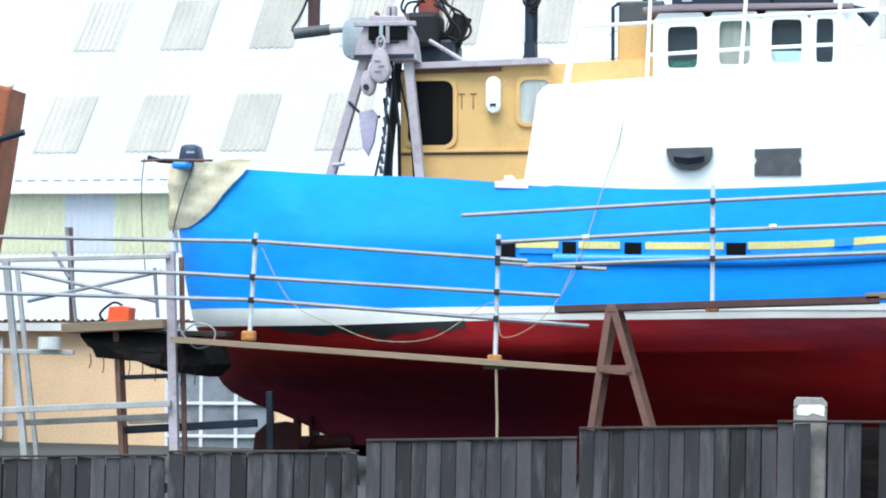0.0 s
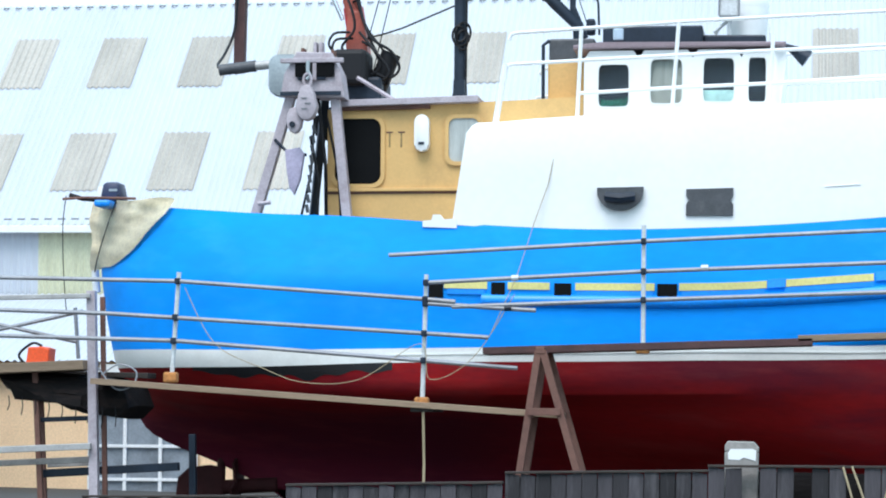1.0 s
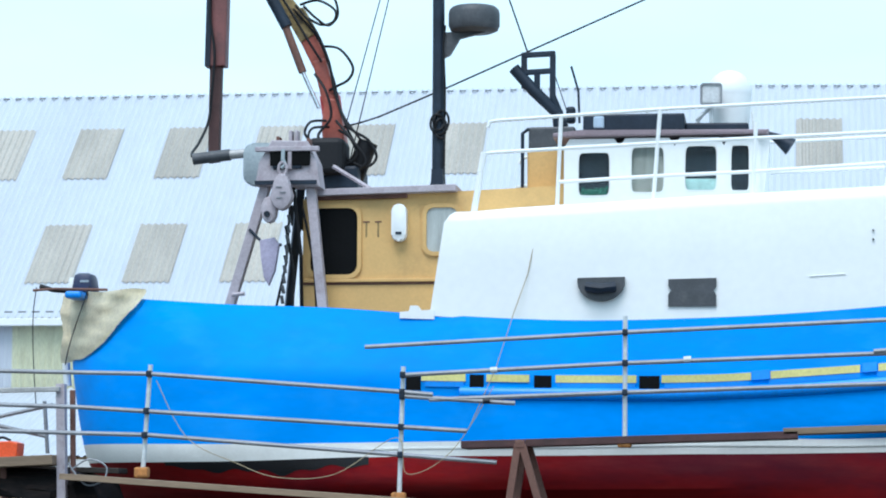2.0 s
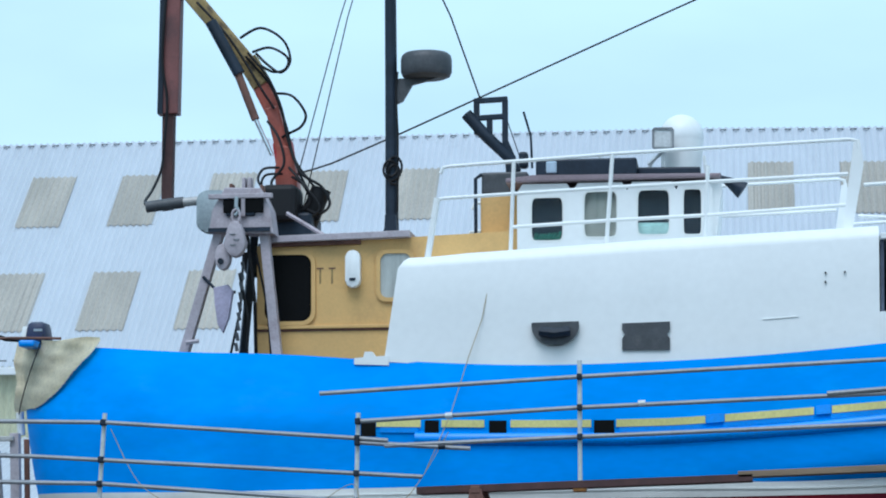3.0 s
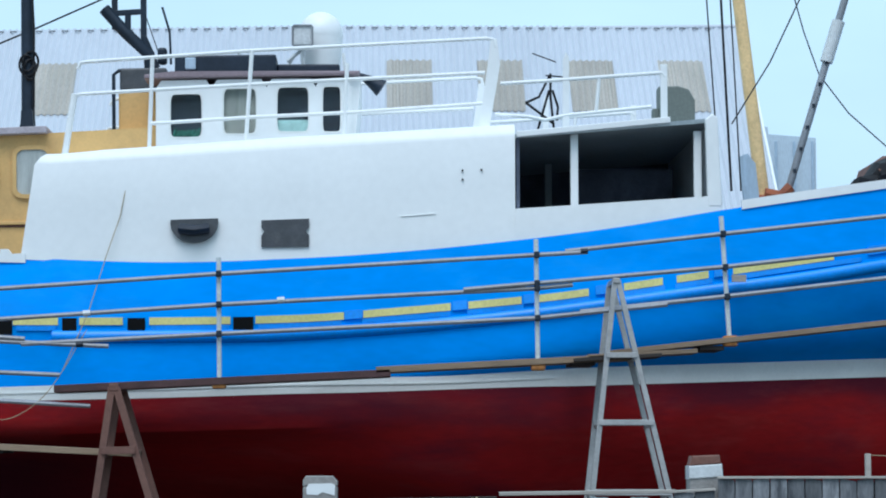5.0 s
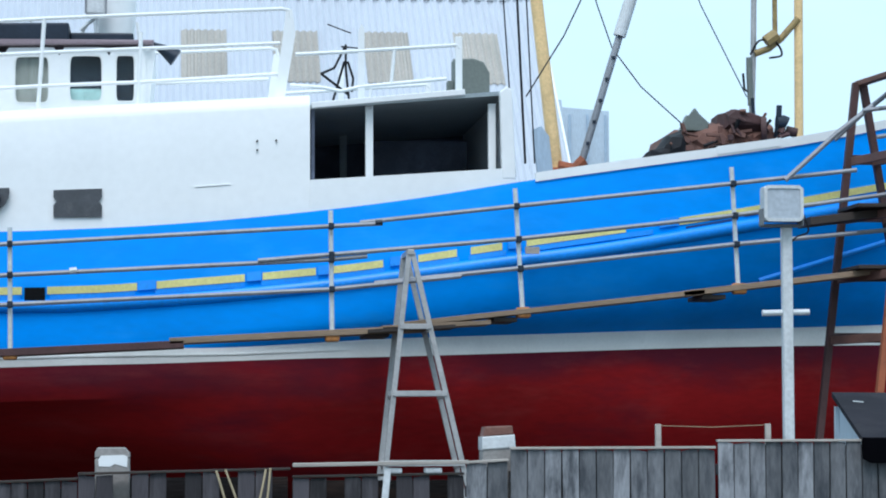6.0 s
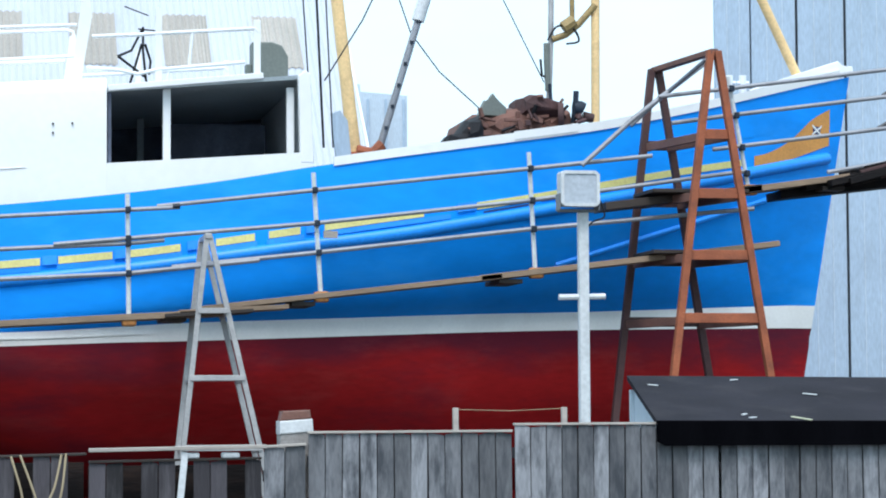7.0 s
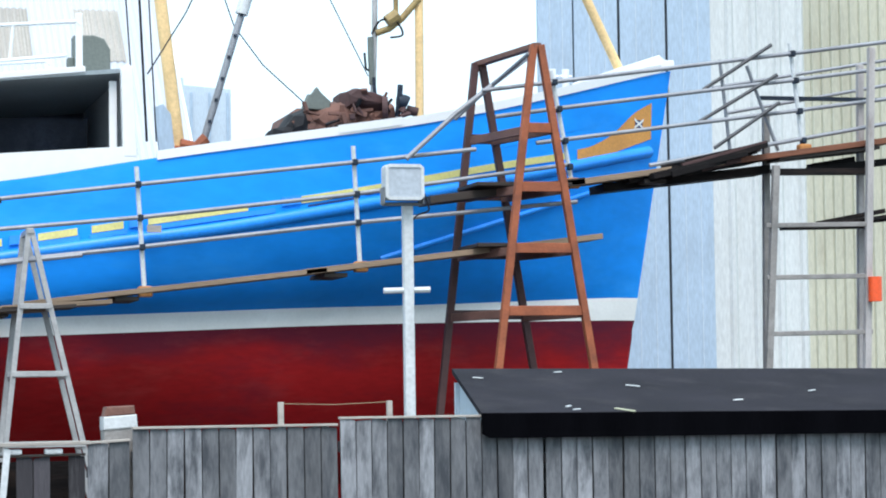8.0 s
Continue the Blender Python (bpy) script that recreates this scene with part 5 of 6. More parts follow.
for pts, r in ((((-6.95, 0.2, 7.66), (-6.6, 0.2, 7.74), (-6.3, 0.2, 7.83), (-5.2, 0.2, 8.28), (-1.12, 0.2, 10.06), (1.0, 0.2, 11.0)), 0.022),
               (((-4.9, 0.2, 11.2), (-4.41, 0.2, 10.1), (-3.95, 0.2, 8.75)), 0.02),
               (((-3.6, 0.2, 8.6), (-3.3, 0.2, 7.7)), 0.012),
               (((-5.9, 0.2, 11.0), (-6.17, 0.2, 10.15), (-6.73, 0.2, 8.07), (-6.95, 0.2, 7.25)), 0.014),
               (((-5.8, 0.2, 11.0), (-6.05, 0.2, 10.15), (-6.58, 0.2, 7.9), (-6.78, 0.2, 7.05)), 0.014),
               (((6.4, 0.1, 9.0), (6.62, 0.1, 8.17), (6.85, 0.1, 7.5), (7.3, 0.1, 6.9), (7.97, 0.1, 6.3)), 0.016),
               (((7.9, 0.1, 9.2), (8.26, 0.1, 8.2), (8.98, 0.1, 6.76)), 0.014)):
    part("wire_rope", tube(pts, r * 0.68, 5), M_HOSE, boat)

# ---- stern gear and bow badge ----
part("rudder", prism([(-9.85, 0.25), (-9.05, 0.25), (-9.05, 0.86), (-9.3, 0.90), (-9.62, 0.86), (-9.8, 0.7)], -0.07, 0.07, bevel=0.03), M_RUDDER, boat, "dark maroon rudder blade")
part("rudder_stock", tube([(-9.12, 0, 0.3), (-9.1, 0, 1.3)], 0.07, 8), M_RUDDER, boat)
part("propeller_hub", tube([(-9.05, 0, 0.55), (-8.2, 0, 0.6)], 0.12, 10), M_RUDDER, boat, smooth=True)
for a in (20, 110, 200, 290):
    blade = bmesh.new()
    prism([(-0.03, 0.05), (0.03, 0.05), (0.02, 0.45), (-0.02, 0.45)], -0.14, 0.14, blade, bevel=0.01)
    blade.transform(Matrix.Translation((-8.85, 0, 0.56)) @ Matrix.Rotation(radians(a), 4, "X"))
    part("propeller_blade", blade, M_RUDDER, boat)

M_RUSTPLANK = material("red_stained_plank", (0.20, 0.075, 0.04), 0.85, var=0.35, scale=2, fine=30, bump=0.4, stretch=(0.4, 2, 2), dirt=(0.05, 0.02, 0.015), dirt_amount=0.7)

# ---- staging round the hull: tubes, planks, trestles ----
SY = -4.0
staging = thing("hull_staging", "galvanised tube staging with timber planks along the hull", "scaffold", (0, SY, 0))


def pipe(pts, r=0.03, m=None, name="rail_tube"):
    return part(name, tube([(p[0], p[1], p[2]) if len(p) == 3 else (p[0], SY, p[1]) for p in pts], r, 8), m or M_GALV, staging, smooth=True)


POSTS = [(-8.85, 3.72, -8.94, 2.2), (-5.27, 3.68, -5.32, 1.86), (-2.17, 4.36, -2.16, 2.62), (2.20, 4.60, 2.22, 2.85), (4.76, 4.92, 4.86, 3.18), (7.82, 5.24, 7.90, 3.52), (10.75, 6.36, 11.04, 4.72), (14.44, 6.84, 14.62, 5.25)]
UPRIGHTS = []
for a, za, b, zb in POSTS:
    up = part("upright_tube", tube([(a, SY + 0.06, za), (b, SY + 0.06, zb)], 0.033, 8), M_LAMPGREY, staging, smooth=True)
    UPRIGHTS.append(up)
    part("plank_clamp", box(b - 0.1, b + 0.1, SY - 0.06, SY + 0.1, zb - 0.06, zb + 0.09, 0.03), M_CLAMP, up, "rusty orange clamp")
RAILS = [
    [(-13.2, 3.69), (-8.85, 3.59), (-5.30, 3.33), (-4.85, 3.29)],
    [(-13.2, 3.24), (-9.9, 3.13), (-4.38, 2.79)],
    [(-13.2, 2.86), (-11.5, 2.81), (-8.9, 2.74), (-3.96, 2.36)],
    [(-5.8, 3.95), (-2.2, 4.13), (2.9, 4.42)],
    [(2.6, 4.43), (4.75, 4.67), (7.77, 5.0), (9.6, 5.21)],
    [(-5.3, 3.56), (-2.2, 3.71), (2.19, 3.92), (2.7, 3.97)],
    [(1.2, 3.90), (4.84, 4.22), (7.76, 4.55), (10.95, 5.0)],
    [(-4.9, 3.22), (-2.2, 3.31), (2.18, 3.51), (4.0, 3.70)],
    [(2.8, 3.60), (4.71, 3.80), (7.78, 4.15), (11.1, 4.47)],
    [(9.7, 6.05), (10.76, 6.19), (14.46, 6.68), (16.6, 6.97)],
    [(9.9, 5.68), (10.88, 5.82), (14.51, 6.29), (16.6, 6.58)],
    [(10.5, 5.31), (10.96, 5.37), (14.55, 5.84), (16.6, 6.12)],
    [(12.2, 5.0), (14.6, 5.42), (16.6, 5.78)],
    [(-5.3, 3.27), (-3.7, 3.17)],
]
for k, r in enumerate(RAILS):
    off = 0.012 * (k % 3)
    part("rail_tube", tube([(x, SY + off, z) for x, z in r], 0.031, 8), M_GALV, staging, smooth=True)
    for up, (a, za, b, zb) in zip(UPRIGHTS, POSTS):
        if r[0][0] < a < r[-1][0]:
            z = curve(r, a)
            if zb < z < za + 0.03:
                part("tube_coupler", box(a + (b - a) * (za - z) / (za - zb) - 0.035, a + (b - a) * (za - z) / (za - zb) + 0.04, SY - 0.05, SY + 0.08, z - 0.045, z + 0.045, 0.015), M_STEELDARK, up)
for x, z, m in ((2.86, 4.43, M_STEELDARK), (-4.1, 3.2, M_STEELDARK), (-1.3, 3.755, M_LAMPGREY), (-4.0, 3.62, M_LAMPGREY)):
    part("sleeve_coupler", tube([(x - 0.05, SY, z), (x + 0.05, SY, z + 0.006)], 0.042, 8), m, staging)
for a, b in (((13.08, 6.13), (14.1, 6.79)), ((12.98, 5.64), (14.18, 6.35)), ((13.23, 5.27), (14.21, 5.94))):
    part("cross_tube", tube([(a[0], SY + 0.08, a[1]), (b[0], SY - 0.08, b[1])], 0.028, 8), M_DARKGREY, staging)
for a, b in (((13.36, 6.58), (13.5, 5.2)), ((13.78, 6.5), (14.25, 5.25))):
    part("upright_tube", tube([(a[0], SY + 0.12, a[1]), (b[0], SY + 0.12, b[1])], 0.028, 8), M_GALV, staging)
part("cross_tube", tube([(8.55, SY - 0.1, 5.05), (9.3, SY - 0.1, 5.72), (10.5, SY + 0.3, 6.6)], 0.035, 8), M_GALV, staging)
part("scrap_board", box(5.0, 5.2, -3.25, -3.2, 4.06, 4.16), M_CAPWOOD, staging)


def plank(a, b, y0=SY - 0.08, y1=-3.35, th=0.06, m=None):
    bm = bmesh.new()
    bar((a[0], (y0 + y1) / 2, a[1]), (b[0], (y0 + y1) / 2, b[1]), y1 - y0, th, 0.006, bm)
    return part("plank", bm, m or M_PLANK, staging)


plank((-10.1, 2.16), (-3.3, 1.70), th=0.085)
plank((-4.45, 2.60), (0.2, 2.76), th=0.10, m=M_DARKRUST_SHADE)
plank((0.0, 2.80), (3.5, 2.98), th=0.085, m=M_PLANK)
plank((2.9, 2.98), (4.4, 3.06), th=0.06)
plank((3.2, 3.03), (7.4, 3.49), th=0.07)
plank((7.1, 3.46), (11.45, 3.97), th=0.08)
plank((2.7, 2.93), (3.9, 3.0), y0=SY - 0.2, th=0.05, m=M_DARKWOOD)
plank((8.9, 4.48), (11.2, 4.76), th=0.11, m=M_DARKWOOD)
plank((10.9, 4.72), (13.4, 5.06), th=0.085)
plank((13.3, 5.05), (16.1, 5.43), th=0.085, m=M_RUSTPLANK)
plank((11.6, 4.7), (14.2, 5.0), y0=-3.7, y1=-3.0, th=0.12, m=M_WETBLACK_SHADE)
plank((12.6, 5.04), (14.15, 5.34), y0=-3.9, th=0.05, m=M_WETBLACK_SHADE)
plank((11.9, 4.78), (13.9, 5.1), y0=-3.95, th=0.07, m=M_WETBLACK_SHADE)
plank((14.2, 5.12), (15.8, 5.30), y0=SY - 0.05, th=0.05, m=M_DARKWOOD)
heap = random.Random(17)
for k in range(16):
    # a heap of rotten boards, thick at its low end and thinning up the slope
    f = heap.random()
    x0 = 12.15 + 0.9 * f
    long = heap.uniform(0.7, 1.5)
    z0 = 4.70 + 0.30 * (x0 - 12.1) + heap.uniform(0.0, 0.14)
    y = heap.uniform(-4.22, -3.9)
    part("loose_board", bar((x0, y, z0), (min(13.95, x0 + long), y + heap.uniform(-0.1, 0.1), z0 + (min(13.95, x0 + long) - x0) * heap.uniform(0.19, 0.30)), heap.uniform(0.12, 0.26), heap.uniform(0.04, 0.10), 0.006), M_WETBLACK_SHADE if k % 4 else M_DARKRUST_SHADE, staging, "dark rotten loose board")
for x0, z0, x1, z1 in ((12.75, 5.06, 13.98, 5.33), (12.6, 5.0, 13.6, 5.24)):
    part("loose_board", bar((x0, -4.1, z0), (x1, -4.05, z1), 0.2, 0.07, 0.006), M_WETBLACK_SHADE, staging, "dark rotten loose board")
for x, z in ((4.72, 3.13), (7.65, 3.45), (2.95, 2.92), (-5.2, 1.8), (12.4, 4.8)):
    part("putlog", box(x - 0.28, x + 0.05, SY - 0.02, -3.0, z - 0.06, z, 0.005), M_DARKWOOD, staging)
part("rope", hose(((-8.75, SY, 3.5), (-8.3, SY, 2.7), (-7.6, SY, 2.35), (-7.0, SY, 2.15), (-6.2, SY, 2.2), (-5.35, SY, 2.7), (-5.2, SY, 2.2), (-4.6, SY, 2.5), (-4.0, SY, 3.4)), 0.006), M_ROPE, staging)
part("rope", tube([(-5.3, SY, 1.9), (-5.28, SY, 1.0), (-5.3, SY, 0.05)], 0.02, 6), M_ROPE, staging)
part("coiled_rope", hose(((-10.0, SY, 2.35), (-9.75, SY, 2.05), (-9.5, SY, 2.1), (-9.45, SY, 2.3), (-9.7, SY, 2.4), (-9.95, SY, 2.25)), 0.012), M_GALV, staging)


def trestle(name, label, mat, apex, lefts, rights, y0, y1, rungs, w, group, top=None):
    """An A-shaped trestle: two legs meeting at the top in a front and a back frame, with rungs."""
    ax, az = apex
    t = thing(name, label, "trestle", ((lefts + rights) / 2, (y0 + y1) / 2, 0), group)
    for y in (y0, y1):
        part("leg", bar((lefts, y, 0), (ax - w * 0.3, y, az), w, w * 0.8, 0.006), mat, t)
        part("leg", bar((rights, y, 0), (ax + w * 0.3, y, az), w, w * 0.8, 0.006), mat, t)
        for z in rungs:
            a = lefts + (ax - lefts) * z / az
            b = rights + (ax - rights) * z / az
            part("rung", bar((a - 0.03, y - w * 0.5, z), (b + 0.03, y - w * 0.5, z), w * 0.5, w, 0.005), mat, t)
    for z in rungs:
        a = lefts + (ax - lefts) * z / az
        b = rights + (ax - rights) * z / az
        for x in (a, b):
            part("brace", bar((x, y0, z - 0.05), (x, y1, z - 0.05), w * 0.5, w * 0.7), mat, t)
    part("head_bar", bar((ax, y0 - 0.05, az), (ax, y1 + 0.05, az), w * 1.3, w, 0.01), mat, t)
    return t


trestle("trestle", "brown rusty steel A-frame trestle holding staging planks", M_BROWNRUST, (-3.595, 2.60), -4.03, -2.775, -4.3, -3.4, (1.75,), 0.10, "hull trestles")
trestle("trestle", "weathered grey aluminium A-frame trestle beside the hull", M_ALU, (3.267, 4.0), 2.80, 4.23, -4.35, -3.5, (1.13, 2.08, 2.99), 0.072, "hull trestles")
tw = thing("staging_tower", "rust-red welded angle-steel staging tower by the bow", "tower", (10.4, -4.0, 0), "hull trestles")
FRONT = ((10.315, 6.62), 9.417, 11.40, -4.7)
REAR = ((9.918, 6.57), 9.087, 11.014, -3.05)
for (ax, az), l, r, y in (FRONT, REAR):
    # lit rust in front; the rear frame's shade is put into a darker copy
    m = M_RUST if y < -4 else M_DARKRUST_SHADE
    part("leg", bar((l, y, 0), (ax - 0.05, y, az), 0.1, 0.12, 0.008), m, tw)
    part("leg", bar((r, y, 0), (ax + 0.05, y, az), 0.1, 0.12, 0.008), m, tw)
    for z in (5.45, 4.62, 3.76, 2.88):
        a, b = l + (ax - l) * z / az, r + (ax - r) * z / az
        part("cross_bar", bar((a, y, z), (b, y, z), 0.06, 0.14, 0.008), m, tw)
for z in (5.42, 4.58, 3.72, 2.84):
    for k in (0, 1):
        a = FRONT[1 + k] + (10.315 - FRONT[1 + k]) * z / 6.62
        b = REAR[1 + k] + (9.918 - REAR[1 + k]) * z / 6.57
        part("side_bar", bar((a, -4.7, z), (b, -3.05, z), 0.06, 0.12, 0.008), M_BROWNRUST, tw)
part("head_bar", bar((10.315, -4.75, 6.61), (9.918, -3.0, 6.56), 0.12, 0.08, 0.01), M_BROWNRUST, tw)
part("tower_brace", tube([(10.2, -4.7, 6.5), (9.75, -3.6, 6.0), (9.45, -3.4, 5.7)], 0.03, 8), M_GALV, tw)
for z in (4.66, 3.80):
    part("tower_board", box(9.5, 10.9, -4.4, -3.3, z, z + 0.05, 0.005), M_DARKWOOD, tw)
rt = thing("staging_tower", "grey weathered steel staging tower carrying the bow planks", "tower", (14.7, -4.2, 0), "hull trestles")
for x0, x1, y, zt in ((13.78, 14.08, -4.2, 5.0), (14.12, 14.22, -3.5, 5.9), (15.32, 15.58, -4.3, 6.75), (15.62, 15.75, -3.5, 6.6)):
    part("leg", bar((x0, y, 0), (x1, y, zt), 0.1, 0.1, 0.01), M_CONCRETE if x0 < 15 else M_GREYPOST, rt)
for z in (4.12, 3.36, 2.54, 1.6):
    part("rung", bar((13.9, -4.2, z), (15.5, -4.3, z + 0.02), 0.05, 0.07, 0.01), M_CONCRETE, rt)
for x0, z0, x1, z1, y, th in ((14.25, 4.10, 15.6, 4.13, -4.0, 0.06), (14.6, 4.13, 16.0, 4.26, -3.8, 0.08), (15.0, 4.2, 16.0, 4.38, -3.6, 0.07), (15.1, 4.16, 16.1, 4.3, -4.05, 0.06)):
    part("shelf_board", bar((x0, y, z0), (x1, y, z1), 0.3, th, 0.006), M_WETBLACK_SHADE, rt, "dark rotten shelf board")
for x0, z0, x1, z1, y, th in ((14.15, 4.93, 15.7, 4.95, -3.9, 0.09), (14.8, 4.98, 16.1, 5.12, -3.7, 0.10), (14.9, 5.03, 15.6, 5.15, -3.5, 0.12)):
    part("bearer", bar((x0, y, z0), (x1, y, z1), 0.2, th, 0.006), M_WETBLACK_SHADE, rt, "dark timber bearer")
for a, b in (((13.5, 6.25), (16.5, 6.75)), ((13.7, 5.87), (16.5, 6.37))):
    part("rail_tube", tube([(a[0], -3.2, a[1]), (b[0], -3.2, b[1])], 0.026, 8), M_GALV, rt, smooth=True)
part("head_bar", bar((14.1, -3.6, 6.06), (16.0, -3.6, 6.06), 0.05, 0.06), M_STEELDARK, rt)
part("orange_float", tube([(15.5, -4.42, 3.0), (15.5, -4.42, 3.05), (15.5, -4.42, 3.3), (15.5, -4.42, 3.36)], 0.1, 12), M_ORANGEBOX, rt, "faded orange float", smooth=True)

# ---- staging at the stern ----
lt = thing("staging_tower", "weathered steel staging tower with rungs at the stern", "tower", (-11.4, -3.6, 0), "hull trestles")
for x0, x1, y, zt, w, m in ((-10.16, -10.26, -3.5, 3.48, 0.13, M_LILAC), (-10.06, -10.15, -3.3, 3.4, 0.07, M_BROWNRUST), (-12.4, -12.78, -3.6, 3.38, 0.10, M_ALU), (-12.55, -12.95, -2.6, 3.3, 0.07, M_ALU),
                            (-10.98, -11.12, -3.4, 2.3, 0.08, M_BROWNRUST), (-11.1, -11.22, -2.8, 2.3, 0.06, M_BROWNRUST), (-8.92, -8.95, -2.6, 1.4, 0.1, M_STEELDARK)):
    part("leg", bar((x0, y, 0), (x1, y, zt), w, w, 0.01), m, lt)
for a, b, y, w, m in (((-12.95, 1.10), (-10.2, 1.225), -3.62, 0.095, M_ALU), ((-12.95, 0.90), (-10.2, 1.035), -3.4, 0.09, M_CONCRETE), ((-11.08, 1.60), (-10.2, 1.635), -3.3, 0.07, M_STEELDARK),
                      ((-11.05, 0.815), (-9.0, 0.935), -3.2, 0.12, M_STEELDARK), ((-11.0, 0.93), (-10.2, 0.97), -3.1, 0.06, M_ALU), ((-12.9, 3.35), (-10.25, 3.40), -3.6, 0.07, M_ALU), ((-12.9, 1.99), (-11.7, 1.97), -3.6, 0.07, M_ALU)):
    part("cross_bar", bar((a[0], y, a[1]), (b[0], y, b[1]), w, w, 0.01), m, lt)
for a, b in (((-12.7, 3.2), (-10.6, 2.75)), ((-12.6, 2.75), (-10.5, 3.2)), ((-12.0, 3.87), (-11.84, 2.44)), ((-10.62, 3.25), (-10.56, 2.5)), ((-12.2, 3.5), (-11.95, 3.1))):
    part("cross_tube", tube([(a[0], -3.1, a[1]), (b[0], -3.1, b[1])], 0.03, 8), M_GALV, lt)
part("upright_tube", tube([(-11.98, -3.0, 3.87), (-11.92, -3.0, 2.35)], 0.05, 8), M_BROWNRUST, lt)
part("plank", bar((-11.86, -3.3, 2.33), (-10.3, -3.3, 2.40), 0.9, 0.14, 0.012), M_PLANK, lt, "thick brown staging plank")
part("plank", bar((-11.6, -2.5, 2.30), (-9.6, -2.5, 2.26), 0.5, 0.08, 0.01), M_DARKWOOD, lt)
# added black filler: plank stack and stern shade merged into one dark mass
part("wet_sheeting", lump([(-11.82, 2.27), (-11.70, 2.10), (-11.55, 1.94), (-11.07, 1.87), (-10.80, 1.81), (-10.5, 1.67), (-10.30, 1.69), (-9.78, 1.62), (-9.60, 1.80), (-9.72, 2.12), (-10.3, 2.29), (-11.1, 2.31)], -3.5, -2.3, 0.035, 21), M_WETBLACK_SHADE, lt, "black filler mass for stacked planks and the shade below them")
for k in range(9):
    x = -11.5 + 0.2 * k
    part("loose_strand", hose(((x, -3.45, 1.95 - 0.02 * k), (x + 0.03, -3.5, 1.83 - 0.025 * k), (x + 0.01 * (k % 3), -3.5, 1.74 - 0.03 * k - 0.04 * (k % 2))), 0.008), M_HOSE, lt)
part("pale_bucket", tube([(-12.05, -3.7, 2.02), (-12.05, -3.7, 2.2)], 0.17, 12), M_LAMPGREY, lt, smooth=True)
ob = thing("orange_case", "bright orange plastic tool case on the stern planks", "case", (-11.08, -3.3, 2.38))
part("case_body", prism([(-11.26, 2.38), (-10.92, 2.36), (-10.90, 2.64), (-11.0, 2.67), (-11.22, 2.66)], -3.45, -3.1, bevel=0.02), M_ORANGEBOX, ob)
part("case_handle", hose(((-11.28, -3.3, 2.4), (-11.4, -3.3, 2.55), (-11.2, -3.3, 2.72), (-11.05, -3.3, 2.68)), 0.02), M_HOSE, ob)
cv = thing("stern_cover", "beige canvas cover tied over the stern corner", "cover", (-10.6, -1.2, 3.95))
bmc = bmesh.new()
NX, NZ = 26, 22
grid = []
for i in range(NX + 1):
    line = []
    for j in range(NZ + 1):
        u, v = i / NX, j / NZ
        zt = 5.0 - 0.06 * u + 0.02 * math.sin(u * 9)
        zb = 3.93 + 0.03 * math.sin(u * 8) if u < 0.3 else 3.95 + 0.95 * ((u - 0.3) / 0.7) ** 1.5
        z = zb + (zt - zb) * v
        x = -11.05 + 1.66 * u + 0.02 * math.sin(z * 9 + u * 3)
        fold = 0.026 * math.sin(z * 13 - 5 * u * u + 1.5 * math.sin(u * 5)) + 0.010 * math.sin(z * 29 + u * 11)
        y = min(hull_y(max(x, -10.9), min(z, 4.8)), -0.25) - 0.09 + fold
        line.append(bmc.verts.new((x, y, z)))
    grid.append(line)
for i in range(NX):
    for j in range(NZ):
        bmc.faces.new((grid[i][j], grid[i + 1][j], grid[i + 1][j + 1], grid[i][j + 1]))
bmesh.ops.solidify(bmc, geom=bmc.faces[:], thickness=0.02)
part("canvas", bmc, M_TARP, cv, smooth=True)
part("lashing_pole", tube([(-11.25, -1.7, 4.98), (-10.9, -1.7, 5.0), (-10.1, -1.7, 4.98)], 0.02, 8), M_BROWNRUST, cv)
part("lashing", hose(((-11.27, -1.45, 5.05), (-11.3, -1.5, 4.6), (-11.28, -1.5, 3.9), (-11.22, -1.5, 3.2)), 0.008), M_HOSE, cv)
part("lashing", hose(((-10.4, -1.6, 5.05), (-10.5, -1.9, 4.5), (-10.62, -1.9, 4.1), (-10.7, -1.8, 3.85)), 0.009), M_HOSE, cv)
bl = thing("outboard_cowl", "navy blue rounded engine cowl above the canvas", "engine", (-10.64, -1.2, 5.05))
cw = box(-10.76, -10.39, -1.42, -1.0, 4.90, 5.27, 0.09)
for v in cw.verts:
    if v.co.z > 5.1:
        v.co.x = -10.575 + (v.co.x + 10.575) * 0.82
part("cowl", cw, M_NAVY, bl, smooth=True)
part("cowl_tank", tube([(-10.80, -1.1, 4.95), (-10.80, -1.1, 5.15), (-10.80, -1.1, 5.22)], 0.09, 12, r_end=0.06), M_WHITE, bl, "small white tank", smooth=True)
part("tiller", tube([(-11.2, -1.5, 5.06), (-11.0, -1.5, 5.0), (-10.7, -1.45, 4.98)], 0.035, 8), M_HOSE, bl, smooth=True)
part("cowl_collar", box(-10.76, -10.5, -1.72, -1.2, 4.86, 4.97, 0.04), M_BLUE_TRIM, bl)
part("cowl_badge", box(-10.60, -10.47, -1.43, -1.412, 5.12, 5.155), M_GREYCEIL, bl)
solo("stern_post_fitting", tube([(-11.03, -0.5, 3.6), (-11.06, -0.5, 3.9), (-11.06, -0.5, 4.0)], 0.06, 10), M_WHITE, "small white fitting at the stern rail", "fitting", (-11.03, -0.5, 3.6), smooth=True)

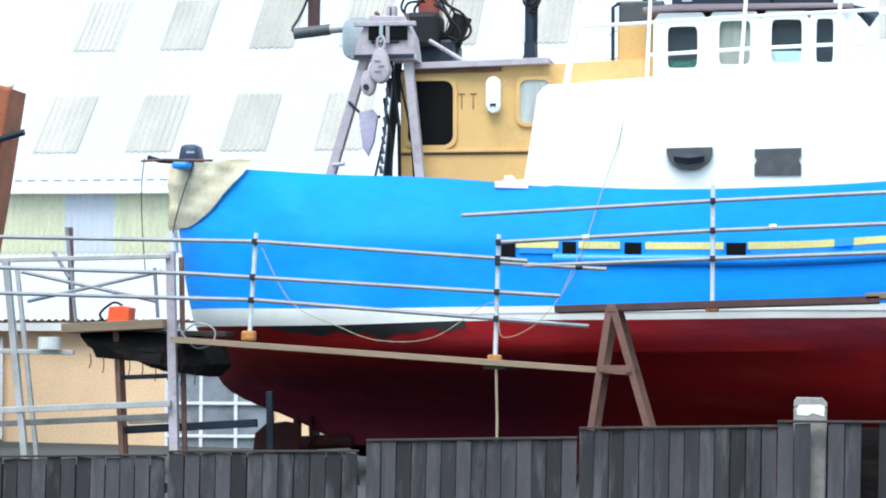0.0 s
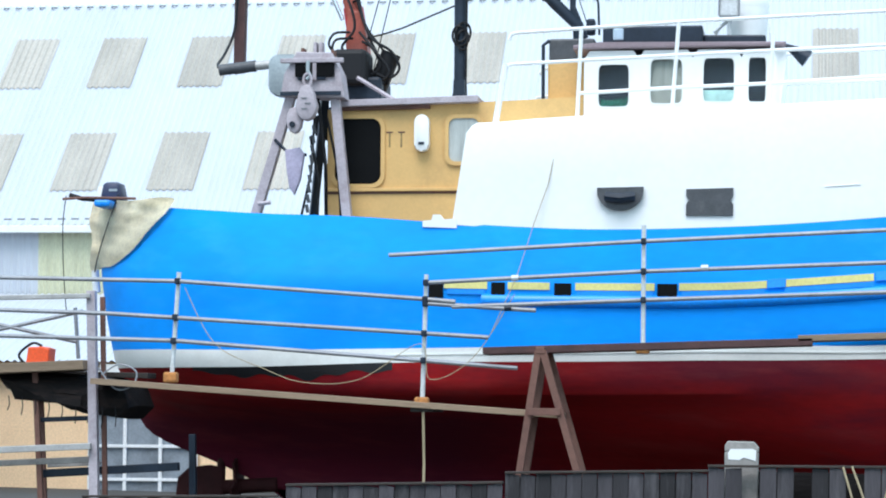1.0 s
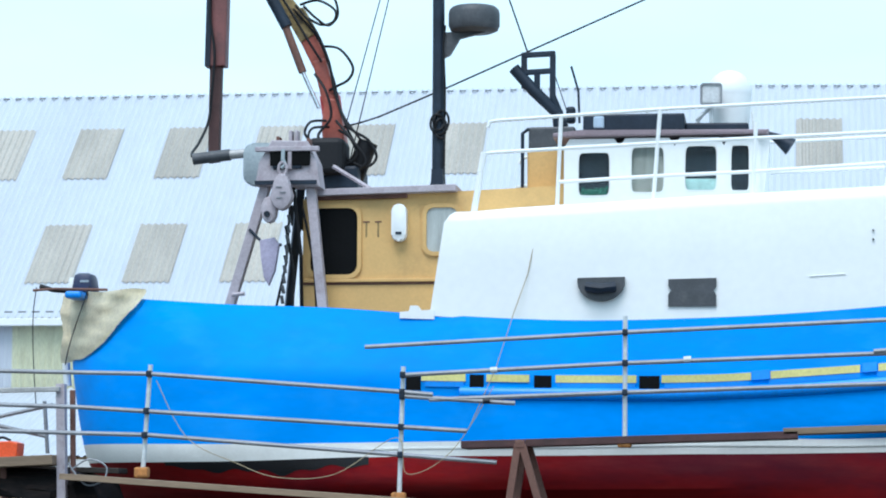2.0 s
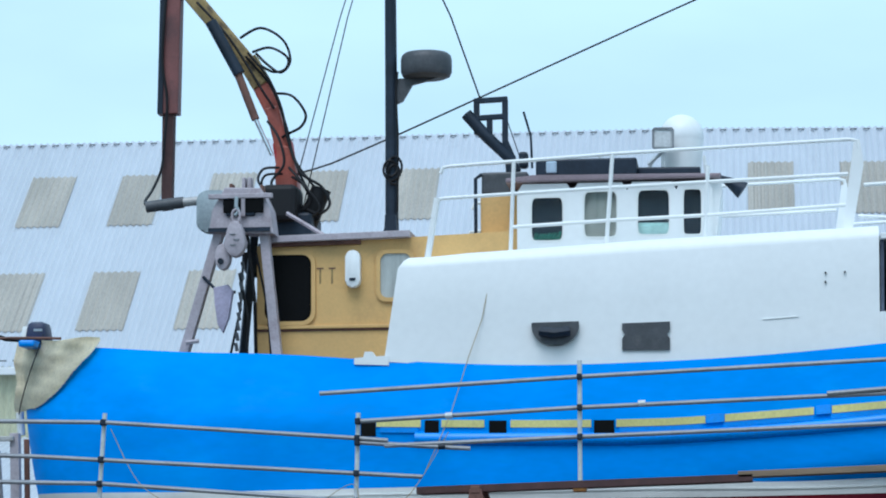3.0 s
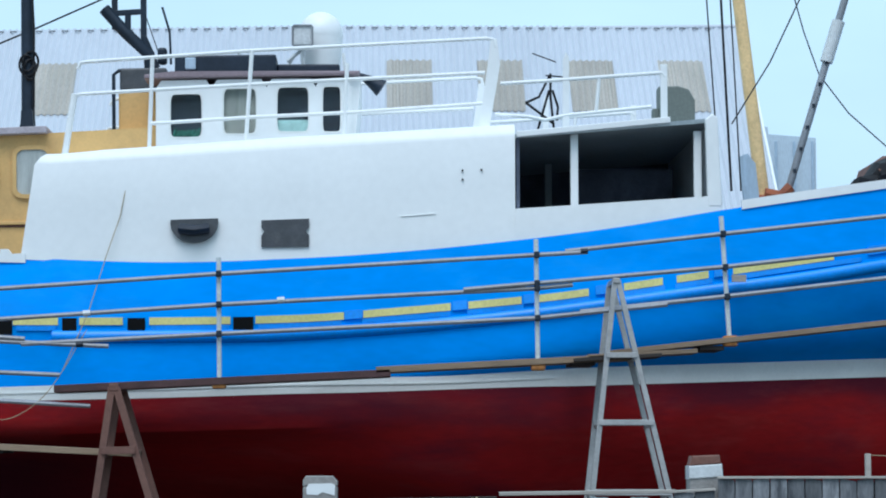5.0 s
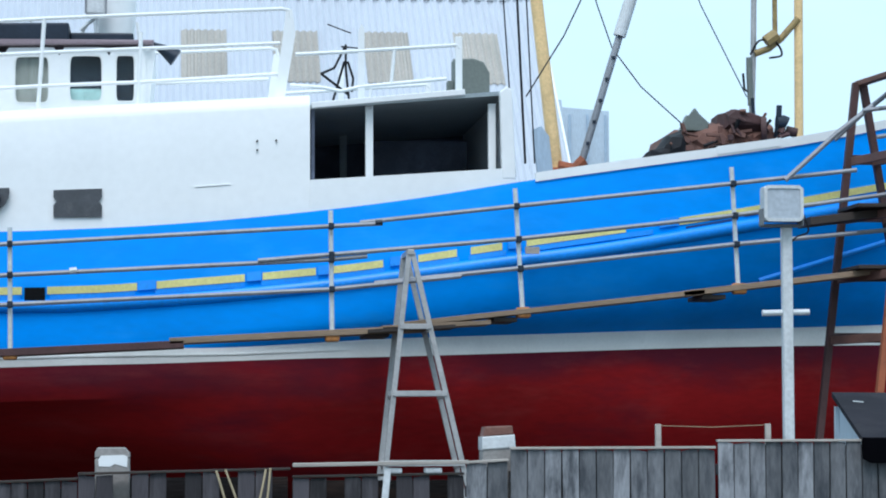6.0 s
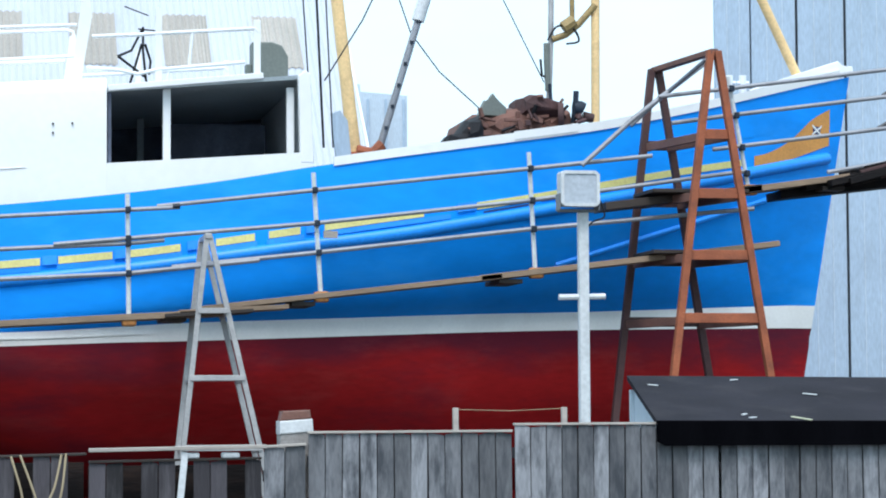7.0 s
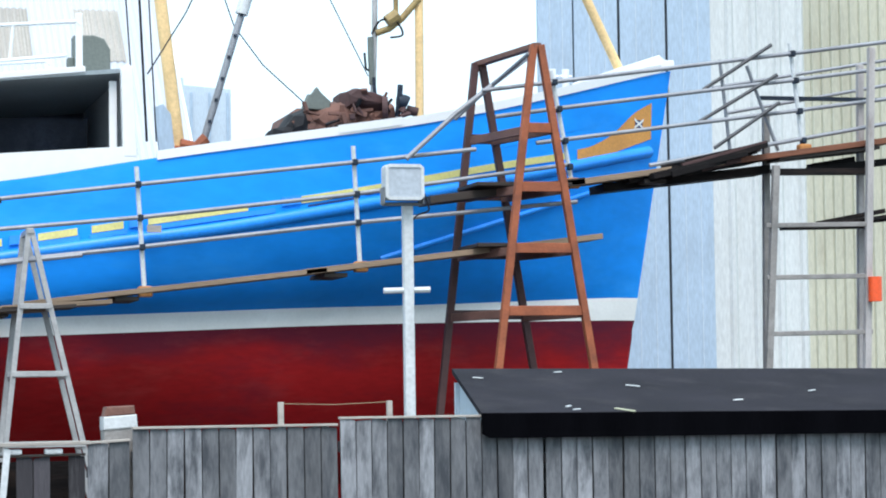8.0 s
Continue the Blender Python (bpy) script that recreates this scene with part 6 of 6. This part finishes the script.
# ---- keel blocks ----
for x in (-6.5, -2.5, 1.5, 5.5, 9.5):
    kb = thing("keel_block", "stacked dark timber blocks under the keel", "block", (x, 0, 0), "keel blocks")
    part("timber", box(x - 0.25, x + 0.25, -0.6, 0.6, 0, 0.13, 0.01), M_DARKWOOD, kb)

# ---- lean-to workshop under the shed's wall ----
lean = thing("workshop", "peach rendered workshop with white windows and corrugated roof", "building", (-15, 9, 0))
part("wall", box(-24, -10.9, 9.0, 9.2, 0, 2.72), M_PEACH, lean)
part("end_wall", box(-11.1, -10.9, 9.2, 13.8, 0, 2.72), M_PEACH, lean)
part("lean_roof", sheet_wave(-24.0, -10.6, PITCH, 0.022, lambda q, w: (Vector((q, 8.7, 2.72 + w)), Vector((q, 13.9, 4.28 + w)))), M_SHED, lean, "white corrugated lean-to roof", smooth=True)
part("roof_fascia", box(-24, -10.6, 8.72, 8.78, 2.50, 2.66), M_BOOT, lean)


def window_block(x0, x1, z0, z1, cols, rows, name="workshop_window"):
    w = part(name, box(x0, x1, 8.96, 9.0, z0, z1), M_GREYWALL, lean, "white-barred grey window")
    part("pane", box(x0 + 0.02, x1 - 0.02, 8.945, 8.955, z0 + 0.02, z1 - 0.02), material("dull_window_glass", (0.22, 0.25, 0.28), 0.12, var=0.3, scale=2), w)
    for i in range(cols + 1):
        x = x0 + (x1 - x0) * i / cols
        part("frame_bar", box(x - 0.035, x + 0.035, 8.89, 8.945, z0 - 0.035, z1 + 0.035, 0.006), M_WINFRAME, w)
    for j in range(rows + 1):
        z = z0 + (z1 - z0) * j / rows
        part("frame_bar", box(x0 - 0.035, x1 + 0.035, 8.885, 8.94, z - 0.03, z + 0.03, 0.006), M_WINFRAME, w)


window_block(-18.4, -17.22, 0.36, 2.35, 3, 3)
window_block(-13.79, -11.67, -0.22, 1.72, 3, 3)

# ---- tall clad building beyond the bow ----
bld = thing("clad_building", "tall pale building with blue-grey and cream vertical cladding", "building", (16, 6, 0))
bodybm = bmesh.new()
plan = [(13.62, 6.15), (27.0, 6.15), (31.0, 18.0), (18.0, 18.0)]
lo = [bodybm.verts.new((x, y, 0)) for x, y in plan]
hi = [bodybm.verts.new((x, y, 13)) for x, y in plan]
bodybm.faces.new(lo)
bodybm.faces.new(hi)
for i in range(4):
    bodybm.faces.new((lo[i], lo[(i + 1) % 4], hi[(i + 1) % 4], hi[i]))
part("wall", bodybm, M_BLUEGREY, bld)
for a, b in ((13.58, 14.26), (14.28, 15.14), (15.18, 16.08), (16.12, 16.98)):
    part("cladding_panel", box(a + 0.006, b - 0.006, 6.05, 6.14, 0.6, 13, 0.006), M_BLUEGREY, bld)
    for x in (a + (b - a) * 0.35, a + (b - a) * 0.7):
        part("panel_bead", box(x - 0.008, x + 0.008, 6.042, 6.052, 0.6, 13), M_BLUEPALE, bld)
for x in (15.16, 16.10):
    part("joint", box(x - 0.028, x + 0.028, 6.08, 6.12, 0.5, 13), M_DARKGAP, bld)
part("joint", box(14.26, 14.28, 6.1, 6.12, 0.5, 13), M_DARKGAP, bld)


def ribbed(x0, x1, m, name, rib=0.32):
    bm = bmesh.new()
    pts = []
    x = x0
    while x < x1 - 1e-6:
        w = min(rib, x1 - x)
        pts += [(x, 6.1), (x + w * 0.62, 6.1), (x + w * 0.72, 6.04), (x + w * 0.88, 6.04)]
        x += w
    pts.append((x1, 6.1))
    lo = [bm.verts.new((px, py, 0.5)) for px, py in pts]
    hi = [bm.verts.new((px, py, 13)) for px, py in pts]
    for i in range(len(pts) - 1):
        bm.faces.new((lo[i], lo[i + 1], hi[i + 1], hi[i]))
    part(name, bm, m, bld)


M_WHITECLAD = material("off_white_cladding", (0.62, 0.64, 0.62), 0.6, var=0.06, scale=0.6, dirt=(0.5, 0.5, 0.46), dirt_amount=0.4, stretch=(1.2, 1, 0.3))
M_CREAMCLAD = material("aged_cream_cladding", (0.52, 0.51, 0.40), 0.6, var=0.10, scale=0.6, dirt=(0.36, 0.33, 0.24), dirt_amount=0.6, dirt_scale=1.5, stretch=(1.2, 1, 0.3))
ribbed(16.98, 18.88, M_WHITECLAD, "white_cladding", 0.48)
ribbed(18.88, 26.5, M_CREAMCLAD, "cream_cladding", 0.2)
grey = thing("grey_store", "small pale grey panelled building behind the mast", "building", (11, 30, 0))
part("wall", prism([(8.6, 0), (12.0, 0), (12.0, 10.2), (10.7, 10.3), (10.68, 10.5), (10.2, 10.55), (10.15, 10.35), (8.6, 10.15)], 30, 30.3), M_BLUEPALE, grey)
for x in (8.9, 9.4, 9.9, 10.4, 10.9, 11.4, 11.9):
    part("wall_rib", box(x - 0.03, x + 0.03, 29.94, 30.0, 0, 10.1), M_BLUEGREY, grey)

# ---- neighbouring hull at the edge of the yard ----
nb = thing("neighbour_boat", "rust-red steel boat bow with cream top edge", "boat", (-16.6, 4, 0))
part("bow", prism([(-15.27, 6.78), (-15.62, 4.6), (-16.0, 2.4), (-16.6, 0.0), (-20.0, 0.0), (-20.0, 6.95), (-15.5, 6.86)], 3.7, 4.6, bevel=0.06), M_RUST, nb)
part("bow_rail", bar((-20, 3.9, 6.98), (-15.3, 3.9, 6.86), 0.2, 0.1, 0.03), M_TARP, nb)
part("hawse_pipe", tube([(-15.6, 3.65, 5.82), (-14.98, 3.6, 5.98)], 0.06, 10), M_STEELDARK, nb)

# ---- board fence with piles, lamp and hut roof in front ----
FY = -16.0
fence = tagged(thing("board_fence", "weathered grey vertical board fence of uneven height", "fence", (0, FY, 0)))
SEGMENTS = [(-10.4, -6.80, 0.80, 0.86, 1), (-6.76, -4.88, 0.895, 0.915, 1), (-4.80, -2.72, 1.02, 1.06, 1), (-2.70, -0.80, 1.15, 1.19, 1), (-0.80, 1.08, 1.235, 1.27, 2), (1.10, 2.64, 1.20, 1.22, 2),
            (2.66, 3.04, 1.32, 1.34, 0), (3.06, 4.94, 1.445, 1.445, 0), (4.96, 6.9, 1.505, 1.505, 0), (6.92, 12.6, 1.36, 1.36, 0)]
BOARD_W = 0.152
board_meshes = {}


def board_mesh(m, w, k):
    key = (m.name, round(w, 3), k)
    if key not in board_meshes:
        bm = box(-w / 2, w / 2, -0.011, 0.011, -1.0, 0.0, 0.004)
        for v in bm.verts:
            if v.co.z > -0.5:
                v.co.z += (k - 1.5) * 0.006 * (1 if v.co.x > 0 else -1)
        me = bpy.data.meshes.new("board")
        bm.to_mesh(me)
        bm.free()
        me.materials.append(m)
        board_meshes[key] = me
    return board_meshes[key]


brng = random.Random(11)
for x0, x1, za, zb, dark in SEGMENTS:
    n = max(1, round((x1 - x0) / BOARD_W))
    w = (x1 - x0) / n
    for i in range(n):
        x = x0 + w * (i + 0.5)
        z = za + (zb - za) * (i + 0.5) / n + brng.uniform(-0.012, 0.008)
        if dark == 2 and i % 3 == 2:
            continue
        ob = new("board", board_mesh(M_FENCE_DARK if dark else M_FENCE, w - 0.009, brng.randrange(4)))
        ob.parent = fence
        sx, sz = settle(x, FY, z)
        ob.matrix_basis = Matrix.Translation((sx, brng.uniform(-0.012, 0.012), sz)) @ Matrix.Rotation(radians(brng.uniform(-0.5, 0.5)), 4, "Y") @ Matrix.Diagonal((1, 1, z, 1))
    part("fence_rail", box(x0, x1, FY + 0.03, FY + 0.10, 0.3, 0.42, 0.005), M_FENCE_DARK, fence)
    if dark != 2:
        part("fence_rail", box(x0, x1, FY + 0.03, FY + 0.10, min(za, zb) - 0.30, min(za, zb) - 0.2, 0.005), M_FENCE_DARK, fence)
    # added black sheet that puts the shade into the gaps between boards
    part("backing_board", box(x0 + 0.01, x1 - 0.01, FY + (0.02 if dark != 2 else 0.26), FY + (0.028 if dark != 2 else 0.28), 0.02, min(za, zb) - 0.03), M_WETBLACK_SHADE, fence)
    part("fence_cap", bar((x0, FY + 0.01, za + 0.012), (x1, FY + 0.01, zb + 0.012), 0.09, 0.022, 0.004), M_CAPWOOD if not dark else M_DARKWOOD, fence)
part("loose_cap", bar((1.10, FY - 0.03, 1.315), (2.68, FY - 0.03, 1.335), 0.10, 0.035, 0.006), M_CAPWOOD, fence)
for x in (2.0, 2.36):
    part("white_block", box(x - 0.08, x + 0.08, FY - 0.05, FY + 0.05, 1.235, 1.285, 0.015), M_LAMPGREY, fence)
part("leaning_batten", bar((1.82, FY - 0.08, 0.0), (1.95, FY - 0.04, 1.29), 0.06, 0.03, 0.004), M_LAMPGREY, fence)
for x, zt, zb2, capc in ((-0.50, 1.475, 0.0, 0), (2.97, 1.66, 0.0, 1)):
    p = thing("mooring_pile", "weathered square timber pile with white painted top band", "pile", (x, FY + 0.27, 0), "mooring piles")
    if not capc:
        part("shaft", box(x - 0.155, x + 0.155, FY + 0.13, FY + 0.4, 0, zt - 0.09, 0.02), M_CONCRETE, p)
        part("top", prism([(x - 0.155, zt - 0.09), (x + 0.155, zt - 0.09), (x + 0.155, zt - 0.05), (x + 0.11, zt), (x - 0.13, zt - 0.0), (x - 0.155, zt - 0.04)], FY + 0.13, FY + 0.4, bevel=0.01), M_CONCRETE, p)
        part("white_patch", prism([(x - 0.12, 1.31), (x - 0.02, 1.305), (x + 0.02, 1.33), (x + 0.13, 1.30), (x + 0.135, 1.395), (x + 0.1, 1.41), (x - 0.1, 1.405), (x - 0.125, 1.37)], FY + 0.124, FY + 0.132), M_WHITE, p, "flaking white paint")
    else:
        part("shaft", box(x - 0.145, x + 0.145, FY + 0.14, FY + 0.4, 0, zt - 0.19, 0.02), M_CONCRETE, p)
        part("white_band", prism([(x - 0.15, zt - 0.22), (x + 0.16, zt - 0.2), (x + 0.15, zt - 0.08), (x - 0.15, zt - 0.1)], FY + 0.125, FY + 0.41, bevel=0.012), M_LAMPGREY, p)
        part("red_cap", prism([(x - 0.14, zt - 0.1), (x + 0.14, zt - 0.08), (x + 0.13, zt), (x - 0.12, zt - 0.01)], FY + 0.13, FY + 0.4, bevel=0.015), M_BROWNRUST, p)
rp = thing("hanging_rope", "pale rope loops hung over the fence", "rope", (0.7, FY - 0.1, 0.8))
part("rope_loop", hose(((0.42, FY - 0.06, 1.27), (0.5, FY - 0.09, 1.0), (0.56, FY - 0.09, 0.75), (0.68, FY - 0.09, 0.72), (0.62, FY - 0.09, 0.95), (0.5, FY - 0.06, 1.28)), 0.011), M_ROPE, rp)
part("rope_loop", hose(((0.86, FY - 0.06, 1.28), (0.8, FY - 0.09, 1.0), (0.72, FY - 0.09, 0.8), (0.78, FY - 0.09, 0.7), (0.86, FY - 0.09, 0.95), (0.9, FY - 0.06, 1.29)), 0.011), M_ROPE, rp)
for x in (4.447, 5.469):
    stk = solo("wooden_stake", bar((x, FY + 0.14, 0.0), (x - 0.005, FY + 0.14, 1.67), 0.05, 0.05, 0.006), M_CAPWOOD, "short pale wooden stake behind the fence", "stake", (x, FY + 0.14, 0), group="fence stakes")
solo("string", tube([(4.447, FY + 0.14, 1.655), (4.95, FY + 0.14, 1.64), (5.469, FY + 0.14, 1.66)], 0.003, 5), M_ROPE, "thin string stretched between two stakes", "string", (4.9, FY + 0.14, 1.64))
fl = thing("floodlight", "light grey square floodlight on a pale steel post", "floodlight", (5.660, FY + 0.350, 0))
part("post", box(5.662, 5.758, FY + 0.300, FY + 0.390, 0, 3.50, 0.012), M_LAMPGREY, fl)
part("crossbar", tube([(5.475, FY + 0.350, 2.695), (5.92, FY + 0.350, 2.705)], 0.028, 8), M_LAMPGREY, fl)
part("housing", prism(rounded(5.465, 5.825, 3.54, 3.865, 0.02), FY + 0.170, FY + 0.350, bevel=0.015), M_LAMPGREY, fl)
part("housing_rim", ring_plate(square_like(5.46, 5.83, 3.535, 3.87), rounded(5.49, 5.80, 3.565, 3.84, 0.02), FY + 0.150, FY + 0.175), M_LAMPGREY, fl)
part("lens", box(5.485, 5.805, FY + 0.162, FY + 0.166, 3.56, 3.845), material("frosted_lamp_glass", (0.42, 0.46, 0.50), 0.3, var=0.06), fl)
part("bracket", box(5.450, 5.464, FY + 0.190, FY + 0.350, 3.5, 3.66, 0.006), M_GREYWALL, fl)
part("bracket", box(5.825, 5.839, FY + 0.190, FY + 0.350, 3.5, 3.66, 0.006), M_GREYWALL, fl)
part("yoke", box(5.46, 5.834, FY + 0.270, FY + 0.330, 3.49, 3.52, 0.006), M_GREYWALL, fl)
part("flood_cable", hose(((5.854, FY + 0.250, 3.6), (5.895, FY + 0.250, 3.45), (5.793, FY + 0.300, 3.4), (5.711, FY + 0.350, 3.3)), 0.008), M_HOSE, fl)

hut = thing("felt_roof_hut", "low hut with a sloping black felt roof", "hut", (10, -15, 0))
rbm = bmesh.new()
far = [(6.69, -13.5, 1.985), (15.5, -13.5, 1.90)]
near = [(6.29, -16.07, 1.545), (15.2, -16.07, 1.477)]
top = [rbm.verts.new(p) for p in (near[0], near[1], far[1], far[0])]
bot = [rbm.verts.new((p.co.x, p.co.y, p.co.z - 0.05)) for p in top]
rbm.faces.new(top)
rbm.faces.new(bot[::-1])
for i in range(4):
    rbm.faces.new((top[i], bot[i], bot[(i + 1) % 4], top[(i + 1) % 4]))
part("roof_felt", rbm, M_ROOFFELT, hut, "black mineral felt roof with scraps on it")
part("fascia", prism([(6.29, 1.54), (15.2, 1.472), (15.2, 1.27), (6.37, 1.31), (6.29, 1.35)], -16.11, -16.072), M_BLACKGLOSS, hut, "glossy black fascia board")
gb = bmesh.new()
gv = [gb.verts.new(p) for p in ((6.375, -15.86, 1.53), (6.75, -13.55, 1.92), (6.75, -13.55, 0.0), (6.375, -15.86, 0.0))]
gv2 = [gb.verts.new((v.co.x + 0.04, v.co.y, v.co.z)) for v in gv]
gb.faces.new(gv)
gb.faces.new(gv2[::-1])
for i in range(4):
    gb.faces.new((gv[i], gv2[i], gv2[(i + 1) % 4], gv[(i + 1) % 4]))
part("gable_board", gb, M_BLUEPALE, hut, "pale grey gable board")
part("back_wall", box(6.7, 15.4, -13.6, -13.55, 0, 1.84), M_BLUEPALE, hut)


def roof_z(x, y):
    return 1.542 - 0.0073 * (x - 6.245) + (y + 16.07) / 2.57 * 0.448


for x, y, l, a, m in ((7.65, -15.9, 0.16, -40, M_CREAM_SHEET), (9.0, -15.5, 0.1, 10, M_WHITE), (7.2, -15.8, 0.06, 30, M_LAMPGREY), (7.22, -15.95, 0.07, 10, M_LAMPGREY), (8.2, -14.6, 0.12, -25, M_LAMPGREY), (6.75, -14.1, 0.09, -20, M_LAMPGREY), (7.7, -13.8, 0.08, 10, M_LAMPGREY), (10.0, -15.0, 0.08, 20, M_LAMPGREY)):
    z = roof_z(x, y)
    c, s = math.cos(radians(a)), math.sin(radians(a))
    solo("scrap", bar((x, y, z + 0.006), (x + l * c, y + l * s * 2.0, z + 0.006 + l * s * 2.0 * 0.142), 0.035, 0.012, 0.003), m, "small pale scrap lying on the felt roof", "scrap", (x, y, z), group="roof scraps")
